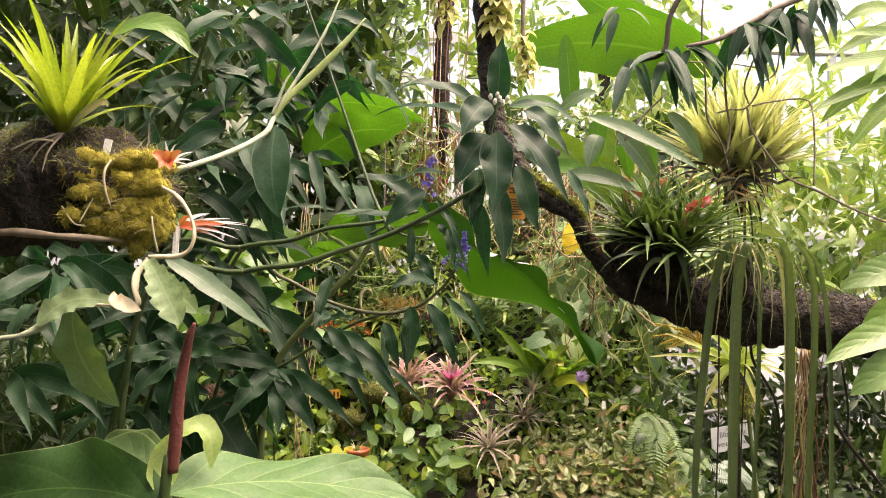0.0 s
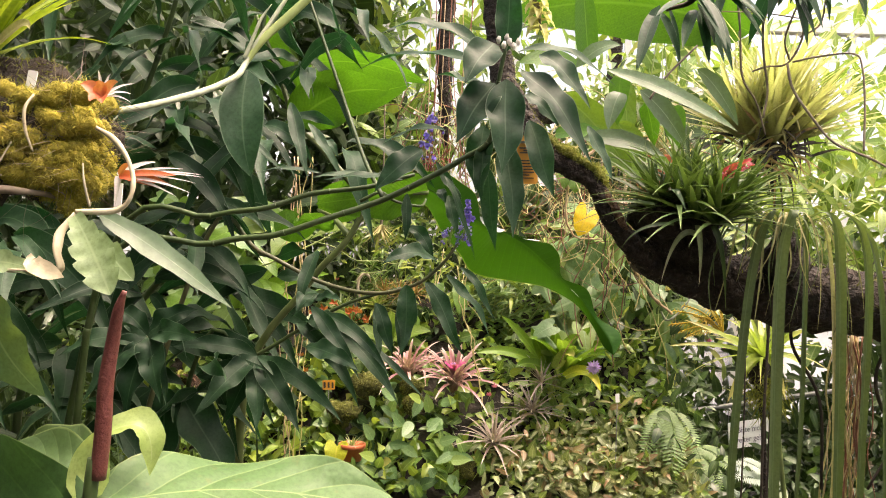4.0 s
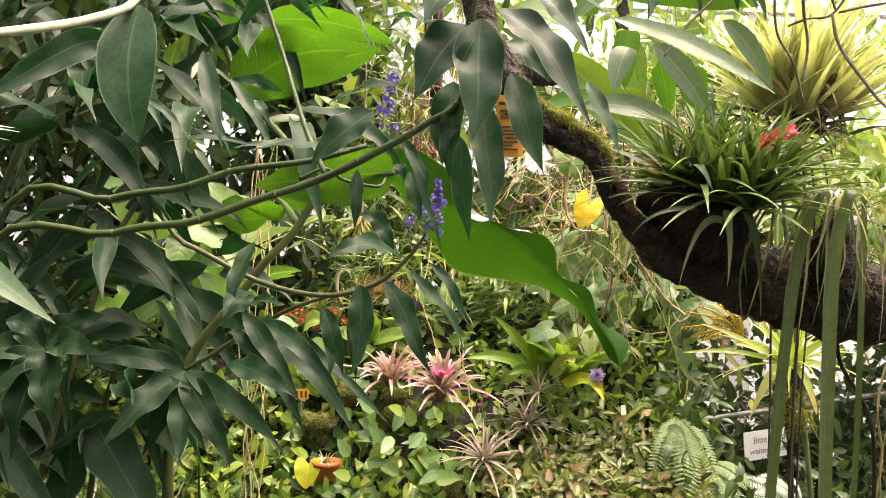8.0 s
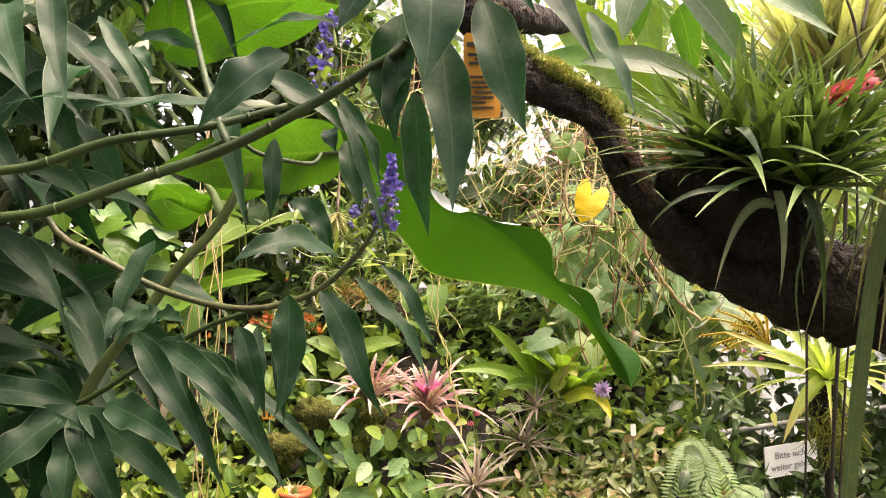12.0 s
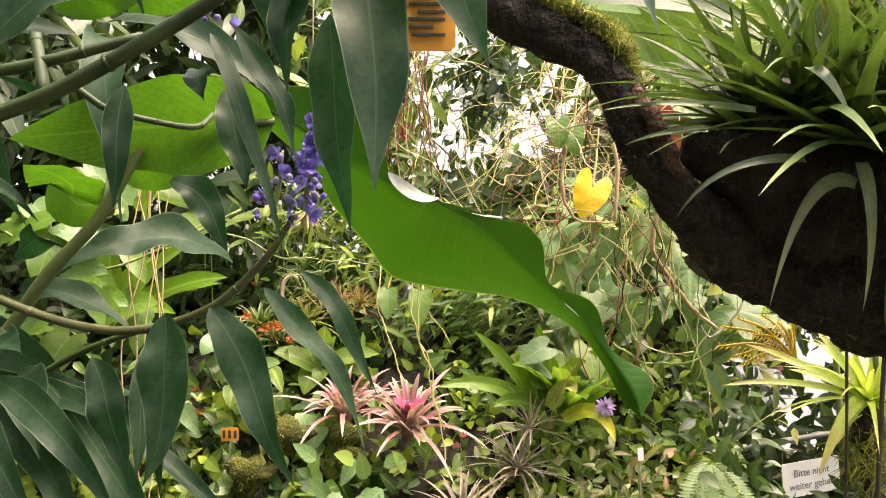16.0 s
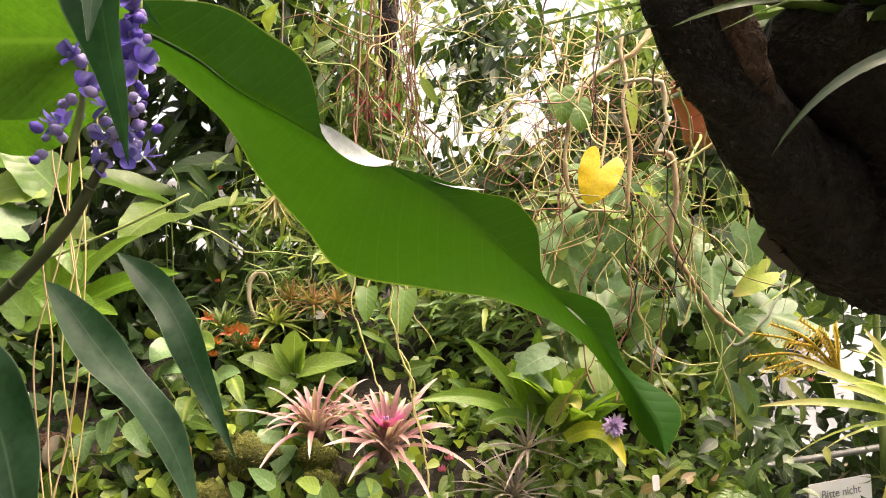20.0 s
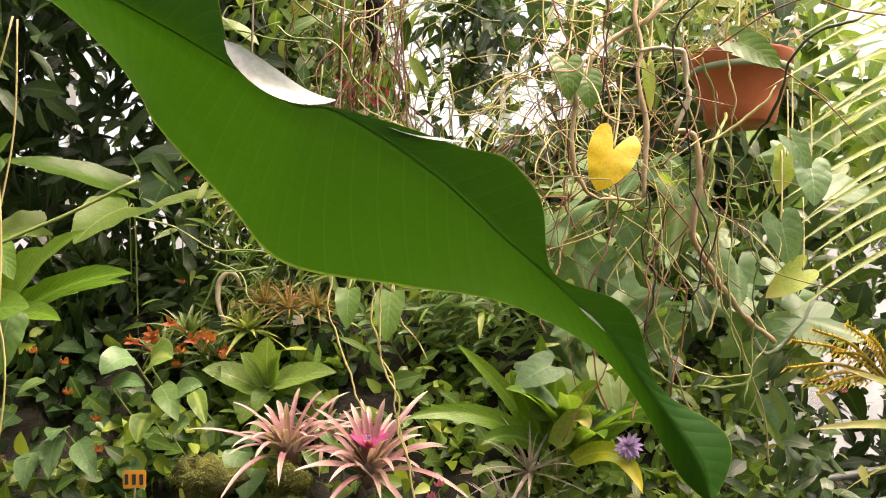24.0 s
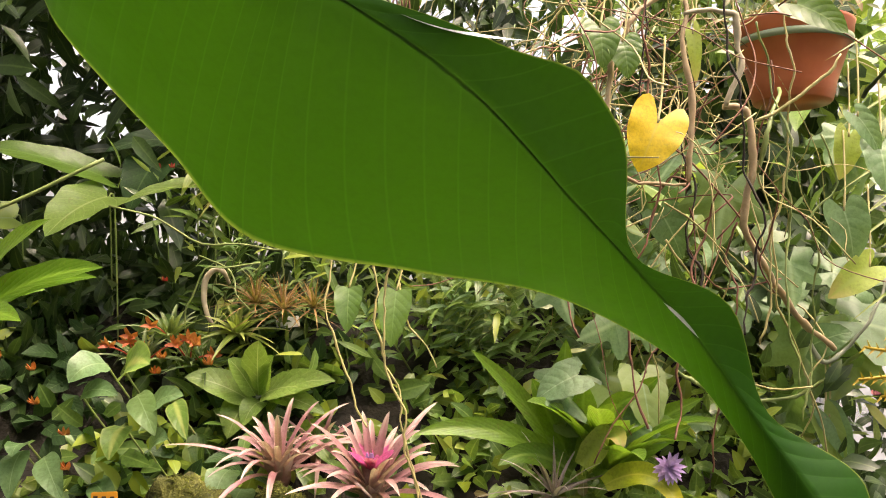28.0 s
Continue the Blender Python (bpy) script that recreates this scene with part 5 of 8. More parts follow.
    part("leaf", blade((-0.046, 2.020, 1.701), (-0.138, 1.980, 1.690), (-0.265, 1.900, 1.658), 0.105, (0, -0.9, -0.45), "ovate", 0.1, 0.12, 16, 6), M_BANANA_BACKLIT, th)
    part("leaf", blade((-0.321, 2.250, 1.673), (-0.251, 2.250, 1.705), (-0.122, 2.200, 1.731), 0.10, (0, -0.9, -0.3), "ovate", 0.1, 0.1, 14, 6), M_BANANA_BACKLIT, th)
    part("leaf", blade((-0.305, 2.100, 1.623), (-0.293, 2.100, 1.642), (-0.307, 2.000, 1.646), 0.09, (0, -0.9, -0.3), "ovate", 0.1, 0.1, 12, 6), M_BANANA_BACKLIT, th)
    part("leaf", blade((-0.409, 2.350, 2.026), (-0.317, 2.350, 1.948), (-0.109, 2.300, 2.000), 0.13, (0, -0.9, -0.3), "ovate", 0.1, 0.1, 12, 6), M_BANANA_BACKLIT, th)
    part("leaf", blade((-0.410, 2.300, 1.677), (-0.411, 2.280, 1.602), (-0.320, 2.250, 1.633), 0.075, (0, -0.9, -0.2), "ovate", 0.1, 0.1, 12, 6), M_BANANA_BACKLIT, th)
    for b, t in (((-0.175, 1.980, 1.672), (-0.363, 2.140, 1.860)), ((-0.183, 1.980, 1.656), (-0.046, 2.020, 1.701)), ((-0.183, 1.980, 1.656), (-0.122, 2.200, 1.731)), ((-0.206, 1.980, 1.598), (-0.321, 2.250, 1.673)), ((-0.363, 2.140, 1.860), (-0.334, 2.200, 2.023)), ((-0.363, 2.140, 1.860), (-0.484, 2.220, 2.137))):
        part("leaf_stalk", tube([b, (vec(b) + vec(t)) / 2 + (0, 0, 0.01), t], (0.007, 0.006, 0.004), 8), M_PETIOLE, th)


banana()


# ---------------------------------------------------------------- the mossy branch
def mossy_branch():
    foot = (1.884, 1.900, 1.120)
    th = thing("mossy_branch", (foot[0], foot[1], 0.0), "dark crooked branch with green moss along its top", "branch")
    pts = [(foot[0] + 0.1, foot[1], 0.0), foot, (1.194, 1.880, 1.410), (0.930, 1.870, 1.484), (0.758, 1.885, 1.500), (0.596, 1.895, 1.518), (0.506, 1.895, 1.538), (0.412, 1.880, 1.563), (0.360, 1.845, 1.590), (0.320, 1.812, 1.624), (0.293, 1.795, 1.660), (0.272, 1.788, 1.703), (0.235, 1.785, 1.727), (0.189, 1.790, 1.753), (0.156, 1.790, 1.789), (0.112, 1.795, 1.854), (0.083, 1.800, 1.958), (0.068, 1.800, 2.092), (0.054, 1.800, 2.240), (0.029, 1.850, 2.722)]
    rad = (0.09, 0.08, 0.072, 0.064, 0.062, 0.060, 0.052, 0.038, 0.024, 0.018, 0.0175, 0.0185, 0.0205, 0.0225, 0.024, 0.024, 0.021, 0.020, 0.020, 0.02)
    log = tube(pts, rad, 30, 14, 0.24)
    part("bark", log, M_BARK, th)
    rng = np.random.default_rng(8)
    x_lo, x_hi = 0.079, 0.31
    p, n = skin_points(log, rng, 90000, lambda p, n: (n[:, 2] + 0.3 * n[:, 0] + 0.25 * rng.normal(size=len(n)) > 0.75) & (p[:, 0] > x_lo) & (p[:, 0] < x_hi) & (p[:, 2] < 1.95))
    top = [(0.165, 1.782, 1.802), (0.202, 1.775, 1.766), (0.240, 1.770, 1.744), (0.272, 1.772, 1.724), (0.290, 1.780, 1.690)]
    cushion = tube(top, (0.004, 0.010, 0.009, 0.010, 0.003), 14, 12, 0.9)
    part("moss_cushion", cushion, M_MOSSTOP, th, "thick yellow-green moss cushion")
    p2, n2 = skin_points(cushion, rng, 5000)
    part("moss", fibres(p2, n2, rng, 0.005, 0.22, 0.7), M_MOSSGREEN, th)["kind"] = "stuff"
    part("moss", fibres(p, n, rng, 0.0065, 0.22, 0.7), M_MOSSGREEN, th)["kind"] = "stuff"
    p, n = skin_points(log, rng, 6000, lambda p, n: (p[:, 0] > 0.36) & (p[:, 0] < 1.3))
    part("root_fibre", fibres(p, n, rng, 0.012, 0.06, 0.9), M_BARK, th)["kind"] = "stuff"
    p, n = skin_points(log, rng, 9000, lambda p, n: (p[:, 0] > 0.56) & (p[:, 0] < 1.5) & (n[:, 2] > -0.2))
    part("root_fibre", fibres(p, n, rng, 0.03, 0.07, 1.0), M_DARKTWIG, th)["kind"] = "stuff"
    part("moss", fibres(p[::4], n[::4], rng, 0.016, 0.16, 0.6), M_MOSSGREEN, th)["kind"] = "stuff"
    part("dry_litter", fibres(p[::22], n[::22], rng, 0.05, 0.06, 1.2), M_TWIG, th)["kind"] = "stuff"
    part("side_branch", tube([(0.125, 1.800, 1.840), (0.176, 1.860, 1.846), (0.215, 1.920, 1.856), (0.253, 1.980, 1.870)], (0.024, 0.022, 0.018, 0.008), 12, 6, 0.25), M_BARK, th)
    p, n = skin_points(log, rng, 9000, lambda p, n: (p[:, 0] > 0.12) & (p[:, 0] < 0.60) & (n[:, 1] < 0.4) & (p[:, 2] < 1.9))
    part("bark_scale", fibres(p, n, rng, 0.0032, 0.8, 0.5), M_BARK, th)["kind"] = "stuff"
    part("bark_scale", fibres(p[::4], n[::4], rng, 0.0034, 0.8, 0.5), M_REDBARK, th)["kind"] = "stuff"
    # reddish ridge of the branch, the light on it put into a paler colour
    part("lit_ridge", tube([(0.285, 1.772, 1.690), (0.300, 1.776, 1.664), (0.318, 1.790, 1.637), (0.338, 1.812, 1.612), (0.352, 1.828, 1.600)], (0.002, 0.0075, 0.008, 0.0065, 0.002), 12, 10, 0.9, flat=0.7), M_REDBARK, th, "reddish-brown ridge painted lighter as if lit")
    part("bark_flake", blade((0.363, 1.888, 1.566), (0.405, 1.884, 1.545), (0.452, 1.880, 1.537), 0.034, (-0.1, -0.95, -0.3), "strap", 0.15, 0.1, 12, 6), M_FLAKE, th, "flat grey-tan flake of dry bark")


mossy_branch()


def red_flower_bromeliad():
    c = (0.446, 1.760, 1.631)
    th = thing("bromeliad", c, "dense dark green tufted bromeliad with a red flower spike", "bromeliad")
    for k, (dx, dz) in enumerate(((0.032, 0), (0.0, 0.012), (0.06, 0.012), (-0.02, 0.035), (0.045, 0.045), (-0.05, 0.04), (0.085, 0.04), (0.01, 0.075))):
        cc = vec(c) + (dx, 0.014 * k - 0.01, dz)
        rosette(th, cc, 34, 0.185, 0.0145, M_RBROM, ((dx - 0.02) * 5, -0.2, 1), 86, 6, 0.15, 20 + k, "taper", n=8, m=2, jitter=0.25, fold=0.4)
    # dark core added inside the tuft in place of shade among its leaves
    part("shade_core", tube([vec(c) + (-0.105, 0.075, 0.022), vec(c) + (-0.07, 0.072, 0.016), vec(c) + (-0.01, 0.075, 0.012), vec(c) + (0.045, 0.075, 0.02), vec(c) + (0.085, 0.08, 0.025)], (0.012, 0.034, 0.046, 0.036, 0.014), 14, 6, 0.5), M_BARK, th, "added dark core standing in for shade between leaves")
    # the curled leaf and its neighbours take darker tones in place of shade
    for b, m, t, w, mt in (((0.406, 1.750, 1.630), (0.336, 1.735, 1.632), (0.312, 1.745, 1.584), 0.009, M_STRAP), ((0.342, 1.770, 1.654), (0.310, 1.770, 1.655), (0.281, 1.775, 1.642), 0.008, M_RBROM), ((0.370, 1.750, 1.665), (0.303, 1.740, 1.672), (0.257, 1.735, 1.660), 0.008, M_RBROM),
                            ((0.449, 1.765, 1.614), (0.412, 1.765, 1.634), (0.391, 1.775, 1.522), 0.015, M_PALEBROM), ((0.450, 1.760, 1.630), (0.455, 1.740, 1.590), (0.460, 1.775, 1.520), 0.014, M_PALEBROM), ((0.480, 1.765, 1.630), (0.497, 1.745, 1.592), (0.516, 1.795, 1.478), 0.016, M_RBROM)):
        part("leaf", blade(b, m, t, w, (0.1, -0.9, 0.5), "taper", 0.25, 0, 14), mt, th, "pale drooping leaf with a dry tip" if mt is M_PALEBROM else "")
    part("leaf", blade((0.396, 1.720, 1.689), (0.401, 1.700, 1.680), (0.410, 1.690, 1.648), 0.015, (0.1, -0.9, 0.4), "taper", 0.2), M_GREYGREEN, th)
    rosette(th, (0.392, 1.815, 1.655), 20, 0.12, 0.013, M_RBROM, (-0.3, -0.1, 0.95), 82, 0, 0.1, 29, "taper", n=8, m=2, jitter=0.25, fold=0.4)
    ball = tube([(0.395, 1.850, 1.628), (0.425, 1.845, 1.608), (0.455, 1.840, 1.600), (0.492, 1.845, 1.596), (0.528, 1.865, 1.585)], (0.016, 0.034, 0.044, 0.036, 0.016), 18, 8, 0.4)
    part("root_ball", ball, M_BARK, th, "dark fibrous root ball")
    rb = np.random.default_rng(77)
    p, nn = skin_points(ball, rb, 3500)
    part("root_fibre", fibres(p, nn, rb, 0.014, 0.05, 0.9), M_DARKTWIG, th)["kind"] = "stuff"
    part("flower_stalk", tube([(0.475, 1.740, 1.663), (0.477, 1.720, 1.688), (0.478, 1.710, 1.713), (0.488, 1.710, 1.721)], (0.0028, 0.0026, 0.0024, 0.002), 8), M_REDSTALK, th)
    a, b2 = vec((0.478, 1.710, 1.717)), vec((0.526, 1.710, 1.740))
    r = np.random.default_rng(6)
    axis = unit(b2 - a)
    for i in range(30):
        p = a + (b2 - a) * i / 30
        ang = i * 2.4
        ring = np.array((0, math.cos(ang), 0)) + np.cross(axis, (0, 1, 0)) * math.sin(ang)
        q = 0.013 * (1.15 - 0.5 * i / 30)
        tip = p + ring * q * 0.75 + axis * q * 0.9
        part("bract", blade(p, p + ring * q * 0.7 + axis * q * 0.1, tip, 0.0085, -ring + (0, -0.15, 0.1), "ovate", -0.5, 0, 6, 4), M_RED if i % 5 else M_MAGENTA, th, "crimson bract")


red_flower_bromeliad()


def strap_fern():
    c = (0.619, 1.800, 1.622)
    th = thing("strap_fern", c, "hanging epiphyte with very long dark strap leaves", "fern")
    r = np.random.default_rng(9)
    for k, (x, w, y) in enumerate(((1248, 21, 1.77), (1280, 27, 1.74), (1294, 13, 1.76), (1342, 12, 1.8), (1384, 22, 1.77), (1400, 9, 1.84), (1432, 18, 1.78), (1467, 15, 1.82))):
        top = vec(c) + ((x - 1312) / 1400 * 1.0, y - 1.79 - 0.05, 0.035)
        bend = vec(c) + ((x - 1312) / 1414 * 1.62, y - 1.79 - 0.03, -0.07)
        end = vec(c) + ((x - 1312) / 1414 * 1.78 + r.normal() * 0.02, y - 1.79, -0.62 - r.random() * 0.2)
        upper = smooth_path([vec(c), top, bend, (bend + end) / 2 + (r.normal() * 0.006, 0, 0), end], 6)
        n = len(upper)
        s = np.linspace(0, 1, n)
        half = w / 1414 * 1.15 / 2 * np.minimum(1, 0.16 + 1.9 * s) * (1 - s**8)
        sd = np.array((1.0, 0.25 * math.sin(k), 0.0))
        cols = [upper + sd * (u * half)[:, None] + np.array((0, -1.0, 0)) * (0.6 * abs(u) * half)[:, None] for u in (-1, -0.5, 0, 0.5, 1)]
        uv = [np.stack([np.full(n, u * 0.5 + 0.5), s], 1) for u in (-1, -0.5, 0, 0.5, 1)]
        f = [(a * n + i, a * n + i + 1, (a + 1) * n + i + 1, (a + 1) * n + i) for a in range(4) for i in range(n - 1)]
        part("leaf", (np.concatenate(cols), f, np.concatenate(uv)), M_DRYSTRAP if k == 5 else M_STRAP, th)
    for k in range(40):
        a = r.uniform(-0.3, 3.4)
        out = np.array((math.cos(a), -0.55 * math.sin(a) + 0.1, 0))
        L = r.uniform(0.03, 0.13)
        drop = r.uniform(0.03, 0.26) * (0.5 + 4 * L)
        knee = vec(c) + out * L * 0.85 + (0, -0.02, r.uniform(0.0, 0.03))
        line = smooth_path([vec(c) + (0, 0, -0.01), vec(c) + out * L * 0.45 + (0, -0.02, r.uniform(0.02, 0.04)), knee, knee + out * L * 0.25 + (r.normal() * 0.006, 0, -drop * 0.5), knee + out * L * 0.3 + (r.normal() * 0.012, 0, -drop)], 4)
        n = len(line)
        s = np.linspace(0, 1, n)
        half = r.uniform(0.0010, 0.0026) * np.minimum(1, 0.3 + 2 * s) * (1 - s**5)
        cols = [line + np.array((1.0, 0.3 * math.sin(k), 0)) * (u * half)[:, None] + np.array((0, -0.8, 0)) * (abs(u) * half)[:, None] for u in (-1, 0, 1)]
        uv = [np.stack([np.full(n, u * 0.5 + 0.5), s], 1) for u in (-1, 0, 1)]
        f = [(a2 * n + i, a2 * n + i + 1, (a2 + 1) * n + i + 1, (a2 + 1) * n + i) for a2 in range(2) for i in range(n - 1)]
        part("thin_leaf", (np.concatenate(cols), f, np.concatenate(uv)), M_STRAP if k % 3 == 0 else M_DRYSTRAP, th)
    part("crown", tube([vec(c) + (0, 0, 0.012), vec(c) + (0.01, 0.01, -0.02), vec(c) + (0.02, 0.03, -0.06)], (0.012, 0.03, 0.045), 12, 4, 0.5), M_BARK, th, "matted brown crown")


strap_fern()


def plant_tag():
    """Orange hanging tag with unreadable print."""
    c = (0.134, 1.680, 1.727)
    th = thing("plant_tag", c, "orange plastic plant tag with black print", "plant tag")
    w, h = 0.0359, 0.0827
    plate = part("plate", slab(c, (w, 0.0016, h), 6, -1.5, 0.003), M_TAG, th, smooth=False)
    for dx, dz, sw, sh in ((-0.18, 0.36, 0.5, 0.05), (0.12, 0.3, 0.3, 0.04), (-0.1, 0.24, 0.6, 0.03), (0.05, 0.19, 0.5, 0.025), (-0.12, 0.14, 0.5, 0.025), (-0.08, -0.02, 0.5, 0.022), (0.05, -0.08, 0.6, 0.022), (-0.05, -0.14, 0.55, 0.022), (0.08, -0.2, 0.5, 0.022), (0.0, -0.26, 0.66, 0.022), (-0.1, -0.32, 0.44, 0.022), (0.04, -0.38, 0.6, 0.022)):
        part("print_bar", slab((c[0] + dx * w, c[1] - 0.0018 + dx * w * 0.105, c[2] + dz * h), (sw * w, 0.001, sh * h), 6, -1.5), M_BLACK, plate, smooth=False)
    part("tie", tube([(c[0], c[1], c[2] + h * 0.47), (c[0] + 0.006, c[1], c[2] + h * 0.65), (c[0] + 0.002, c[1] + 0.05, c[2] + h * 0.9)], 0.0012, 6), M_WHITE, th, "white cable tie")


plant_tag()


# ---------------------------------------------------------------- upper canopy on the far side of the branch
def pale_bromeliad():
    c = (0.902, 2.600, 1.975)
    th = thing("bromeliad", c, "large pale yellow-green bromeliad clump with dry brown lower leaves", "bromeliad")
    for k, (dx, dy, dz, lean) in enumerate(((0.0, -0.03, 0.0, 0.0), (-0.04, 0.0, 0.0, -0.3), (0.04, 0.01, 0.0, 0.3), (0.0, 0.03, 0.03, 0.05), (-0.07, 0.0, 0.01, -0.6), (0.07, 0.0, 0.01, 0.6), (0.01, -0.02, 0.08, 0.1))):
        rosette(th, vec(c) + (dx, dy, dz - 0.045), 42, 0.33, 0.024, M_JBROM, (lean * 0.7, -0.15, 1), 89, 36, 0.05, 40 + k, "taper", n=7, m=2, jitter=0.35, fold=0.4)
    r = np.random.default_rng(47)
    for k in range(110):
        b = vec(c) + (r.normal() * 0.06, r.uniform(-0.07, 0.03), r.uniform(-0.14, 0.05))
        d = unit((r.normal() * 0.9, -0.35 + r.normal() * 0.2, -0.5 + r.normal() * 0.5))
        L = r.uniform(0.06, 0.15)
        part("dry_leaf", blade(b, b + d * L * 0.5 + (d[0] * 0.02, -0.015, 0.02), b + d * L, 0.011, (d[0] * 0.4, -0.9, 0.3), "taper", 0.3, 0.1, 7, 2), (M_RUST, M_DRYSTRAP, M_DARKTWIG, M_DARKTWIG)[k % 4], th, "withered brown leaf")
    part("stump", tube([vec(c) + (0, 0.03, 0.05), vec(c) + (0.0, 0.03, -0.03), vec(c) + (0.012, 0.03, -0.11), vec(c) + (0.02, 0.04, -0.19)], (0.018, 0.024, 0.018, 0.008), 14, 6, 0.6), M_BARK, th, "dark root stump")
    for k, (dx, w) in enumerate(((-0.05, 0.004), (0.03, 0.006), (0.055, 0.0035))):
        part("root", tube([vec(c) + (dx * 0.5, 0.03, -0.06), vec(c) + (dx, 0.03, -0.3), vec(c) + (dx * 0.7, 0.06, -0.9), (c[0] + dx, 2.70, 0.0)], (w, w * 0.8, w * 0.6, w * 0.6), 8, 6, 0.4), M_DARKTWIG, th)


pale_bromeliad()


def leafy_twig(name, pts, radii, bunches, label, mat=M_TWIG, leafmat=M_GINGER, seed=0):
    th = thing(name, pts[0], label, "branch")
    part("twig", tube(pts, radii, 8), mat, th)
    r = np.random.default_rng(seed)
    for c, count, size in bunches:
        for i in range(count):
            d = unit(np.array((r.normal() * 0.55, -0.25 + r.normal() * 0.35, -0.85 + r.normal() * 0.35)))
            L = size * r.uniform(0.7, 1.2)
            b = vec(c) + r.normal(size=3) * 0.008
            part("leaf", blade(b, b + d * L * 0.5 + (0, 0, 0.025), b + d * L, L * 0.2, unit((d[0], -0.8, 0.4)), "lance", 0.25, 0, 7), leafmat, th)


leafy_twig("hanging_branch", [(1.070, 1.950, 2.327), (0.903, 1.930, 2.275), (0.757, 1.920, 2.217), (0.677, 1.910, 2.170), (0.597, 1.900, 2.125), (0.528, 1.900, 2.108)], (0.008, 0.0075, 0.007, 0.0065, 0.006, 0.004),
           (((0.661, 1.900, 2.159), 9, 0.13), ((0.738, 1.920, 2.201), 10, 0.14), ((0.800, 1.930, 2.213), 9, 0.13), ((0.825, 1.900, 2.229), 7, 0.11)), "grey twig with bunches of narrow dark leaves", seed=1)
leafy_twig("hanging_branch", [(0.569, 1.900, 2.320), (0.494, 1.900, 2.187), (0.477, 1.900, 2.096), (0.420, 1.900, 2.069)], (0.007, 0.006, 0.006, 0.004),
           (((0.483, 1.900, 2.090), 8, 0.14), ((0.528, 1.900, 2.110), 6, 0.13), ((0.407, 1.900, 2.062), 5, 0.13), ((0.376, 1.950, 2.201), 4, 0.1)), "dark twig with drooping narrow leaves", M_DARKTWIG, seed=2)
for k, pts in enumerate((
    ([(0.764, 1.920, 2.228), (0.719, 1.950, 2.117), (0.721, 1.970, 2.043), (0.695, 1.980, 1.991), (0.660, 2.000, 1.988), (0.649, 2.050, 1.991)], 0.0035),
    ([(0.706, 1.980, 1.994), (0.754, 1.970, 2.004), (0.818, 1.950, 2.006), (0.831, 1.940, 1.973), (0.832, 1.930, 1.893), (0.826, 1.920, 1.801)], 0.003),
    ([(0.695, 1.980, 1.991), (0.703, 1.970, 1.936), (0.739, 1.960, 1.875), (0.781, 1.950, 1.822), (0.848, 1.940, 1.791), (0.929, 1.920, 1.746), (1.069, 1.900, 1.691)], 0.004),
    ([(0.579, 1.950, 2.260), (0.580, 1.960, 2.157), (0.596, 1.980, 2.055), (0.609, 2.000, 1.966), (0.647, 2.020, 1.916), (0.679, 2.050, 1.853)], 0.0035),
    ([(0.659, 1.930, 2.110), (0.634, 1.950, 2.075), (0.646, 1.980, 2.003), (0.663, 2.000, 1.940), (0.655, 2.000, 1.879)], 0.004),
    ([(0.704, 1.930, 2.124), (0.678, 1.950, 2.037), (0.695, 1.970, 1.996)], 0.003),
    ([(0.750, 1.930, 2.112), (0.748, 1.950, 2.065), (0.711, 1.960, 2.040)], 0.0025),
    ([(0.536, 1.950, 2.086), (0.631, 1.960, 2.089), (0.710, 1.960, 2.080)], 0.002),
    ([(0.490, 1.920, 2.005), (0.423, 1.900, 1.934), (0.392, 1.900, 1.888)], 0.003))):
    single("bare_vine", tube(pts[0], pts[1] * 0.7, 6, 6, 0.3), M_TWIG, "bare curling woody climber stem", "vine", "bare climber stems")


def broad_spray(name, base, tips, width, mat, label, kind="lance", face=(-0.2, -0.8, 0.5), category="plant", sag=0.03):
    th = thing(name, base, label, category)
    for k, (b, t) in enumerate(tips):
        m = (vec(b) + vec(t)) / 2 + (0, 0, sag)
        part("leaf", blade(b, m, t, width * (0.85 + 0.3 * ((k * 7) % 5) / 5), face, kind, 0.2, 0.05, 9), mat, th)
    return th


broad_spray("leafy_plant", (0.902, 1.600, 1.796), (
    ((0.902, 1.620, 2.042), (0.719, 1.600, 2.040)), ((0.914, 1.640, 2.087), (0.726, 1.620, 2.010)), ((0.891, 1.600, 1.998), (0.687, 1.580, 1.968)), ((0.870, 1.600, 1.965), (0.667, 1.580, 1.891)),
    ((0.870, 1.600, 1.954), (0.730, 1.570, 1.820)), ((0.902, 1.620, 2.146), (0.742, 1.600, 2.123)), ((0.879, 1.580, 1.918), (0.786, 1.560, 1.828)), ((0.849, 1.600, 1.986), (0.701, 1.620, 1.879)), ((0.881, 1.550, 2.036), (0.744, 1.520, 1.931)), ((0.849, 1.620, 2.100), (0.751, 1.640, 2.083))), 0.034, M_GBROM, "spray of light yellow-green strap leaves")
bright_plant = broad_spray("leafy_plant", (0.905, 1.550, 1.185), (
    ((0.864, 1.550, 1.508), (0.658, 1.500, 1.436)), ((0.893, 1.600, 1.606), (0.737, 1.600, 1.567)), ((0.844, 1.500, 1.447), (0.704, 1.500, 1.384)), ((0.884, 1.550, 1.383), (0.785, 1.550, 1.240)), ((0.923, 1.650, 1.542), (0.794, 1.650, 1.474)), ((0.854, 1.500, 1.293), (0.769, 1.500, 1.137))), 0.07, M_GLOSSY, "glossy bright green lance-shaped leaves", "ovate")
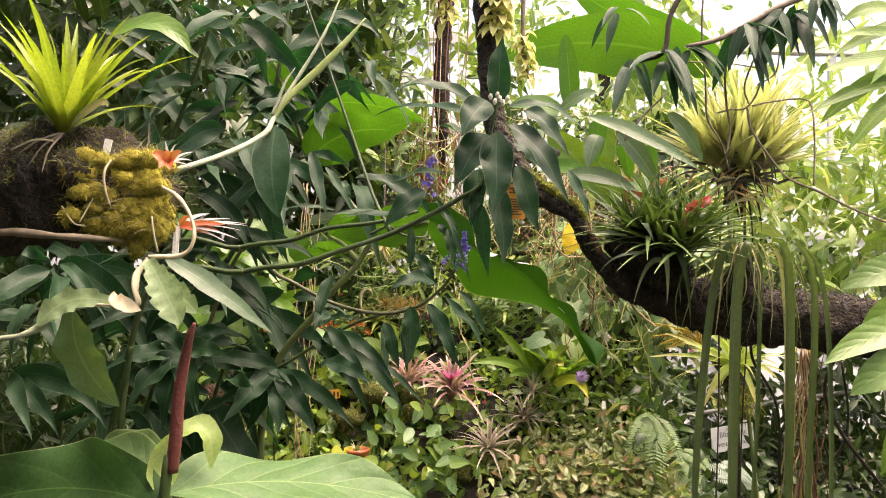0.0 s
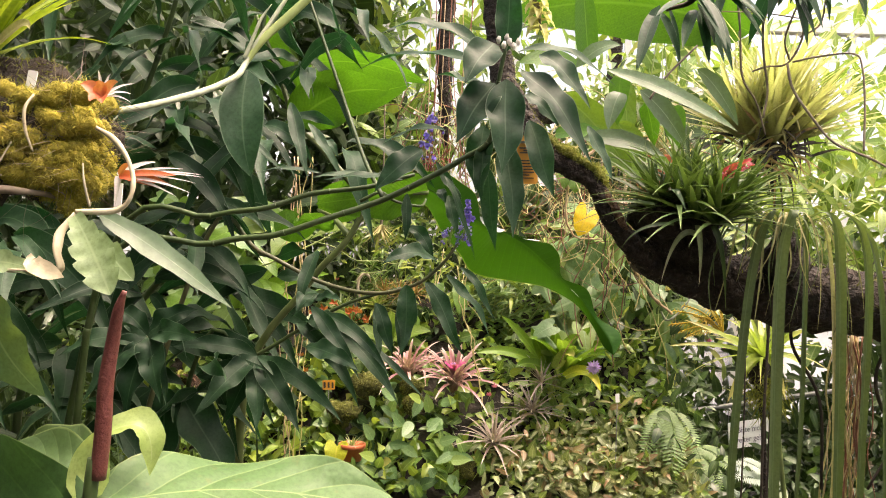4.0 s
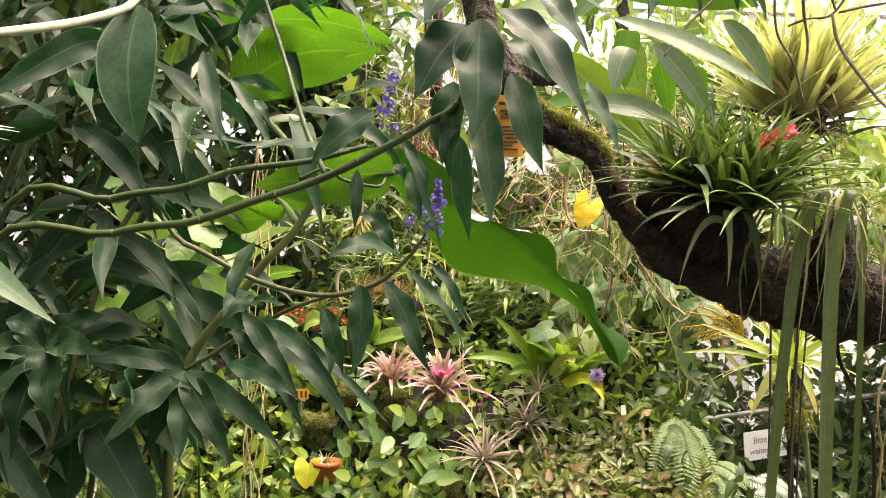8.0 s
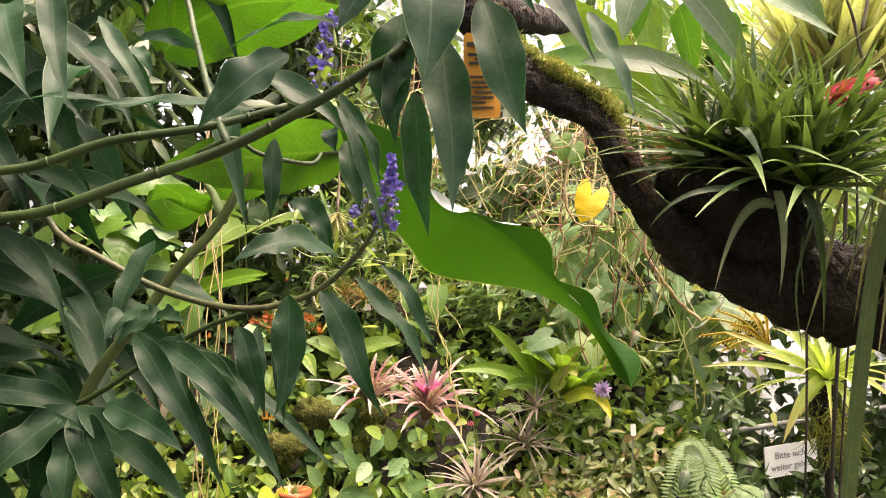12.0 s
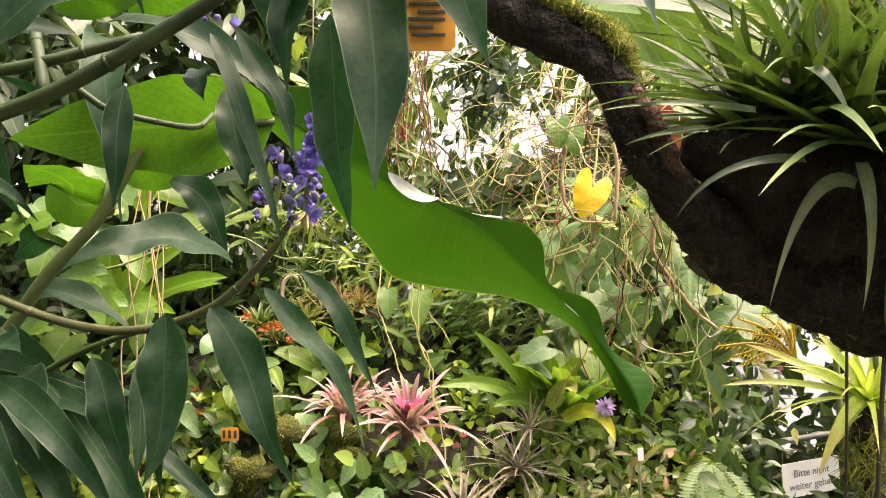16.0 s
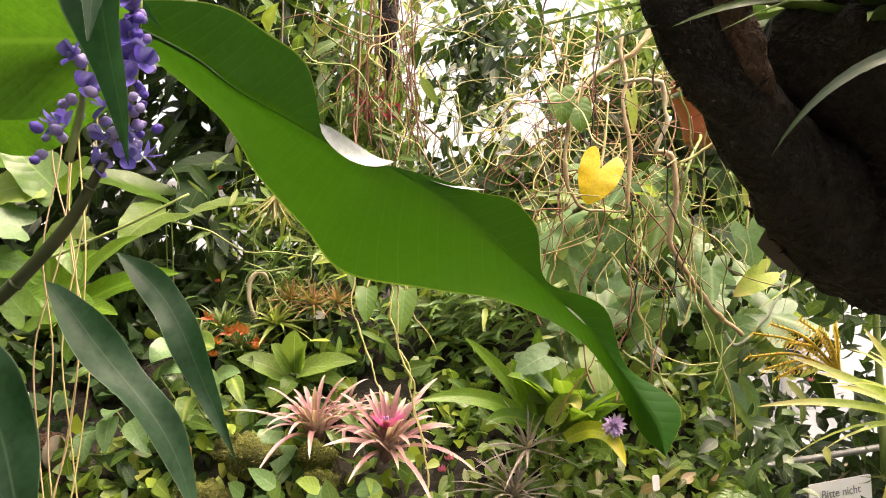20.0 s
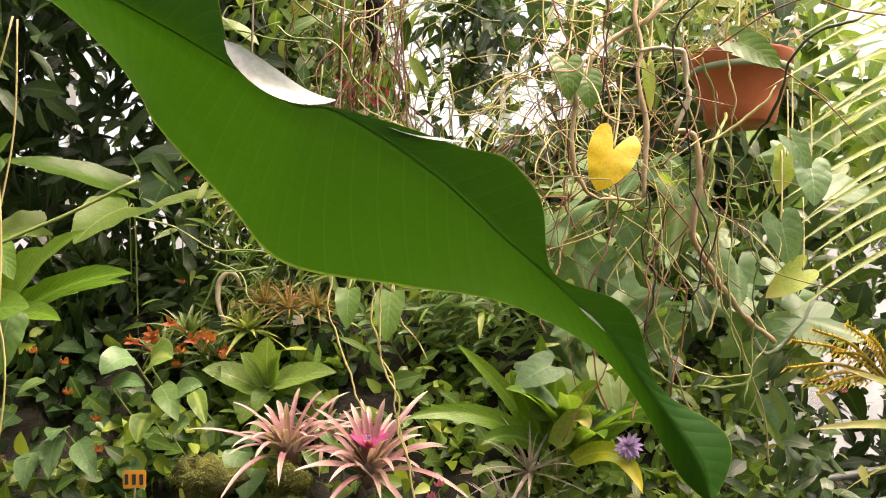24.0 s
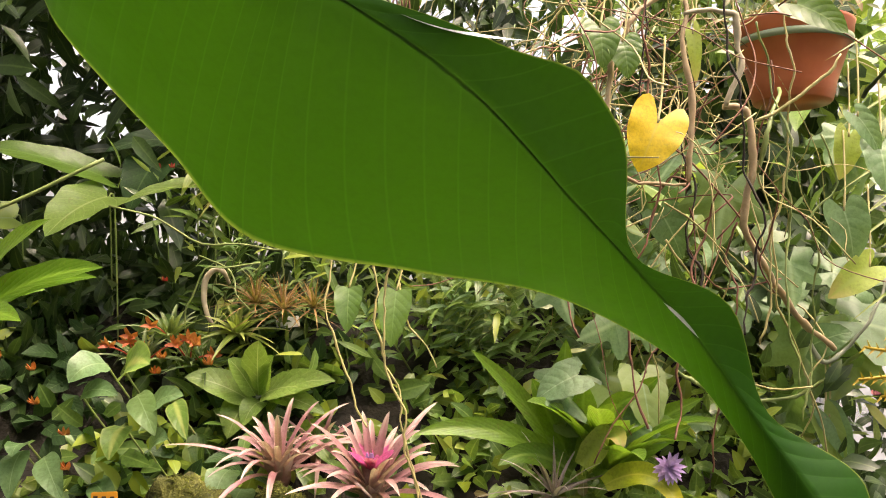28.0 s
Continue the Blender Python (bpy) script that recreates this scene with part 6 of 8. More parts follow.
part("stalk", tube([(1.25, 1.75, 0.0), (1.2, 1.7, 0.8), (0.933, 1.580, 1.380), (0.892, 1.580, 1.523)], (0.014, 0.012, 0.009, 0.006), 8), M_CANE, bright_plant)

broad_spray("leafy_plant", (0.355, 2.000, 1.783), (
    ((0.294, 1.850, 1.932), (0.540, 1.820, 1.814)), ((0.331, 1.880, 1.895), (0.302, 1.850, 1.814)), ((0.372, 1.900, 1.906), (0.470, 1.900, 1.788)), ((0.499, 1.950, 1.966), (0.586, 1.950, 1.850)), ((0.267, 1.950, 1.814), (0.426, 1.900, 1.774)),
    ((0.247, 1.920, 1.952), (0.332, 1.900, 1.995))), 0.042, M_GREYGREEN, "long grey-green strap leaves beside the branch")
broad_spray("leafy_plant", (0.326, 2.000, 1.904), (
    ((0.339, 1.930, 1.937), (0.335, 1.930, 1.839)), ((0.284, 2.000, 1.984), (0.266, 2.000, 2.161)), ((0.257, 2.000, 1.970), (0.136, 2.000, 1.980)), ((0.231, 2.100, 1.848), (0.341, 2.000, 1.816)), ((0.460, 2.000, 1.894), (0.476, 2.000, 1.800)), ((0.406, 2.000, 1.906), (0.433, 2.020, 1.815))), 0.05, M_BANANA_BACKLIT, "green strap leaves lit from behind", "strap")
behind = thing("leafy_plant", (0.273, 2.120, 1.948), "broad glossy green leaves hanging behind the branch", "plant")
for b, t, w in (((0.241, 2.100, 1.940), (0.398, 2.060, 1.749), 0.075), ((0.375, 2.150, 2.008), (0.405, 2.150, 1.830), 0.05), ((0.367, 2.100, 1.879), (0.418, 2.080, 1.745), 0.06)):
    part("leaf", blade(b, (vec(b) + vec(t)) / 2 + (0.01, 0, 0.03), t, w, (0.1, -0.85, -0.3), "lance", 0.2, 0.1, 14, 6), M_GLOSSY, behind)
big = thing("banana_plant", (0.879, 2.700, 2.286), "broad light green banana leaves high under the roof", "banana plant")
part("leaf", blade((0.842, 2.700, 2.285), (0.453, 2.600, 2.391), (0.131, 2.500, 2.237), 0.2, (0, -0.85, -0.4), "ovate", 0.1, 0.08, 16, 6), M_BANANA_BACKLIT, big)
part("leaf", blade((0.896, 2.750, 2.300), (0.638, 2.700, 2.373), (0.356, 2.700, 2.553), 0.16, (0, -0.85, -0.4), "ovate", 0.1, 0.08, 16, 6), M_BANANA_BACKLIT, big)
part("stalk", tube([(0.842, 2.700, 2.285), (0.922, 2.750, 1.773), (1.15, 2.8, 0.0)], (0.004, 0.005, 0.009), 10), M_PETIOLE, big)


def raceme(top, bottom, count, size, seed):
    th = thing("flower_raceme", top, "hanging raceme of cream-yellow papery bracts", "flower")
    r = np.random.default_rng(seed)
    a, b2 = vec(top), vec(bottom)
    part("stalk", tube([a + (0, 0, 0.5), a, (a + b2) / 2, b2], (0.006, 0.005, 0.004, 0.002), 6), M_TWIG, th)
    for i in range(count):
        p = a + (b2 - a) * (i + 0.5) / count
        ang = i * 2.4
        d = np.array((math.cos(ang), math.sin(ang), -0.45 + r.normal() * 0.25))
        part("bract", blade(p, p + d * size * 0.6 + (0, 0, 0.012), p + unit(d) * size - (0, 0, 0.012), size * 0.52, (d[0], d[1] - 0.3, 0.7), "ovate", 0.5, 0.15, 7, 4), M_BRACT, th)


raceme((0.088, 1.780, 2.355), (0.093, 1.770, 2.086), 90, 0.046, 1)
raceme((-0.028, 1.900, 2.409), (-0.017, 1.900, 2.145), 50, 0.04, 2)
raceme((0.161, 1.950, 2.142), (0.177, 1.950, 2.036), 26, 0.034, 3)
# ---------------------------------------------------------------- plants on the bank
def thin(points, seed=0):
    """Leave only a share of the points inside each gap, where the glass shows through."""
    r = np.random.default_rng(seed)
    stay = np.ones(len(points), bool)
    for x0, x1, z0, z1, keep in GLASS_GAPS:
        inside = (points[:, 0] > x0) & (points[:, 0] < x1) & (points[:, 2] > z0) & (points[:, 2] < z1)
        stay &= ~inside | (r.random(len(points)) < keep)
    return points[stay]


# x0, x1, z0, z1 and the share of leaves that stays
GLASS_GAPS = ((-0.12, 0.62, 1.95, 2.75, 0.22), (0.95, 1.22, 1.04, 1.34, 0.3), (1.58, 1.92, 1.08, 1.40, 0.3), (1.3, 3.2, 2.3, 3.4, 0.25), (1.22, 1.5, 1.1, 1.36, 0.5))


def foliage(name, points, length, ratio, mat, label, category="plants", kind="ovate", bias=(0, -0.6, 0.35), facing=(0, -0.6, 0.7), seed=0, droop=0.3, spreadness=0.8, fold=0.2, n=4, m=2):
    r = np.random.default_rng(seed)
    N = len(points)
    d = rand_dirs(r, N, bias, spreadness)
    f = rand_dirs(r, N, facing, 0.55)
    geo = scatter(points, d, f, r.uniform(0.6, 1.25, N) * length, r.uniform(0.8, 1.2, N) * ratio, kind, fold, droop, n, m, seed)
    return single(name, geo, mat, label, category, kind="stuff")


def in_box(lo, hi, count, seed, clumps=0, size=0.1):
    r = np.random.default_rng(seed)
    lo, hi = vec(lo), vec(hi)
    if not clumps:
        return lo + (hi - lo) * r.random((count, 3))
    cs = lo + (hi - lo) * r.random((clumps, 3))
    return cs[r.integers(0, clumps, count)] + r.normal(size=(count, 3)) * size


def on_bank(x0, x1, y0, y1, count, seed, lift=0.06, clumps=0, size=0.06):
    r = np.random.default_rng(seed)
    if clumps:
        cx, cy = r.uniform(x0, x1, clumps), r.uniform(y0, y1, clumps)
        k = r.integers(0, clumps, count)
        x, y = cx[k] + r.normal(size=count) * size, cy[k] + r.normal(size=count) * size
    else:
        x, y = r.uniform(x0, x1, count), r.uniform(y0, y1, count)
    z = np.array([bank_height(a, b2) for a, b2 in zip(x, y)]) + r.random(count) * lift
    return np.stack([x, y, z], 1)


# low cover of the bank, kind by kind
foliage("groundcover", on_bank(-1.9, 0.12, 2.75, 3.6, 2700, 1, 0.13, 120, 0.055), 0.060, 0.56, M_SHADECLUMP, "mixed small green groundcover leaves on the bank", "groundcover", seed=1, n=5, m=4)
foliage("groundcover", on_bank(-1.6, -0.2, 2.8, 3.35, 1500, 2, 0.10, 60, 0.07), 0.042, 0.85, M_BRIGHTFOL, "round light green creeping leaves", "groundcover", seed=2, n=5, m=4)
foliage("shrub_foliage", on_bank(0.16, 0.95, 2.72, 3.2, 4600, 3, 0.15, 210, 0.05), 0.046, 0.42, M_BRONZE, "dense bronze-green pointed leaves spilling down the bank", "shrub", seed=3, bias=(0, -0.35, 0.0), spreadness=1.0, n=5, m=4)
foliage("groundcover", on_bank(-3.2, -1.2, 2.6, 3.75, 2400, 4, 0.2), 0.06, 0.5, M_SHADEFOL, "dark green undergrowth", "undergrowth", seed=4)
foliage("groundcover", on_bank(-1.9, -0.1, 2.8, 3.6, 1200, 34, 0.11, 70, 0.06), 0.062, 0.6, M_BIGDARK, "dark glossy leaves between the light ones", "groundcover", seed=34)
foliage("tree_foliage", in_box((-1.9, 3.8, 2.05), (-0.45, 4.4, 3.0), 1700, 35, 90, 0.12), 0.15, 0.3, M_SHADEFOL, "dense dark crown over the back of the bank", "tree", "lance", seed=35, bias=(0, -0.3, -0.6))
foliage("undergrowth", on_bank(-2.2, -0.2, 3.62, 3.9, 2400, 31, 0.12, 80, 0.06), 0.085, 0.36, M_SHADEFOL, "dark undergrowth on top of the bank", "undergrowth", seed=31)
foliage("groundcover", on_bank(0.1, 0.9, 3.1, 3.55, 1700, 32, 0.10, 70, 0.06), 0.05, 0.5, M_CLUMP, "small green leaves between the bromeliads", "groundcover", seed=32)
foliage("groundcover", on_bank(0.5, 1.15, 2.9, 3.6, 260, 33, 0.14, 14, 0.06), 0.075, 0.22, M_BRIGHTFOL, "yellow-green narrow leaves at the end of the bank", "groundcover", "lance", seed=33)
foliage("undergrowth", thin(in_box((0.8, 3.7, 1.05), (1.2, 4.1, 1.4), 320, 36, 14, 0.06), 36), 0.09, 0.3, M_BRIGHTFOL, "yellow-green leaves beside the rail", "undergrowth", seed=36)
# dark-toned leaves set here so gaps between vine leaves read as shade
foliage("undergrowth", thin(in_box((0.25, 3.85, 1.2), (1.25, 4.5, 2.3), 2000, 37, 70, 0.1), 37), 0.12, 0.5, M_SHADEFOL, "shaded green leaves behind the hanging vines", "undergrowth", seed=37, bias=(0, -0.4, -0.5))
foliage("undergrowth", thin(in_box((-0.4, 4.3, 1.5), (0.9, 4.9, 2.6), 1800, 38, 60, 0.12), 38), 0.12, 0.3, M_SHADEFOL, "shaded leaves behind the hanging vines", "undergrowth", "lance", seed=38, bias=(0, -0.4, -0.5))
foliage("tree_foliage", thin(in_box((0.9, 3.9, 1.6), (3.0, 5.0, 2.9), 1500, 39, 60, 0.15), 39), 0.14, 0.38, M_CLUMP, "broad green leaves near the glass", "tree", seed=39, bias=(0, -0.3, -0.5))
foliage("grass", in_box((-1.5, 1.55, 0.55), (-0.55, 2.3, 1.0), 1800, 40, 60, 0.07), 0.22, 0.03, M_SHADEFOL, "dark fine grassy undergrowth", "undergrowth", "taper", seed=40, bias=(0, -0.2, 0.6))
near_lo, near_hi = (-1.562, 2.500, 0.899), (-0.931, 2.500, 1.364)
foliage("undergrowth", in_box((near_lo[0], 2.1, near_lo[2]), (near_hi[0], 2.7, near_hi[2]), 2600, 46, 110, 0.05), 0.07, 0.2, M_SHADEFOL, "dark feathery undergrowth below the ginger", "undergrowth", "lance", seed=46, bias=(0, -0.3, -0.5))
foliage("undergrowth", in_box((0.95, 4.2, 0.3), (2.3, 4.9, 1.0), 1500, 42, 110, 0.09), 0.09, 0.35, M_SHADEFOL, "low dark undergrowth under the rail", "undergrowth", seed=42)
foliage("undergrowth", on_bank(0.8, 2.6, 2.8, 4.6, 3000, 5, 0.5, 90, 0.12), 0.06, 0.42, M_SHADEFOL, "shaded undergrowth below the rail", "undergrowth", seed=5)
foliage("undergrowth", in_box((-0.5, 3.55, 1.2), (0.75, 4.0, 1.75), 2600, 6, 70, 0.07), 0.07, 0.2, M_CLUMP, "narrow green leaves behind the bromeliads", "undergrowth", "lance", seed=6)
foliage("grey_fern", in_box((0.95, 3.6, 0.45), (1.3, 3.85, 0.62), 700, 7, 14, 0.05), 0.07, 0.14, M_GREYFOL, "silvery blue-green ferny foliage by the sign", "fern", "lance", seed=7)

foliage("undergrowth", thin(in_box((0.95, 4.1, 0.5), (2.6, 4.8, 1.7), 2600, 14, 80, 0.12), 14), 0.09, 0.4, M_SHADEFOL, "dark leafy undergrowth beyond the rail", "undergrowth", seed=14)
foliage("undergrowth", in_box((-1.7, 1.5, 0.0), (-0.75, 2.6, 1.15), 3200, 15, 90, 0.11), 0.12, 0.12, M_SHADEFOL, "deep shaded undergrowth under the blue ginger", "undergrowth", "lance", seed=15)
# plants out of view, added to cut the light from sides and back
foliage("surrounding_foliage", in_box((-3.9, -2.8, 0.2), (-1.9, 3.0, 3.3), 3600, 16, 160, 0.22), 0.26, 0.3, M_SHADEFOL, "unseen plants added to block light from the left", "plants", "lance", seed=16)
foliage("surrounding_foliage", in_box((-2.2, -3.2, 0.1), (3.2, -1.3, 3.2), 3600, 17, 160, 0.22), 0.26, 0.3, M_SHADEFOL, "unseen plants added to block light from behind", "plants", "lance", seed=17)
foliage("surrounding_foliage", in_box((2.0, -1.6, 0.1), (3.9, 3.4, 2.5), 2800, 18, 130, 0.22), 0.26, 0.3, M_SHADEFOL, "unseen plants added to block light from the right", "plants", "lance", seed=18)

# another unseen mass, added to keep low light off the left side
foliage("surrounding_foliage", in_box((-2.0, -0.8, 0.1), (-1.05, 1.45, 2.3), 2200, 47, 90, 0.14), 0.22, 0.3, M_SHADEFOL, "unseen plants added close by to block low light", "plants", "lance", seed=47)
# two canopies above the view, added only to shade the left plants
foliage("overhead_foliage", in_box((-1.8, -0.9, 2.15), (-0.65, 0.7, 2.8), 800, 41, 60, 0.15), 0.24, 0.32, M_SHADEFOL, "unseen leaves added overhead to shade the path side", "plants", "lance", seed=41, bias=(0, 0, -0.5))
foliage("overhead_foliage", in_box((-2.3, 1.45, 2.5), (-0.95, 2.6, 3.0), 900, 19, 50, 0.14), 0.2, 0.3, M_SHADEFOL, "unseen leaves added overhead to shade the shrub", "plants", "lance", seed=19, bias=(0, 0, -0.5))

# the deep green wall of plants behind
foliage("tree_foliage", in_box((-3.6, 3.9, 1.2), (-0.4, 4.9, 3.4), 10500, 8, 420, 0.13), 0.11, 0.34, M_SHADEFOL, "dark leafy trees against the glass", "tree", "lance", seed=8, bias=(0, -0.3, -0.5))
foliage("tree_foliage", thin(in_box((-0.6, 4.6, 1.3), (2.0, 5.4, 3.6), 2200, 9, 120, 0.13), 9), 0.085, 0.36, M_CLUMP, "leafy trees with light between the leaves", "tree", "lance", seed=9, bias=(0, -0.3, -0.4))
foliage("tree_foliage", thin(in_box((1.0, 3.8, 1.6), (3.0, 5.2, 3.2), 3000, 10, 120, 0.16), 10), 0.13, 0.18, M_BRIGHTFOL, "bright yellow-green foliage near the glass", "tree", "lance", seed=10, bias=(0, -0.3, -0.2))
foliage("tree_foliage", thin(in_box((-0.5, 3.7, 2.1), (0.4, 4.6, 3.2), 1500, 12, 60, 0.09), 12), 0.10, 0.32, M_CLUMP, "light green leaves high behind the banana", "tree", "lance", seed=12)
for k, (c, rad, cnt) in enumerate((((0.23, 3.75, 2.2), 0.09, 320), ((-0.12, 3.95, 2.0), 0.08, 260), ((0.05, 4.1, 1.75), 0.10, 300), ((0.75, 3.9, 2.3), 0.1, 300), ((-0.45, 4.0, 2.25), 0.12, 400), ((0.45, 4.2, 1.6), 0.1, 300), ((0.95, 3.7, 1.5), 0.09, 260))):
    rr = np.random.default_rng(200 + k)
    pts = vec(c) + rr.normal(size=(cnt, 3)) * rad * (0.8, 0.6, 1.1)
    foliage("epiphyte_clump", pts, 0.07, 0.3, M_SHADEFOL if k % 2 == 0 else M_CLUMP, "clump of small-leaved epiphytes hanging on roots", "epiphyte", "lance", seed=210 + k, bias=(0, -0.3, -0.7))
foliage("tree_foliage", in_box((-2.2, 2.6, 1.9), (-0.9, 3.6, 3.3), 2600, 13, 110, 0.13), 0.12, 0.3, M_SHADEFOL, "dark overhanging leaves", "tree", "lance", seed=13, bias=(0, -0.3, -0.5))

for x, y, r0, top in ((-1.6, 4.5, 0.06, 3.6), (0.9, 4.9, 0.05, 3.6), (-2.6, 4.4, 0.07, 3.6)):
    single("tree_trunk", tube([(x, y, 0.3), (x + 0.03, y, 1.3), (x - 0.02, y + 0.03, 2.3), (x + 0.05, y, top)], (r0 * 1.3, r0, r0 * 0.9, r0 * 0.7), 12, 6, 0.25), M_BARK, "slender dark trunk rising behind the bank", "tree trunk", "trunks behind the bank")


def hanging_stem():
    """A dark fibrous stem that hangs from the roof, with thin red roots along it."""
    th = thing("liana", (-0.05, 3.72, 2.05), "dark fibrous stem hanging from the roof with red aerial roots", "liana")
    part("stem", tube([(-0.03, 3.75, 4.3), (-0.05, 3.74, 3.0), (-0.06, 3.73, 2.5), (-0.05, 3.72, 2.22), (-0.045, 3.72, 2.08)], (0.04, 0.036, 0.034, 0.028, 0.010), 16, 10, 0.5), M_BARK, th)
    r = np.random.default_rng(29)
    for i in range(9):
        x = -0.12 + 0.022 * i
        part("aerial_root", tube([(x, 3.68, 3.2), (x + r.normal() * 0.012, 3.67, 2.7), (x + r.normal() * 0.015, 3.66, 2.35), (x + r.normal() * 0.02, 3.66, 2.0), (x + r.normal() * 0.03, 3.66, 1.9 - 0.1 * r.random())], 0.0022, 5, 5), M_REDVINE if i % 3 else M_VINE, th)


hanging_stem()


def pink_bromeliad(c, size, count, up, seed, heart, label):
    c = (c[0], c[1], c[2] - 0.025)
    th = thing("bromeliad", (c[0], c[1], c[2] - 0.05), label, "bromeliad", "pink bromeliads")
    rp = np.random.default_rng(seed)
    e1, axis = unit(np.cross(up, (0.3, 1, 0.1))), unit(up)
    e2 = np.cross(axis, e1)
    for i in range(count):
        f = (i + 0.5) / count
        a = i * 2.39996 + rp.normal() * 0.2
        out = e1 * math.cos(a) + e2 * math.sin(a)
        L = size * (0.82 + 0.48 * f) * rp.uniform(0.8, 1.2)
        b = vec(c) + out * 0.006 - axis * 0.028 * f
        knee = b + out * L * (0.22 + 0.30 * f) + axis * L * (0.62 - 0.26 * f)
        tip = b + out * L * (0.42 + 0.62 * f) + axis * L * (0.74 - 0.62 * f + rp.normal() * 0.10) - (0, 0, 0.02 * f * rp.random())
        part("leaf", blade(b, knee, tip, size * rp.uniform(0.075, 0.10), axis * (0.35 + 0.5 * f) - out * (1 - 0.6 * f), "strap", 0.5, 0.05, 11, 4, phase=a), M_PINK, th)
    for i in range(10):
        a = i * 2.39996
        out = e1 * math.cos(a) + e2 * math.sin(a)
        b = vec(c) - axis * (0.06 - 0.002 * i)
        part("leaf_base", blade(b, b + out * 0.022 + axis * 0.028, b + out * 0.032 + axis * 0.075, 0.036, -out + axis * 0.3, "ovate", 0.5, 0, 7, 4), M_PINK, th)
    if heart:
        r = np.random.default_rng(seed)
        for i in range(16):
            a = i * 2.4
            d = unit((math.cos(a), math.sin(a) - 0.3, 0.9))
            p = vec(c) + (0, -0.005, 0.03)
            part("bract", blade(p, p + d * 0.025, p + d * 0.055, 0.016, (0, -0.6, 0.8), "lance", 0.4, 0, 5, 2), M_MAGENTA, th, "magenta heart bract")
        for i in range(5):
            p = vec(c) + (r.normal() * 0.008, -0.02, 0.055)
            part("flower", tube([p, p + (0, -0.002, 0.008)], (0.003, 0.0015), 6), M_LILAC, th)


pink_bromeliad((-0.146, 3.280, 1.199), 0.145, 34, (-0.05, -0.25, 1), 51, False, "dusty pink rosette bromeliad on a moss cushion")
pink_bromeliad((0.025, 3.250, 1.171), 0.165, 36, (0.05, -0.4, 1), 52, True, "pink rosette bromeliad with a magenta heart")
pink_bromeliad((-0.099, 3.420, 1.201), 0.11, 16, (0.1, -0.3, 1), 53, False, "small faded pink bromeliad behind the others")


def silver_bromeliad(c, size, count, seed, mat, label, width=0.07):
    th = thing("bromeliad", (c[0], c[1], c[2] - 0.04), label, "bromeliad", "silvery bromeliads")
    rosette(th, c, count, size, size * width, mat, (0, -0.25, 1), 80, -5, 0.22, seed, "taper", n=8, fold=0.4)


silver_bromeliad((0.169, 3.120, 0.945), 0.17, 34, 61, M_SILVER, "silvery mauve spiky bromeliad", 0.085)
silver_bromeliad((0.312, 3.220, 1.042), 0.17, 40, 62, M_SILVER, "grassy grey-green bromeliad clump", 0.055)
silver_bromeliad((0.340, 3.220, 1.148), 0.16, 22, 63, M_SILVER, "grey spiky air plant among leaves", 0.06)


def flame_bromeliad(c, size, seed, heads, label):
    """A small cup of tapering leaves with flame-coloured bracts on short stalks."""
    th = thing("bromeliad", (c[0], c[1], c[2] - 0.04), label, "bromeliad", "flame-flowered bromeliads")
    rosette(th, c, 18, size, size * 0.17, M_CUPBROM, (0.05, -0.3, 1), 82, 22, 0.18, seed, "taper", n=8, fold=0.45, arch=0.1)
    r = np.random.default_rng(seed)
    for i in range(heads):
        top = vec(c) + (r.normal() * size * 0.42, -0.03 - 0.03 * r.random(), size * r.uniform(0.25, 0.62))
        stem = part("flower_stalk", tube([c, (vec(c) + top) / 2 + (0, -0.01, 0.008), top], 0.0018, 5, 4), M_REDSTALK, th)
        for k in range(6):
            a = k * 1.05 + r.random()
            d = unit((math.cos(a), -0.5, 0.55 + 0.7 * math.sin(a)))
            part("bract", blade(top, top + d * 0.010, top + d * 0.024, 0.009, (math.cos(a), -1, 0.2), "lance", 0.4, 0, 5, 2), M_ORANGE, stem, "flame-orange bract")


flame_bromeliad((-0.432, 3.490, 1.372), 0.105, 64, 1, "pale green cup-shaped bromeliad with a brownish base")
flame_bromeliad((-0.482, 3.470, 1.318), 0.105, 65, 5, "green bromeliad with flame-orange flower heads")
flame_bromeliad((-0.385, 3.480, 1.322), 0.085, 69, 3, "small green bromeliad with flame-orange flower heads")


def leafy_stem(base, tip, size, count, mat, label, seed):
    """A slender shoot with narrow leaves set round it."""
    th = thing("leafy_shoot", base, label, "plant", "narrow-leaved shoots on the bank")
    r = np.random.default_rng(seed)
    b, t = vec(base), vec(tip)
    mid = (b + t) / 2 + (0, -0.02, 0.02)
    part("stem", tube([b, mid, t], (0.0026, 0.002, 0.001), 6), M_GREENVINE, th)
    for i in range(count):
        f = 0.15 + 0.85 * i / (count - 1)
        p = (1 - f) ** 2 * b + 2 * f * (1 - f) * mid + f * f * t
        a = i * 2.4
        d = unit(unit(t - b) * 0.55 + np.array((math.cos(a), 0.5 * math.sin(a) - 0.3, 0.45 * math.sin(a + 1))))
        L = size * r.uniform(0.75, 1.15) * (1.1 - 0.35 * f)
        part("leaf", blade(p, p + d * L * 0.5 + (0, 0, 0.008), p + d * L - (0, 0, 0.010), L * 0.17, unit((r.normal() * 0.3, -0.6, 0.8)), "lance", 0.3, 0.04, 7, 2), mat, th)


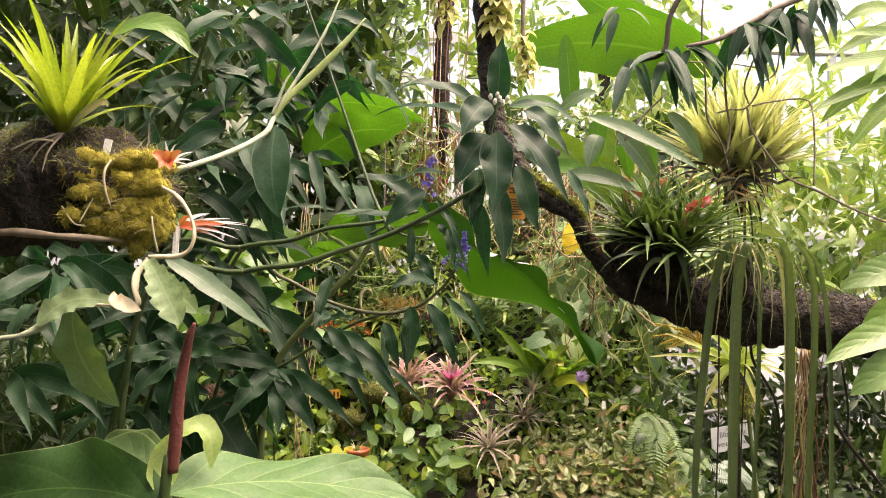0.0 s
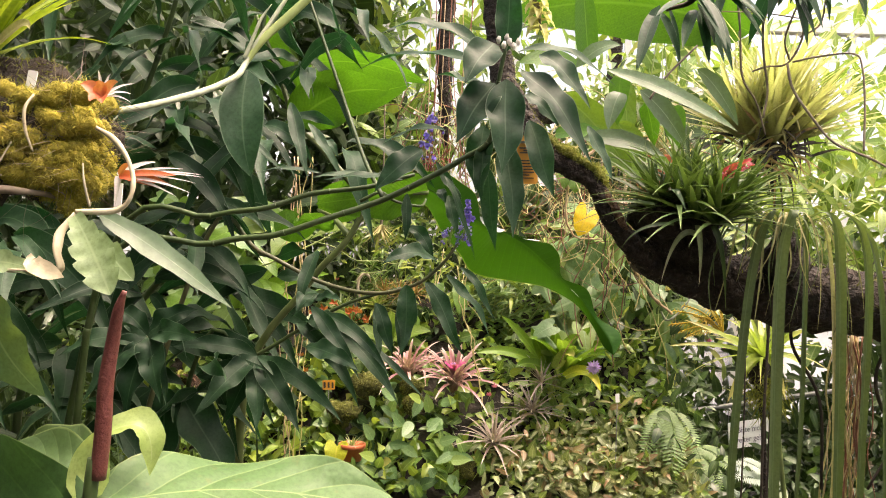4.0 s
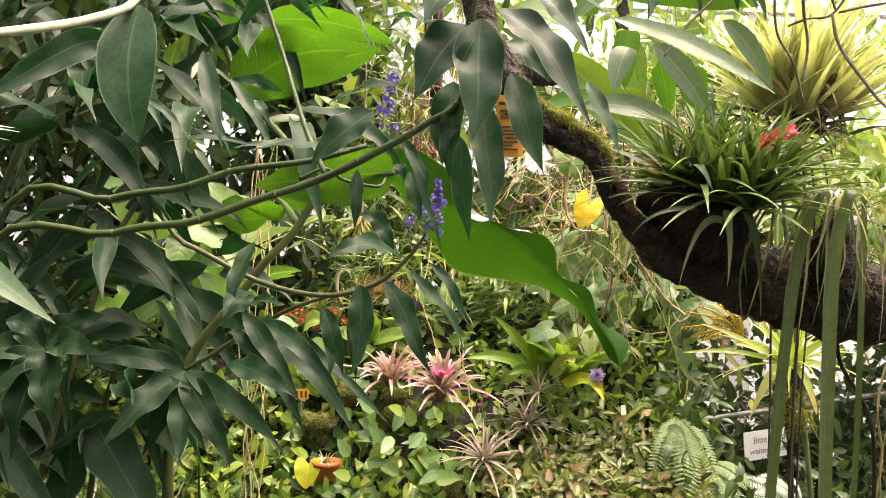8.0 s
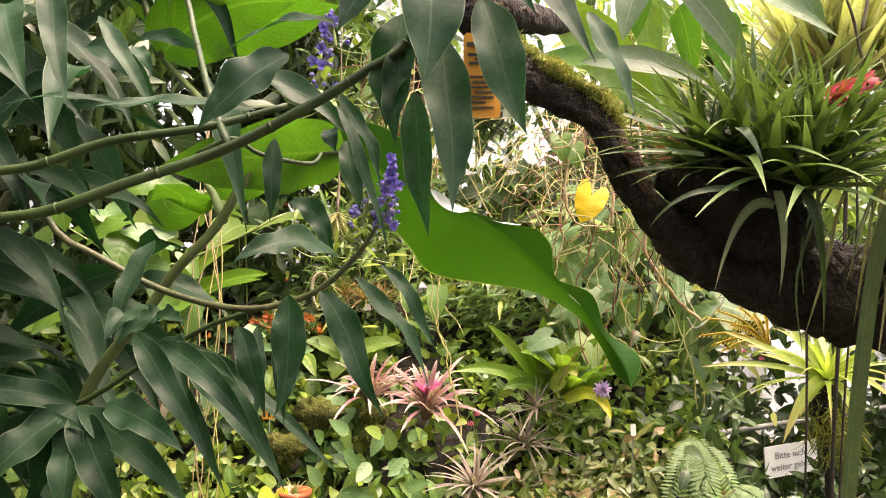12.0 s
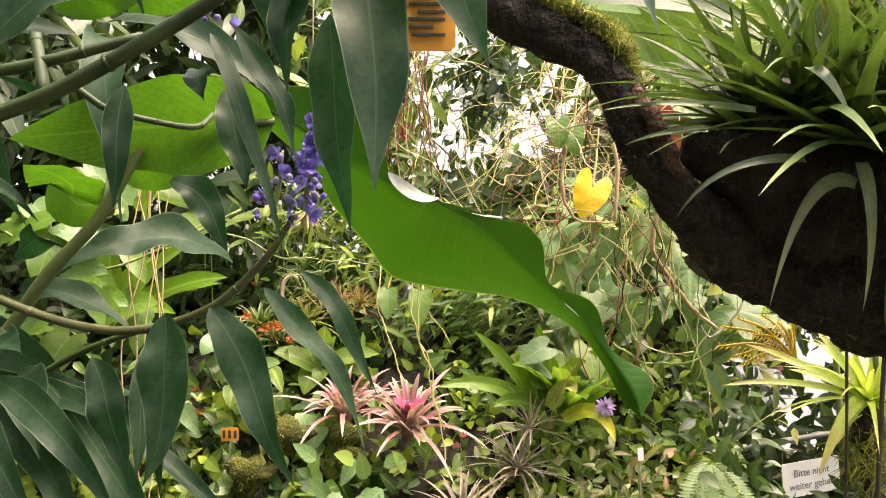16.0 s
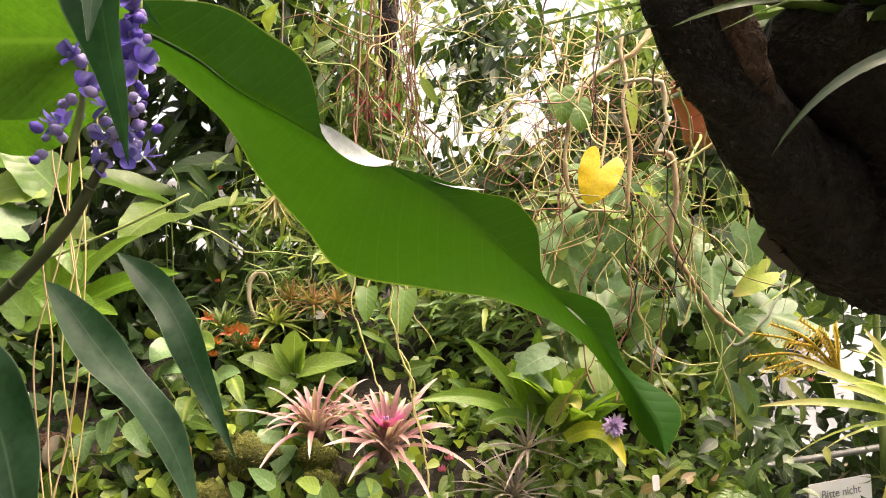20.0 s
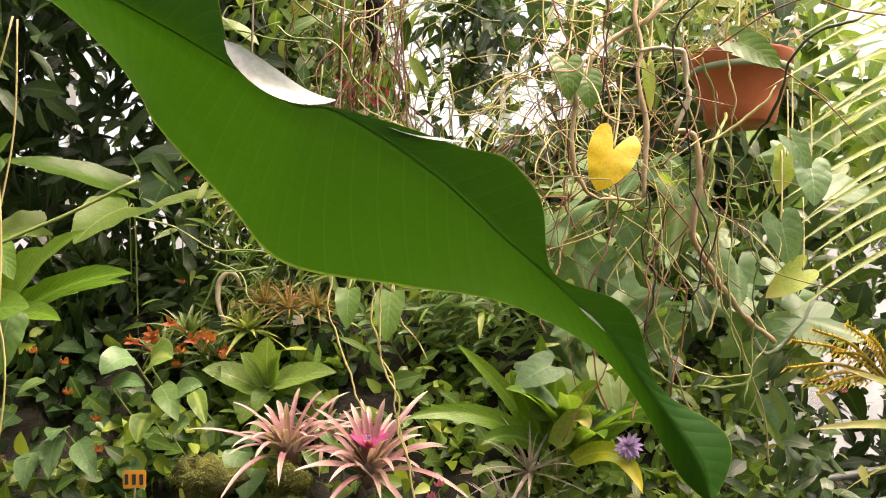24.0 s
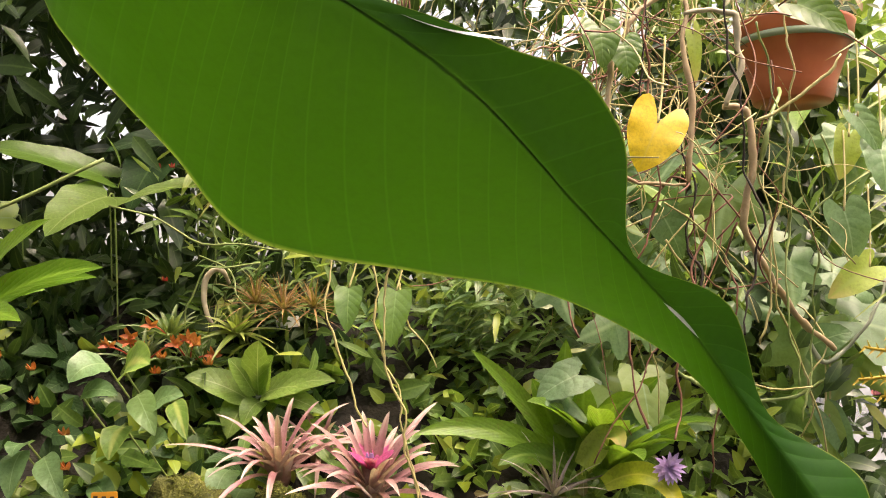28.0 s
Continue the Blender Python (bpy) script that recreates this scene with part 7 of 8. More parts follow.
for k, (b, t) in enumerate((((0.118, 3.62, 1.30), (0.245, 3.55, 1.487)), ((0.144, 3.62, 1.30), (0.284, 3.55, 1.438)), ((0.104, 3.62, 1.32), (0.168, 3.55, 1.511)), ((0.171, 3.62, 1.29), (0.298, 3.55, 1.387)), ((0.156, 3.62, 1.34), (0.231, 3.55, 1.538)), ((0.302, 3.62, 1.30), (0.372, 3.55, 1.44)), ((0.065, 3.62, 1.30), (-0.035, 3.55, 1.429)),
                            ((-0.339, 3.62, 1.38), (-0.258, 3.55, 1.539)), ((-0.312, 3.62, 1.38), (-0.179, 3.55, 1.502)), ((-0.368, 3.62, 1.42), (-0.298, 3.55, 1.589)), ((-0.272, 3.62, 1.38), (-0.139, 3.55, 1.452)))):
    leafy_stem(b, t, 0.085 if k < 7 else 0.06, 22, M_FERNLEAF if k % 2 else M_HEARTDK, "green shoot with narrow pointed leaves", 300 + k)

hook_root = thing("aerial_root", (-0.348, 3.5, 1.40), "thick pale root bent over like a hook", "root")
part("root", tube([(-0.322, 3.52, 1.490), (-0.330, 3.50, 1.514), (-0.348, 3.50, 1.518), (-0.366, 3.50, 1.498), (-0.369, 3.50, 1.460), (-0.360, 3.50, 1.423), (-0.348, 3.51, 1.398)], (0.004, 0.0055, 0.006, 0.0062, 0.006, 0.005, 0.003), 10, 6, 0.2), M_ROOT, hook_root)
cut_log = thing("cut_log", (-0.88, 3.3, 1.03), "short brown cut log lying on the bank", "log")
part("bark", tube([(-1.06, 3.36, 1.065), (-0.90, 3.31, 1.080), (-0.745, 3.27, 1.092)], (0.046, 0.044, 0.042), 18, 10, 0.25), M_REDBARK, cut_log)
part("cut_face", tube([(-0.746, 3.2703, 1.092), (-0.743, 3.2695, 1.0923), (-0.740, 3.2685, 1.0926)], (0.041, 0.040, 0.038), 18, 2), M_FLAKE, cut_log, "pale sawn end")
silver_bromeliad((-0.351, 3.460, 1.318), 0.1, 18, 66, M_RBROM, "dark bromeliad with red tips", 0.12)
silver_bromeliad((-0.200, 3.500, 1.438), 0.13, 40, 67, M_RUST, "rusty brown dried bromeliad", 0.05)
silver_bromeliad((-0.264, 3.520, 1.449), 0.11, 34, 71, M_RUST, "rusty brown dried bromeliad", 0.06)
silver_bromeliad((-0.136, 3.500, 1.443), 0.10, 34, 72, M_RUST, "rusty brown dried bromeliad", 0.06)
silver_bromeliad((-0.290, 3.480, 1.387), 0.10, 24, 68, M_TUFT, "yellow-green tufted small plant", 0.2)


def flower_dots(points, mat, size, label, seed=0):
    r = np.random.default_rng(seed)
    for p in points:
        th = thing("flower", p, label, "flower", "small bright flowers on the bank")
        for i in range(5):
            a = i * 1.2566 + r.random()
            d = unit((0.55 * math.cos(a), -0.45, 0.75 + 0.5 * math.sin(a)))
            part("petal", blade(p, vec(p) + d * size * 0.5, vec(p) + d * size, size * 0.42, (math.cos(a), -1, 0.2), "lance", 0.6, 0, 5, 2), mat, th)


flower_dots(((-0.455, 3.400, 1.358), (-0.412, 3.400, 1.341), (-0.345, 3.400, 1.367), (-0.319, 3.400, 1.331), (-0.472, 3.400, 1.327), (-0.423, 3.400, 1.310), (-0.743, 3.400, 1.331), (-0.670, 3.400, 1.309), (-0.635, 3.350, 1.251), (-0.548, 3.300, 1.205), (-0.518, 3.250, 1.155)), M_ORANGE, 0.02, "small orange flower among green leaves", 1)
flower_dots(((0.168, 3.150, 1.135), (0.152, 3.200, 1.098), (1.058, 3.600, 1.290), (1.154, 3.700, 1.257)), M_MAGENTA, 0.018, "small magenta flower among green leaves", 2)


def lilac_flower():
    c = (0.516, 3.160, 1.219)
    th = thing("flower", c, "pale lilac many-petalled flower head", "flower")
    for i in range(26):
        a = i * 2.4
        d = unit((math.cos(a) * (0.4 + i / 26), -0.9 + i / 40, math.sin(a) * (0.4 + i / 26)))
        part("petal", blade(c, vec(c) + d * 0.016, vec(c) + d * 0.03, 0.009, (0.2, -0.7, 0.6), "lance", 0.3, 0, 5, 2), M_LILAC, th)


lilac_flower()


def green_bromeliad():
    c = (0.395, 3.300, 1.185)
    th = thing("bromeliad", (c[0], c[1], c[2] - 0.05), "large bright green broad-leaved vase bromeliad", "bromeliad")
    for b, m, t, w, mt in (
        ((0.374, 3.320, 1.191), (0.362, 3.340, 1.300), (0.367, 3.330, 1.409), 46, M_GBROM), ((0.392, 3.280, 1.200), (0.390, 3.270, 1.278), (0.393, 3.260, 1.336), 54, M_GBROM), ((0.411, 3.300, 1.196), (0.454, 3.300, 1.286), (0.524, 3.260, 1.354), 48, M_GBROM), ((0.409, 3.280, 1.201), (0.437, 3.260, 1.314), (0.478, 3.220, 1.321), 44, M_GBROM),
        ((0.422, 3.300, 1.186), (0.509, 3.300, 1.266), (0.598, 3.260, 1.318), 40, M_GBROM), ((0.363, 3.320, 1.191), (0.299, 3.340, 1.298), (0.193, 3.300, 1.385), 34, M_GBROM), ((0.354, 3.280, 1.188), (0.242, 3.260, 1.281), (0.100, 3.200, 1.249), 40, M_GBROM), ((0.386, 3.220, 1.202), (0.439, 3.200, 1.296), (0.439, 3.150, 1.244), 40, M_LBROM),
        ((0.380, 3.270, 1.191), (0.330, 3.270, 1.276), (0.299, 3.240, 1.345), 44, M_GBROM), ((0.421, 3.200, 1.177), (0.509, 3.180, 1.240), (0.536, 3.120, 1.141), 36, M_YGLEAF), ((0.418, 3.260, 1.173), (0.503, 3.260, 1.240), (0.568, 3.220, 1.276), 38, M_GBROM), ((0.373, 3.250, 1.184), (0.297, 3.250, 1.236), (0.243, 3.200, 1.202), 38, M_GBROM), ((0.395, 3.250, 1.196), (0.413, 3.240, 1.273), (0.439, 3.200, 1.312), 46, M_GBROM)):
        part("leaf", blade(b, m, t, w / 1414 * 1.6, (0.0, -0.85, 0.5), "strap", 0.35, 0.05, 12, 6), mt, th)
    rosette(th, (0.432, 3.270, 1.190), 18, 0.205, 0.052, M_GBROM, (0.05, -0.15, 1), 84, 34, 0.2, 70, "strap", n=10, m=6, fold=0.4, wave=0.06, arch=0.10, jitter=0.22)


green_bromeliad()


def hanging_pot():
    c = (0.760, 3.300, 1.846)
    top = (0.758, 3.300, 1.987)[2]
    h = top - c[2]
    r = 0.1026
    th = thing("hanging_pot", c, "terracotta-coloured plastic hanging pot with a green band", "plant pot")
    rb = r * 0.66
    part("pot", lathe([(0.001, 0), (rb * 0.96, 0.0), (rb, 0.004), (rb * 1.04, h * 0.10), (rb * 1.055, h * 0.11), (rb * 1.055, h * 0.16), (rb * 1.07, h * 0.17), (rb * 1.07, h * 0.22), (r * 0.90, h * 0.70), (r * 0.955, h * 0.72), (r * 0.985, h * 0.97), (r, h), (r * 0.93, h), (r * 0.88, h * 0.7), (0.001, h * 0.78)], c, 40), M_TERRA, th)
    part("band", lathe([(r * 0.955, h * 0.71), (r * 0.972, h * 0.715), (r * 0.978, h * 0.80), (r * 0.96, h * 0.805)], c, 40), M_GREENBAND, th, "green plastic band")
    for a in (0.5, 2.6, 4.7):
        p = vec(c) + (r * 0.9 * math.cos(a), r * 0.9 * math.sin(a), h)
        part("hanger", tube([p, (p + vec(c) + (0, 0, 0)) / 2 + (0, 0, h * 0.5 + 0.25), (c[0], c[1], c[2] + h + 0.55)], 0.0022, 6), M_GREENVINE, th)
    part("hanger_wire", tube([(c[0], c[1], c[2] + h + 0.55), (c[0], c[1], 3.5), (c[0] * 0.9, c[1], 4.6)], 0.0022, 6), M_STEEL, th)
    rr = np.random.default_rng(3)
    pts = vec(c) + np.stack([rr.normal(size=260) * r * 0.5, rr.normal(size=260) * r * 0.4, h + np.abs(rr.normal(size=260)) * 0.06], 1)
    geo = scatter(pts, rand_dirs(rr, 260, (0, 0, 0.8)), rand_dirs(rr, 260, (0, -0.8, 0.3)), rr.uniform(0.02, 0.045, 260), 0.25, "lance", 0.2, 0.3)
    part("small_foliage", geo, M_BRONZE, th, "wispy purplish foliage")["kind"] = "stuff"


hanging_pot()


def small_pot(c, r, h, label):
    th = thing("flower_pot", c, label, "plant pot")
    part("pot", lathe([(0.001, 0), (r * 0.72, 0), (r * 0.9, h * 0.75), (r, h * 0.76), (r, h), (r * 0.9, h), (r * 0.85, h * 0.7), (0.001, h * 0.7)], c, 28), M_TERRA, th)
    rosette(th, vec(c) + (0, 0, h * 0.8), 18, 0.07, 0.009, M_BRONZE, (0, 0, 1), 70, 10, 0.3, 4, "taper", n=5, m=2)


small_pot((-0.312, 3.030, 0.891), 0.046, 0.056, "small terracotta pot with a withered plant")


def heart_leaf(name, notch, tip, width, mat, label, face=(0, -0.95, 0.2), lobe=0.3, up=0.14):
    b, t = vec(notch), vec(tip)
    m = (b + t) / 2 + (0, -0.01, 0.004)
    th = thing(name, tip, label, "leaf")
    part("blade", blade(b, m, t, width, face, "heart", 0.15, 0.05, 14, 8, lobe=lobe), mat, th)
    part("leaf_stalk", tube([b, b + (0.01, 0.02, up * 0.36), b + (0.02, 0.05, up)], (0.002, 0.0016, 0.0016), 6), M_YELVINE, th)


heart_leaf("heart_leaf", (0.448, 2.980, 1.742), (0.420, 2.970, 1.670), 0.0829, M_YELLOW, "bright yellow heart-shaped leaf on the vines", (0.05, -0.98, 0.1), 0.5)
for nt, tp, w, mt in (((0.374, 3.050, 1.900), (0.379, 3.040, 1.834), 62, M_GLOSSY), ((0.409, 3.050, 1.878), (0.417, 3.040, 1.819), 56, M_GLOSSY), ((0.686, 3.100, 1.959), (0.758, 3.080, 1.907), 62, M_GLOSSY), ((0.827, 3.120, 1.738), (0.826, 3.100, 1.665), 66, M_HEART), ((0.792, 3.120, 1.787), (0.827, 3.120, 1.728), 40, M_HEART),
                      ((0.786, 3.150, 1.640), (0.802, 3.150, 1.558), 70, M_HEART), ((0.827, 3.150, 1.551), (0.753, 3.130, 1.499), 54, M_LBROM), ((0.815, 3.200, 1.770), (0.800, 3.200, 1.696), 46, M_LBROM), ((0.527, 3.100, 1.908), (0.533, 3.100, 1.828), 24, M_LBROM),
                      ((0.824, 3.300, 1.284), (0.854, 3.300, 1.191), 46, M_HEART), ((0.832, 3.300, 1.287), (0.871, 3.300, 1.206), 46, M_HEART)):
    heart_leaf("heart_leaf", nt, tp, w / 1414 * (nt[1] - 1.705), mt, "green heart-shaped leaf of a climber")

for nt, tp, w in (((-0.052, 3.420, 1.489), (-0.047, 3.380, 1.404), 0.056), ((0.042, 3.420, 1.486), (0.038, 3.380, 1.378), 0.066)):
    heart_leaf("hanging_leaf", nt, tp, w, M_GLOSSY, "pointed green leaf hanging over the bromeliads", lobe=0.05)
heart_leaf("heart_leaf", (-0.359, 3.000, 0.941), (-0.361, 2.980, 0.873), 0.0777, M_YGLEAF, "yellow-green round leaf beside the small pot", up=-0.08)
# grey-green lobed leaves behind the vines
vine_leaves = thing("climbing_vine", (0.596, 3.400, 1.357), "climber with many broad grey-green leaves", "climbing plant")


def lobed_leaf(base, along, face, size, curl):
    """A five-lobed climber leaf: rim in lobes about the stalk end, domed, with a dipping tip."""
    y = unit(along)
    x = unit(np.cross(y, face))
    z = np.cross(x, y)
    ang = np.radians(np.linspace(-158, 158, 33))
    deg = np.degrees(ang)
    peak = lambda at, wide: np.maximum(0.0, 1 - np.abs(np.abs(deg) - at) / wide) ** 1.3
    reach = 0.42 + 0.66 * peak(0, 38) + 0.46 * peak(64, 32) + 0.26 * peak(124, 30)
    verts, uvs = [vec(base)], [(0.5, 0.1)]
    for k, f in enumerate((0.38, 0.72, 1.0)):
        for a, q in zip(ang, reach):
            r = size * q * f
            lift = size * (0.05 * f * math.cos(3 * a) - curl * f * f * (0.3 + 0.7 * max(0.0, math.cos(a))))
            verts.append(vec(base) + x * (r * math.sin(a)) + y * (r * math.cos(a)) + z * lift)
            uvs.append((0.5 + 0.45 * f * math.sin(a) * q, 0.1 + 0.9 * max(0.0, f * q * math.cos(a))))
    m = len(ang)
    faces = [(0, 1 + i, 2 + i) for i in range(m - 1)]
    for k in range(2):
        o = 1 + k * m
        faces += [(o + i, o + m + i, o + m + i + 1, o + i + 1) for i in range(m - 1)]
    return np.array(verts), faces, np.array(uvs)


r5 = np.random.default_rng(5)
leaf_lo, leaf_hi = (0.345, 3.500, 1.239), (0.945, 3.500, 1.819)
for i in range(74):
    p = np.array((r5.uniform(leaf_lo[0], leaf_hi[0]), r5.uniform(3.25, 3.75), r5.uniform(leaf_lo[2], leaf_hi[2])))
    L = r5.uniform(0.065, 0.125)
    d = unit((r5.normal() * 0.8, -0.15, -0.5 + r5.normal() * 0.4))
    leaf_mat = M_HEARTDK if i % 3 else M_HEART
    if i % 4:
        part("leaf", lobed_leaf(p, d + (0, -0.25, 0), unit((r5.normal() * 0.45, -0.72, 0.7 + r5.normal() * 0.25)), L * 1.05, r5.uniform(0.02, 0.22)), leaf_mat, vine_leaves)
    else:
        part("leaf", blade(p, p + d * L * 0.5 + (0, -0.01, 0.01), p + d * L, L * r5.uniform(0.7, 0.95), unit((r5.normal() * 0.3, -0.8, 0.5)), "heart", 0.12, 0.1, 8, 4, lobe=0.25), leaf_mat, vine_leaves)
    if i % 2:
        part("leaf_stalk", tube([p, p + (0.01, 0.03, 0.03), p + (0.02 * r5.normal(), 0.08, 0.09)], 0.0016, 5, 4), M_GREENVINE, vine_leaves)


def vine(pts, radii, mat, label, sides=8):
    path = smooth_path(pts, 8)
    seat = path[0] * 7.3
    sway = np.array([[noise.noise(Vector(p * 17 + seat)), 0.5 * noise.noise(Vector(p * 17 + seat + 9)), noise.noise(Vector(p * 17 - seat))] for p in path])
    fine = np.array([[noise.noise(Vector(p * 60 + seat)), 0.0, noise.noise(Vector(p * 60 - seat))] for p in path])
    thick = np.array(radii) * 0.68 if hasattr(radii, "__len__") else radii * 0.8
    single("vine", tube(path + sway * 0.012 + fine * 0.003, thick, sides, 1, 0.5, raw=True), mat, label, "vine", "woody vines and hanging roots")


vine([(0.573, 3.120, 2.085), (0.538, 3.100, 2.005), (0.482, 3.100, 1.972), (0.430, 3.080, 1.932), (0.399, 3.070, 1.873), (0.388, 3.060, 1.794), (0.391, 3.060, 1.731), (0.423, 3.070, 1.680), (0.473, 3.080, 1.670), (0.512, 3.080, 1.666)], (0.008, 0.008, 0.0075, 0.0075, 0.007, 0.0065, 0.006, 0.005, 0.004, 0.003), M_VINE, "thick pale tan vine bent in a loop")
vine([(0.517, 3.080, 1.936), (0.560, 3.080, 1.940), (0.586, 3.080, 1.923), (0.590, 3.080, 1.864), (0.579, 3.080, 1.791)], (0.006, 0.0085, 0.008, 0.007, 0.005), M_ROOT, "pale peeling woody vine stem")
vine([(0.505, 3.100, 2.047), (0.513, 3.080, 1.892), (0.519, 3.080, 1.785), (0.521, 3.080, 1.669)], (0.006, 0.006, 0.008, 0.004), M_VINE, "pale split woody vine stem")
vine([(0.577, 3.100, 1.790), (0.616, 3.100, 1.776), (0.622, 3.100, 1.692), (0.622, 3.120, 1.605), (0.663, 3.150, 1.542), (0.736, 3.200, 1.464), (0.803, 3.220, 1.418)], (0.006, 0.008, 0.0085, 0.0085, 0.0085, 0.0075, 0.007), M_VINE, "thick brown jointed vine")
vine([(0.772, 3.220, 1.415), (0.783, 3.220, 1.388), (0.826, 3.220, 1.412), (0.857, 3.220, 1.452), (0.900, 3.250, 1.532)], (0.006, 0.007, 0.006, 0.005, 0.004), M_GREENROOT, "grey-green hooked stem of a climber")
vine([(0.444, 3.080, 1.716), (0.450, 3.080, 1.911), (0.452, 3.080, 2.049)], 0.0018, M_DARKTWIG, "thin dark vine hanging straight")
vine([(0.593, 3.120, 2.065), (0.600, 3.120, 1.884), (0.627, 3.120, 1.764), (0.659, 3.140, 1.627), (0.689, 3.150, 1.467), (0.761, 3.180, 1.325), (0.795, 3.200, 1.169)], 0.0022, M_YELVINE, "long thin straw-coloured hanging root")
vine([(0.506, 3.140, 1.583), (0.551, 3.160, 1.503), (0.598, 3.180, 1.381), (0.657, 3.200, 1.256)], 0.0024, M_YELVINE, "long thin straw-coloured hanging root")
vine([(-0.052, 3.22, 1.56), (-0.051, 3.20, 1.448), (-0.031, 3.20, 1.380), (0.000, 3.20, 1.301), (0.019, 3.20, 1.256)], 0.0022, M_YELVINE, "long thin straw-coloured hanging root")
vine([(0.023, 3.16, 1.56), (0.033, 3.15, 1.441), (0.055, 3.15, 1.376), (0.080, 3.15, 1.289), (0.117, 3.15, 1.148), (0.125, 3.14, 1.06)], 0.0023, M_YELVINE, "long thin straw-coloured hanging root")
vine([(0.066, 3.12, 1.56), (0.051, 3.12, 1.443), (0.056, 3.12, 1.379), (0.084, 3.12, 1.304), (0.097, 3.12, 1.230), (0.119, 3.12, 1.156)], 0.0022, M_YELVINE, "long thin straw-coloured hanging root")
vine([(0.041, 3.440, 1.509), (0.064, 3.420, 1.437), (0.134, 3.400, 1.344)], 0.002, M_YELVINE, "long thin straw-coloured hanging root")
vine([(0.700, 3.200, 1.852), (0.650, 3.100, 1.771), (0.627, 3.100, 1.692)], 0.004, M_GREENVINE, "pale green twining climber shoot")
vine([(0.759, 3.100, 1.881), (0.688, 3.100, 1.806), (0.621, 3.100, 1.776)], 0.0035, M_YELVINE, "pale green twining climber shoot")
vine([(0.569, 2.400, 1.784), (0.531, 2.400, 1.754), (0.506, 2.420, 1.715), (0.498, 2.450, 1.685), (0.500, 2.500, 1.670)], 0.0018, M_CANE, "dark bent twig in front of the pot")
vine([(0.563, 3.300, 1.367), (0.630, 3.300, 1.314), (0.739, 3.300, 1.317), (0.826, 3.300, 1.352), (0.912, 3.300, 1.421)], 0.004, M_GREENVINE, "pale green twining climber shoot")


def tangle(name, lo, hi, depth, count, mat, radius, seed, label, hang=0.6):
    """Thin tendrils that hang and wander, joined."""
    r = np.random.default_rng(seed)
    geos = []
    for i in range(count):
        p = np.array((r.uniform(lo[0], hi[0]), r.uniform(*depth), r.uniform(lo[2], hi[2])))
        d = unit((r.normal(), r.normal() * 0.3, -hang + r.normal() * 0.7))
        pts = [p]
        for k in range(r.integers(4, 8)):
            d = unit(d + np.array((r.normal() * 0.55, r.normal() * 0.25, r.normal() * 0.45 - hang * 0.25)))
            pts.append(pts[-1] + d * r.uniform(0.03, 0.09))
        geos.append(tube(pts, r.uniform(0.5, 1.3) * radius, 4, 3))
    single(name, join(*geos), mat, label, "vines", kind="stuff")


tangle("vine_tangle", (0.267, 3.250, 1.603), (0.745, 3.250, 2.138), (3.0, 3.5), 90, M_YELVINE, 0.0012, 1, "tangle of thin straw-coloured tendrils")
tangle("vine_tangle", (0.318, 3.200, 1.602), (0.657, 3.200, 1.968), (3.0, 3.4), 52, M_REDVINE, 0.0013, 2, "tangle of reddish-brown tendrils")
tangle("vine_tangle", (-0.335, 3.850, 1.865), (0.449, 3.850, 2.431), (3.4, 4.3), 85, M_GREENVINE, 0.0018, 3, "green hanging tendrils of a climber")
tangle("vine_tangle", (-0.141, 3.800, 1.860), (0.444, 3.800, 2.410), (3.4, 4.2), 60, M_YELVINE, 0.0016, 4, "tangle of thin straw-coloured tendrils")
tangle("vine_tangle", (-0.188, 3.700, 2.073), (0.063, 3.700, 2.365), (3.6, 3.8), 30, M_REDVINE, 0.0022, 5, "thin reddish aerial roots hanging down", 1.5)
tangle("vine_tangle", (-0.400, 3.620, 1.414), (-0.103, 3.620, 1.613), (3.5, 3.75), 16, M_GREENVINE, 0.0018, 6, "pale green stick-like stems", 0.1)

r8 = np.random.default_rng(88)
for x, y, z0, z1, mt in ((0.46, 3.06, 1.30, 2.05, M_REDVINE), (0.505, 3.10, 1.36, 1.74, M_DARKTWIG), (0.548, 3.08, 1.28, 1.66, M_REDVINE), (0.60, 3.12, 1.22, 1.62, M_REDVINE), (0.645, 3.10, 1.36, 1.93, M_GREENVINE), (0.69, 3.12, 1.42, 2.02, M_YELVINE), (0.735, 3.14, 1.30, 1.76, M_GREENVINE), (0.41, 3.12, 1.52, 2.10, M_YELVINE), (0.57, 3.05, 1.44, 2.02, M_DARKTWIG), (0.36, 3.14, 1.62, 2.15, M_REDVINE)):
    steps = 7
    pts = [(x + 0.012 * r8.normal() + 0.05 * (k / steps) * math.sin(x * 90), y + 0.01 * r8.normal(), z1 + (z0 - z1) * k / steps) for k in range(steps + 1)]
    vine(pts, 0.0022, mt, "thin straight stem hanging among the vines", 6)

# red hanging flower spray
red = thing("flower_spray", (-0.085, 3.850, 2.039), "red spidery flower spray on hanging roots", "flower")
r6 = np.random.default_rng(6)
for i in range(22):
    p = vec((-0.085, 3.850, 2.031)) + r6.normal(size=3) * (0.034, 0.01, 0.022)
    d = unit((r6.normal(), -0.3, r6.normal() * 0.7))
    part("petal", blade(p, p + d * 0.02 + (0, 0, 0.006), p + d * 0.045, 0.008, (0, -0.9, 0.3), "lance", 0.4, 0, 5, 2), M_RED, red)


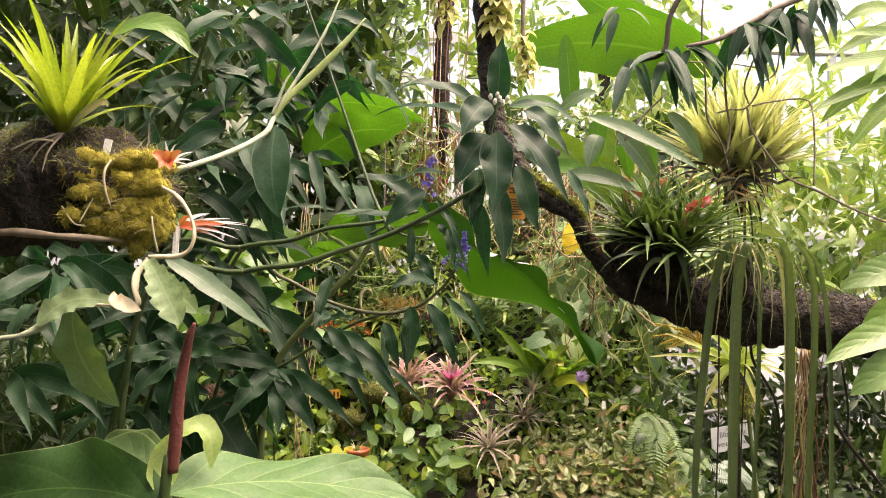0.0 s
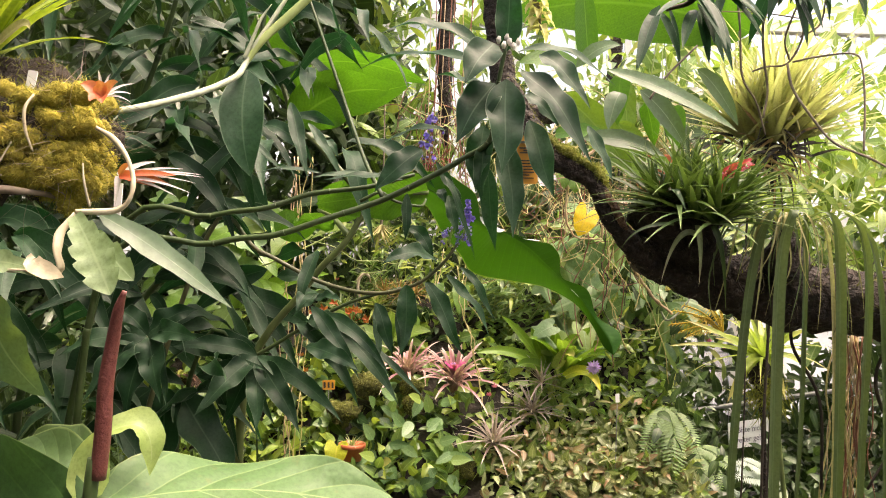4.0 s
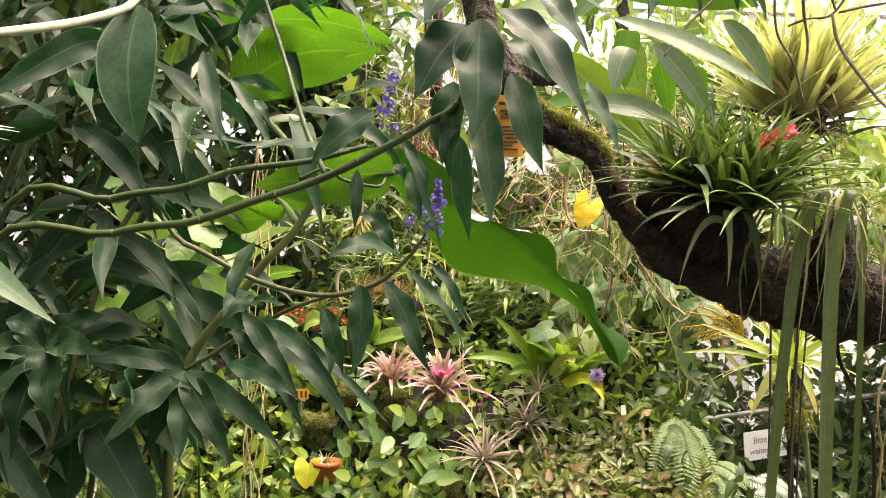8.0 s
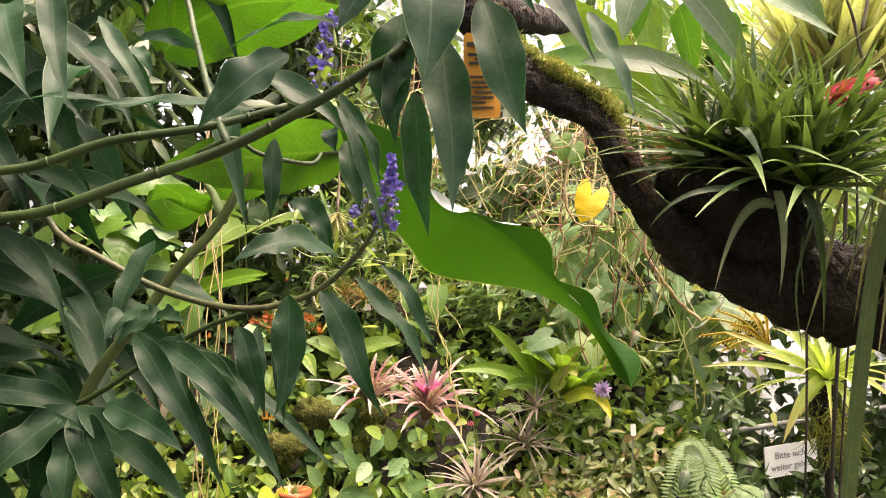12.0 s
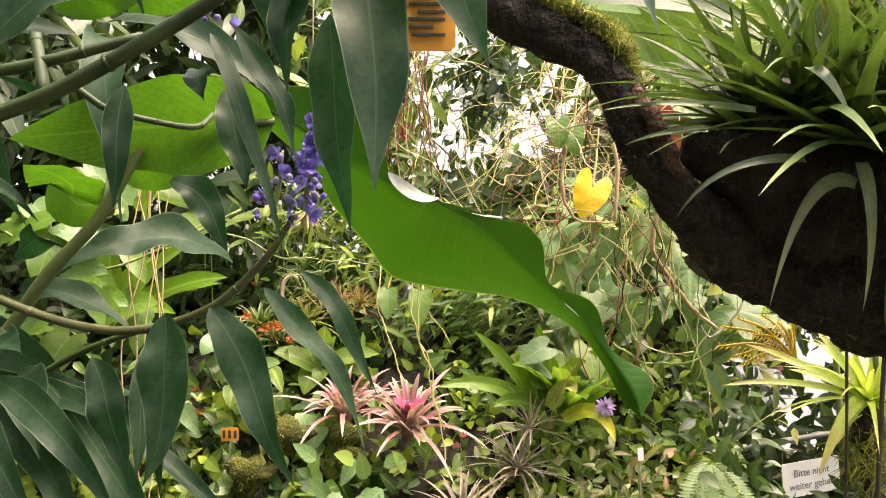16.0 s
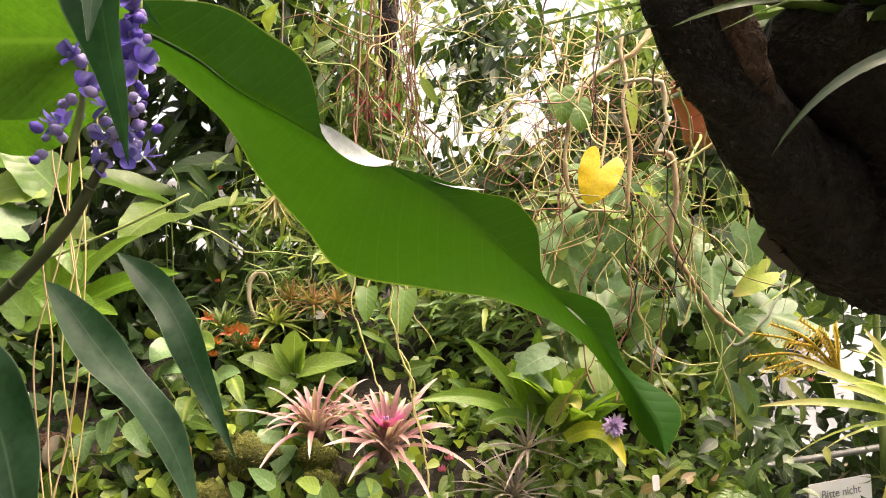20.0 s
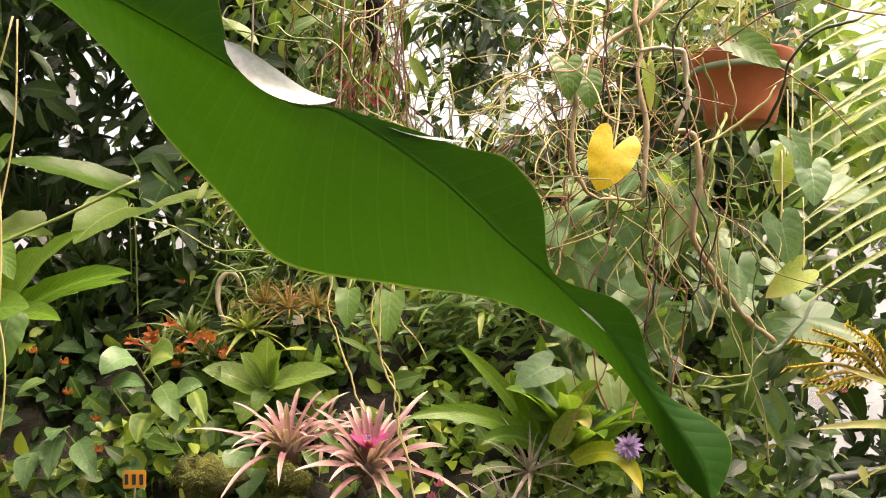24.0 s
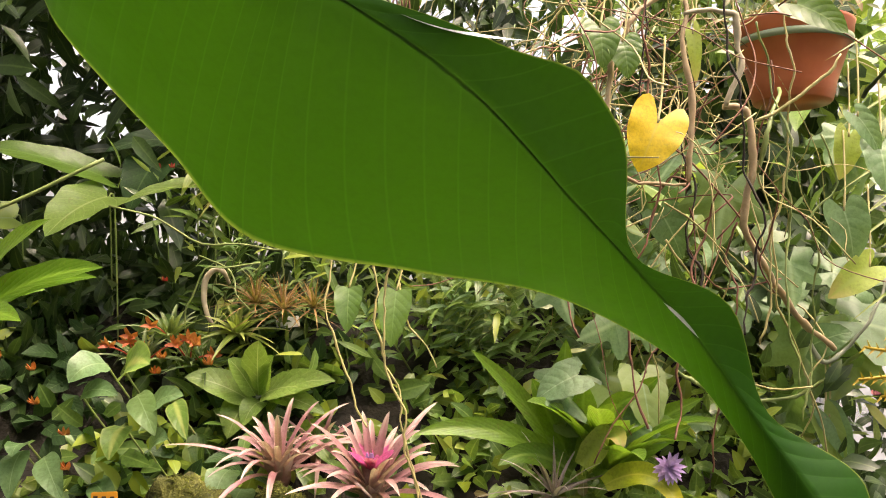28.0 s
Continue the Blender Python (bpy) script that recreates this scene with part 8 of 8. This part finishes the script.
# broad leaves on the left side of the bank
def broad_leaf(nt, tp, w, mt, label, face=(0, -0.75, 0.6), lobe=0.15, name="broad_leaf"):
    b, t = vec(nt), vec(tp)
    th = thing(name, nt, label, "leaf")
    m = (b + t) / 2 + (0, -0.02, 0.025)
    part("blade", blade(b, m, t, w, face, "heart" if lobe else "ovate", 0.2, 0.06, 14, 6, lobe=lobe), mt, th)
    drop = 0.07 if name == "variegated_leaf" else 0.45
    part("leaf_stalk", tube([b, b + (0.005, 0.03, -0.03), (b[0] + 0.02, b[1] + 0.06, max(0.5, b[2] - drop))], 0.002, 6), M_GREENVINE, th)


broad_leaf((-0.640, 3.620, 1.677), (-0.714, 3.500, 1.578), 0.1485, M_BIGLEAF, "pale green broad leaf with chewed spots", (0.1, -0.55, 0.85))
broad_leaf((-0.420, 3.650, 1.712), (-0.574, 3.550, 1.655), 0.0643, M_BIGLEAF, "pale green broad leaf on a thin stalk", (0, -0.5, 0.85))
broad_leaf((-0.683, 3.680, 1.731), (-0.964, 3.600, 1.785), 0.0958, M_GLOSSY, "large glossy green leaf at the edge of the shade", (0, -0.6, 0.8))
broad_leaf((-0.563, 3.720, 1.781), (-0.602, 3.650, 1.645), 0.1269, M_BIGDARK, "large green leaf coloured dark for its shade")
broad_leaf((-0.502, 3.750, 1.831), (-0.678, 3.680, 1.788), 0.0846, M_BIGDARK, "large green leaf coloured dark for its shade")
broad_leaf((-0.557, 3.850, 1.521), (-0.734, 3.800, 1.426), 0.1629, M_BIGDARK, "large green leaf coloured dark for its shade")
broad_leaf((-0.787, 3.850, 1.392), (-1.004, 3.800, 1.269), 0.1925, M_BIGDARK, "large green leaf coloured dark for its shade")
broad_leaf((-0.879, 3.660, 1.625), (-0.969, 3.600, 1.579), 0.1072, M_HEART, "grey-green broad leaf in shade")
left_rosette = thing("bromeliad", (-0.783, 3.300, 1.375), "big bright green bromeliad with wavy leaves", "bromeliad")
for t, w in (((-0.542, 3.200, 1.596), 60), ((-0.436, 3.180, 1.515), 72), ((-0.465, 3.220, 1.498), 50), ((-0.557, 3.150, 1.422), 56), ((-0.674, 3.300, 1.562), 70), ((-0.794, 3.300, 1.605), 70), ((-0.599, 3.300, 1.471), 60)):
    b = vec((-0.783, 3.300, 1.375))
    part("leaf", blade(b, (b + vec(t)) / 2 + (0, -0.02, 0.06), t, w / 1414 * 1.55, (0, -0.75, 0.65), "strap", 0.3, 0.08, 12), M_GBROM, left_rosette)
green_shoot = thing("leafy_plant", (-0.226, 3.450, 1.255), "plant with broad smooth light green leaves", "plant")
for b, t, w in (((-0.233, 3.450, 1.267), (-0.223, 3.400, 1.382), 54), ((-0.239, 3.450, 1.266), (-0.283, 3.400, 1.344), 40), ((-0.221, 3.450, 1.267), (-0.069, 3.400, 1.308), 52), ((-0.227, 3.450, 1.267), (-0.117, 3.400, 1.289), 56), ((-0.245, 3.450, 1.254), (-0.367, 3.400, 1.306), 56), ((-0.251, 3.450, 1.254), (-0.278, 3.400, 1.189), 60), ((-0.227, 3.450, 1.267), (-0.192, 3.400, 1.353), 36), ((-0.226, 3.450, 1.255), (-0.248, 3.400, 1.213), 40), ((-0.214, 3.450, 1.267), (-0.086, 3.400, 1.242), 40)):
    bb, tt = vec(b), vec(t)
    part("leaf", blade(bb, (bb + tt) / 2 + (0, -0.02, 0.025), tt, w / 1414 * 1.72, (0, -0.7, 0.7), "ovate", 0.25, 0.05, 10), M_BIGLEAF, green_shoot)
for nt, tp, w in (((-0.439, 3.300, 1.225), (-0.439, 3.240, 1.176), 46), ((-0.418, 3.300, 1.283), (-0.358, 3.240, 1.222), 44), ((-0.394, 3.300, 1.255), (-0.310, 3.240, 1.294), 40), ((-0.628, 3.300, 1.174), (-0.615, 3.240, 1.100), 44), ((-0.617, 3.300, 1.186), (-0.613, 3.240, 1.176), 40), ((-0.522, 3.300, 1.279), (-0.427, 3.240, 1.291), 36), ((-0.587, 3.300, 1.164), (-0.520, 3.240, 1.103), 44), ((-0.348, 3.300, 1.273), (-0.302, 3.240, 1.218), 34), ((-0.680, 3.300, 1.138), (-0.665, 3.240, 1.076), 44), ((-0.241, 3.300, 1.153), (-0.249, 3.240, 1.112), 52), ((-0.217, 3.300, 1.120), (-0.220, 3.240, 1.070), 60), ((-0.493, 3.300, 1.122), (-0.419, 3.240, 1.085), 40), ((-0.391, 3.300, 1.182), (-0.335, 3.240, 1.217), 40), ((-0.126, 3.300, 1.123), (-0.166, 3.240, 1.104), 40), ((-0.478, 3.300, 1.338), (-0.517, 3.240, 1.310), 60), ((-0.443, 3.300, 1.327), (-0.373, 3.240, 1.347), 70)):
    broad_leaf(nt, tp, w / 1414 * 1.6, M_VARIEG if int(w) % 4 else M_HEART, "green leaf with yellow veins and margin", (0, -0.8, 0.55), 0.0, "variegated_leaf")
low_lo, low_hi = (-0.247, 3.150, 0.771), (0.045, 3.150, 1.102)
for k in range(46):
    p = np.array((r5.uniform(low_lo[0], low_hi[0]), 2.98 + r5.uniform(0, 0.1), r5.uniform(low_lo[2], low_hi[2])))
    d = unit((r5.normal(), -0.4, r5.normal() * 0.8))
    th = thing("rounded_leaf", p, "smooth dark blue-green rounded leaf", "leaf", "rounded leaves on the bank")
    part("blade", blade(p, p + d * 0.03, p + d * 0.07, 0.036, (r5.normal() * 0.3, -0.8, 0.5), "ovate", 0.15, 0.03, 7), M_HEARTDK, th)


def fern(base, tips, label, mat=M_FERN, size=0.04):
    th = thing("fern", base, label, "fern")
    for k, t in enumerate(tips):
        b, e = vec(base), vec(t)
        m = (b + e) / 2 + (0, -0.02, 0.05)
        s = np.linspace(0, 1, 26)[:, None]
        path = (1 - s) ** 2 * b + 2 * s * (1 - s) * m + s**2 * e
        tan = np.gradient(path, axis=0)
        tan /= np.linalg.norm(tan, axis=1, keepdims=True)
        up = np.tile((0.0, -0.7, 0.7), (26, 1))
        sd = np.cross(tan, up)
        sd /= np.linalg.norm(sd, axis=1, keepdims=True)
        ln = size * np.sin(np.pi * np.clip(s[:, 0] * 0.92 + 0.06, 0, 1)) ** 0.7
        pts = np.concatenate([path[2:], path[2:]])
        al = np.concatenate([sd[2:] + tan[2:] * 0.35, -sd[2:] + tan[2:] * 0.35])
        geo = scatter(pts, al, np.concatenate([up[2:], up[2:]]), np.concatenate([ln[2:], ln[2:]]), 0.24, "lance", 0.15, 0.15, 3, 2, k)
        part("frond", join(geo, tube(path[::5], 0.0012, 4, 2)), mat, th)


fern((0.787, 3.200, 1.085), ((0.788, 3.000, 0.890), (0.711, 3.020, 0.848), (0.869, 3.050, 0.930), (0.666, 3.050, 0.922), (0.750, 2.950, 0.838)), "light green fern drooping off the bank")
fern((0.912, 3.300, 0.922), ((1.007, 3.150, 0.874), (0.956, 3.100, 0.817), (0.905, 3.100, 0.798)), "feathery green fern in shade", M_FERN)
fern((1.360, 3.600, 0.703), ((1.095, 3.500, 0.822), (1.146, 3.450, 0.847), (1.254, 3.450, 0.841), (1.100, 3.400, 0.790)), "silvery blue-green fern beside the sign", M_GREYFOL)
fern((0.170, 3.750, 1.423), ((0.253, 3.600, 1.472), (0.094, 3.600, 1.428), (0.132, 3.600, 1.509), (0.216, 3.550, 1.356), (0.282, 3.600, 1.407)), "green fern with narrow leaflets", M_CLUMP, 0.07)
palm = thing("palm_frond", (1.126, 3.300, 1.758), "yellow-green palm frond with long narrow leaflets", "palm")
part("leaf_stalk", tube([(1.103, 3.300, 2.160), (1.121, 3.300, 1.824), (1.139, 3.320, 1.514), (1.209, 3.400, 1.074)], (0.004, 0.006, 0.008, 0.01), 8), M_GREENVINE, palm)
a_top, a_low = vec((1.092, 3.280, 2.130)), vec((1.122, 3.300, 1.570))
swing = vec((0.784, 3.150, 1.843)) - vec((1.092, 3.280, 2.019))
for i in range(15):
    b = a_top + (a_low - a_top) * (i + 0.3 * math.sin(i * 5)) / 16
    t = b + swing * (0.8 + 0.35 * r5.random()) + (0, 0, r5.normal() * 0.012)
    part("leaflet", blade(b, (b + t) / 2 + (0, 0, 0.025), t, 0.015, (0.1, -0.75, 0.6), "taper", 0.3, 0, 8, 2), M_PALM, palm)


# ---------------------------------------------------------------- right side: light bromeliad, yellow spike, rail and sign
def light_bromeliad():
    c = (0.954, 2.750, 1.309)
    th = thing("bromeliad", c, "light yellow-green bromeliad with long arching leaves", "bromeliad")
    for t, w, sg in (((0.658, 2.720, 1.336), 24, 0.04), ((0.713, 2.750, 1.415), 26, 0.02), ((0.786, 2.800, 1.382), 26, 0.03), ((0.819, 2.660, 1.184), 34, 0.09), ((0.870, 2.700, 1.234), 30, 0.05), ((0.860, 2.800, 1.461), 30, 0.0), ((1.021, 2.800, 1.476), 30, 0.0), ((1.068, 2.700, 1.402), 30, 0.03), ((0.982, 2.650, 1.200), 32, 0.06), ((0.839, 2.850, 1.356), 28, 0.02), ((0.996, 2.900, 1.423), 32, 0.0), ((1.069, 2.700, 1.281), 30, 0.05)):
        m = (vec(c) + vec(t)) / 2 + (0, -0.01, sg)
        part("leaf", blade(c, m, t, w / 1414 * 1.05, (0, -0.7, 0.7), "strap", 0.3, 0.03, 10), M_LBROM, th)
    rosette(th, c, 26, 0.25, 0.017, M_LBROM, (-0.2, -0.2, 1), 80, 5, 0.3, 90, "taper", n=8, arch=0.12)
    part("root_ball", tube([vec(c) + (0, 0.02, 0.01), vec(c) + (0, 0.03, -0.08), vec(c) + (0.02, 0.04, -0.2), (c[0] + 0.1, c[1] + 0.1, 0.0)], (0.025, 0.032, 0.008, 0.006), 12, 5, 0.4), M_BARK, th, "mossy root mass")
    rr = np.random.default_rng(12)
    pts = vec(c) + (0, -0.02, -0.1) + rr.normal(size=(300, 3)) * (0.03, 0.03, 0.03)
    part("tuft", scatter(pts, rand_dirs(rr, 300, (0, -0.3, -0.8)), rand_dirs(rr, 300, (0, -0.8, 0.3)), 0.05, 0.08, "taper", 0.2, 0.4), M_MOSSGREEN, th)["kind"] = "stuff"


light_bromeliad()


def yellow_spike():
    c = (0.923, 3.020, 1.361)
    th = thing("flower_spike", c, "branched golden-yellow flower spike", "flower")
    for t in ((0.749, 3.000, 1.433), (0.740, 3.000, 1.387), (0.782, 3.000, 1.452), (0.836, 3.000, 1.462), (0.872, 3.000, 1.445), (0.772, 3.000, 1.364), (0.902, 3.000, 1.453), (0.817, 3.000, 1.416), (0.795, 3.000, 1.349)):
        a, b2 = vec(c), vec(t)
        stem = part("spike_stem", tube([a, (a + b2) / 2 + (0, 0, 0.02), b2], (0.0036, 0.003, 0.002), 6), M_YFLOWER, th)
        for i in range(20):
            f = 0.3 + 0.7 * i / 19
            p = a + (b2 - a) * f + (0, 0, 0.04 * f * (1 - f))
            d = unit((0.4 * (-1) ** i * 0.5 + (b2 - a)[0] * 3, -0.3, 0.6 * (-1) ** i))
            part("bract", blade(p, p + d * 0.007, p + d * 0.015, 0.0046, (0, -0.9, 0.3), "taper", 0.4, 0, 4, 2), M_YFLOWER, stem)


yellow_spike()


def rail_and_sign():
    a, b2 = vec((0.967, 3.950, 0.931)), vec((1.421, 4.050, 0.990))
    far = b2 + (b2 - a) * 2.6
    th = thing("rail", (far[0], far[1], 0.0), "thin galvanised pipe rail across the bed", "rail")
    part("pipe", tube([a - (b2 - a) * 0.15, (a + b2) / 2, far], 0.011, 12, 8), M_STEEL, th)
    for p in (a - (b2 - a) * 0.1, far):
        part("post", tube([(p[0], p[1] + 0.012, 0.0), (p[0], p[1] + 0.012, p[2] * 0.5), (p[0], p[1] + 0.012, p[2] + 0.01)], 0.011, 12, 2), M_STEEL, th)
    tl, tr, bl = vec((1.273, 4.000, 0.895)), vec((1.504, 4.080, 0.918)), vec((1.297, 4.000, 0.777))
    c = (tr + bl) / 2
    w, h = np.linalg.norm(tr - tl), np.linalg.norm(bl - tl)
    turn = math.degrees(math.atan2(tr[1] - tl[1], tr[0] - tl[0]))
    roll = -math.degrees(math.atan2(tr[2] - tl[2], w))
    sg = thing("notice_sign", c, "white plastic notice hanging from the rail on wires", "sign")
    board = part("board", slab(c, (w, 0.004, h), turn, roll, 0.004), M_WHITE, sg, smooth=False)
    for line, up, size in (("Bitte nicht", 0.17, 0.036), ("weiter gehen", -0.2, 0.036)):
        cu = bpy.data.curves.new("lettering", "FONT")
        cu.body, cu.size, cu.align_x, cu.align_y, cu.extrude = line, size * w / 0.24, "CENTER", "CENTER", 0.0004
        tmp = bpy.data.objects.new("lettering", cu)
        scene.collection.objects.link(tmp)
        me = bpy.data.meshes.new_from_object(tmp.evaluated_get(bpy.context.evaluated_depsgraph_get()))
        bpy.data.objects.remove(tmp)
        me.materials.clear()
        me.materials.append(M_INK)
        ob = new("lettering", me)
        ob.parent = board
        rot = Matrix.Rotation(radians(turn), 4, "Z") @ Matrix.Rotation(radians(roll), 4, "Y") @ Matrix.Rotation(radians(90), 4, "X")
        ob.matrix_local = Matrix.Translation(rot @ Vector((0, up * h, 0.0035))) @ rot
        ob["label"] = "grey printed words"
    for q in (tl * 0.95 + tr * 0.05, tr * 0.93 + tl * 0.07):
        f = (q[0] - a[0]) / (b2[0] - a[0])
        p = a + (b2 - a) * f
        part("wire", tube([q + (0, 0, -0.004), (q + p) / 2 + (0.003, 0, 0), p], 0.0012, 6), M_STEEL, sg)


rail_and_sign()

wt = (0.579, 3.040, 1.130)
wl2 = thing("plant_label", wt, "small white plant label on a stake", "plant label")
part("plate", slab(wt, (0.014, 0.0015, 0.03), 10, -4, 0.002), M_WHITE, wl2, smooth=False)
part("stake", tube([(wt[0], wt[1] + 0.003, wt[2] + 0.01), (wt[0], wt[1] + 0.003, wt[2] - 0.1), (wt[0], wt[1] + 0.003, wt[2] - 0.25)], 0.0015, 6), M_STEEL, wl2)
wt4 = (-0.842, 3.28, 1.208)
wl4 = thing("plant_label", wt4, "white plant label on a wire stake", "plant label")
part("plate", slab(wt4, (0.056, 0.0015, 0.036), -8, -6, 0.002), M_WHITE, wl4, smooth=False)
part("stake", tube([(wt4[0], wt4[1] + 0.003, wt4[2]), (wt4[0], wt4[1] + 0.006, wt4[2] - 0.1), (wt4[0], wt4[1] + 0.01, wt4[2] - 0.26)], 0.0012, 6), M_STEEL, wl4)
wt2 = (-0.213, 3.600, 1.407)
wl3 = thing("plant_label", wt2, "white plant label lying among bromeliads", "plant label")
part("plate", slab(wt2, (0.05, 0.0015, 0.024), 15, -8, 0.002), M_WHITE, wl3, smooth=False)
ot = (-0.425, 3.200, 1.116)
ol = thing("plant_tag", ot, "orange plant tag with worn black print", "plant tag")
plate = part("plate", slab(ot, (0.044, 0.0015, 0.034), 5, -3, 0.002), M_TAG, ol, smooth=False)
for dx in (-0.014, 0.0, 0.014):
    part("print_bar", slab((ot[0] + dx, ot[1] - 0.002 + dx * 0.087, ot[2]), (0.007, 0.001, 0.02), 5, -3), M_BLACK, plate, smooth=False)
part("stake", tube([(ot[0], ot[1] + 0.004, ot[2]), (ot[0], ot[1] + 0.004, ot[2] - 0.3)], 0.0015, 6), M_STEEL, ol)
for c, r in (((-0.118, 3.200, 1.060), 0.04), ((-0.129, 3.220, 1.116), 0.04), ((-0.366, 3.180, 1.023), 0.05), ((0.055, 3.070, 0.865), 0.05), ((-0.285, 3.200, 1.119), 0.055)):
    ang = np.linspace(0, 2 * np.pi, 16, endpoint=False)
    v, f = [], []
    for j in range(9):
        e = np.pi * (j / 8 - 0.5)
        for a in ang:
            p = np.array((math.cos(a) * math.cos(e), math.sin(a) * math.cos(e), math.sin(e)))
            v.append(vec(c) + p * r * (1.15, 0.6, 0.95) * (0.85 + 0.7 * noise.noise(Vector(p * 2 + vec(c) * 3)) + 0.25 * noise.noise(Vector(p * 5 + vec(c) * 3))))
    f = [(j * 16 + k, j * 16 + (k + 1) % 16, (j + 1) * 16 + (k + 1) % 16, (j + 1) * 16 + k) for j in range(8) for k in range(16)]
    cush = (np.array(v), f, None)
    th = thing("moss_cushion", (c[0], c[1], c[2] - r), "round green-brown moss cushion on the bank", "moss")
    part("core", cush, M_MOSSDARK, th)
    rr = np.random.default_rng(int(c[0] * 100) % 97 + 3)
    p, n = skin_points(cush, rr, 1500)
    part("moss_fibre", fibres(p, n, rr, 0.008, 0.14), M_MOSSGREEN, th)["kind"] = "stuff"


# ---------------------------------------------------------------- smaller things seen between the leaves
def hanging_tillandsia():
    c = (-0.271, 3.350, 1.709)
    th = thing("air_plant", c, "cream and olive air plant hanging upside down", "air plant")
    rosette(th, c, 26, 0.12, 0.012, M_DRYSTRAP, (0.1, -0.35, -1), 80, 20, 0.1, 81, "taper", n=6, m=2)
    part("root", tube([c, vec(c) + (0, 0.02, 0.15), vec(c) + (-0.01, 0.05, 0.6)], (0.006, 0.003, 0.002), 6), M_TWIG, th)


hanging_tillandsia()


def hanging_roots():
    top = (0.847, 2.000, 1.398)
    th = thing("hanging_root_bundle", top, "bundle of tan aerial roots hanging below the branch", "roots")
    r = np.random.default_rng(21)
    for i in range(26):
        p = vec(top) + (r.normal() * 0.014, r.normal() * 0.02, 0.03)
        pts = [p]
        drift = r.normal() * 0.004
        for k in range(9):
            pts.append(pts[-1] + (drift + 0.011 * math.sin(k * 1.6 + i) + r.normal() * 0.006, r.normal() * 0.006, -0.055 - r.random() * 0.025))
        part("root", tube(pts, r.uniform(0.0009, 0.0024), 5, 4), (M_VINE, M_REDVINE, M_YELVINE)[i % 3], th)


hanging_roots()
for pts in (([(0.896, 1.900, 1.459), (0.847, 1.900, 1.358), (0.889, 1.920, 1.256), (1.000, 1.950, 1.127)], 0.004), ([(0.714, 1.950, 1.502), (0.703, 1.950, 1.411), (0.770, 1.970, 1.295), (0.791, 2.000, 1.108)], 0.0035), ([(0.908, 1.950, 1.405), (0.922, 1.950, 1.252), (0.860, 1.950, 1.123)], 0.003), ([(0.561, 1.800, 1.575), (0.538, 1.800, 1.538), (0.562, 1.800, 1.492)], 0.0016)):
    single("bare_vine", tube(pts[0], pts[1], 6), M_DARKTWIG, "dark woody root trailing below the branch", "vine", "bare climber stems")

sg_c = (-0.674, 4.600, 3.093)
info = thing("information_board", sg_c, "white and teal information board high among the trees", "sign")
part("board", slab(sg_c, (0.34, 0.01, 0.2), 0, 3, 0.004), M_WHITE, info, smooth=False)
part("panel", slab((sg_c[0] - 0.11, sg_c[1] - 0.008, sg_c[2]), (0.10, 0.004, 0.19), 0, 3), M_TEAL, info, smooth=False)
part("hanging_wire", tube([(sg_c[0], sg_c[1], sg_c[2] + 0.09), (sg_c[0], sg_c[1], 3.6), (sg_c[0], sg_c[1], 4.6)], 0.002, 6), M_STEEL, info)
flower_dots(((-0.461, 3.700, 1.910), (-0.516, 3.600, 1.741), (-0.123, 3.800, 2.026), (-0.452, 3.500, 1.491), (-0.454, 3.700, 1.897), (-0.485, 3.600, 1.743)), M_RED, 0.013, "small scarlet flower among dark leaves", 7)


def root_bundle():
    """Thin straw-coloured aerial roots hanging side by side in front of the bank."""
    top = vec((-0.458, 2.750, 1.622))
    th = thing("aerial_roots", top, "bundle of thin straw-coloured aerial roots hanging down", "aerial roots")
    r = np.random.default_rng(83)
    for i in range(6):
        p = top + (r.normal() * 0.02, r.normal() * 0.02, 0.25)
        pts = [p + (0.022 * math.sin(i + k * 1.3) + r.normal() * 0.006, r.normal() * 0.006, -0.16 * k) for k in range(9)]
        part("root", tube(pts, 0.0015, 6), M_YELVINE if i % 2 else M_VINE, th)


root_bundle()
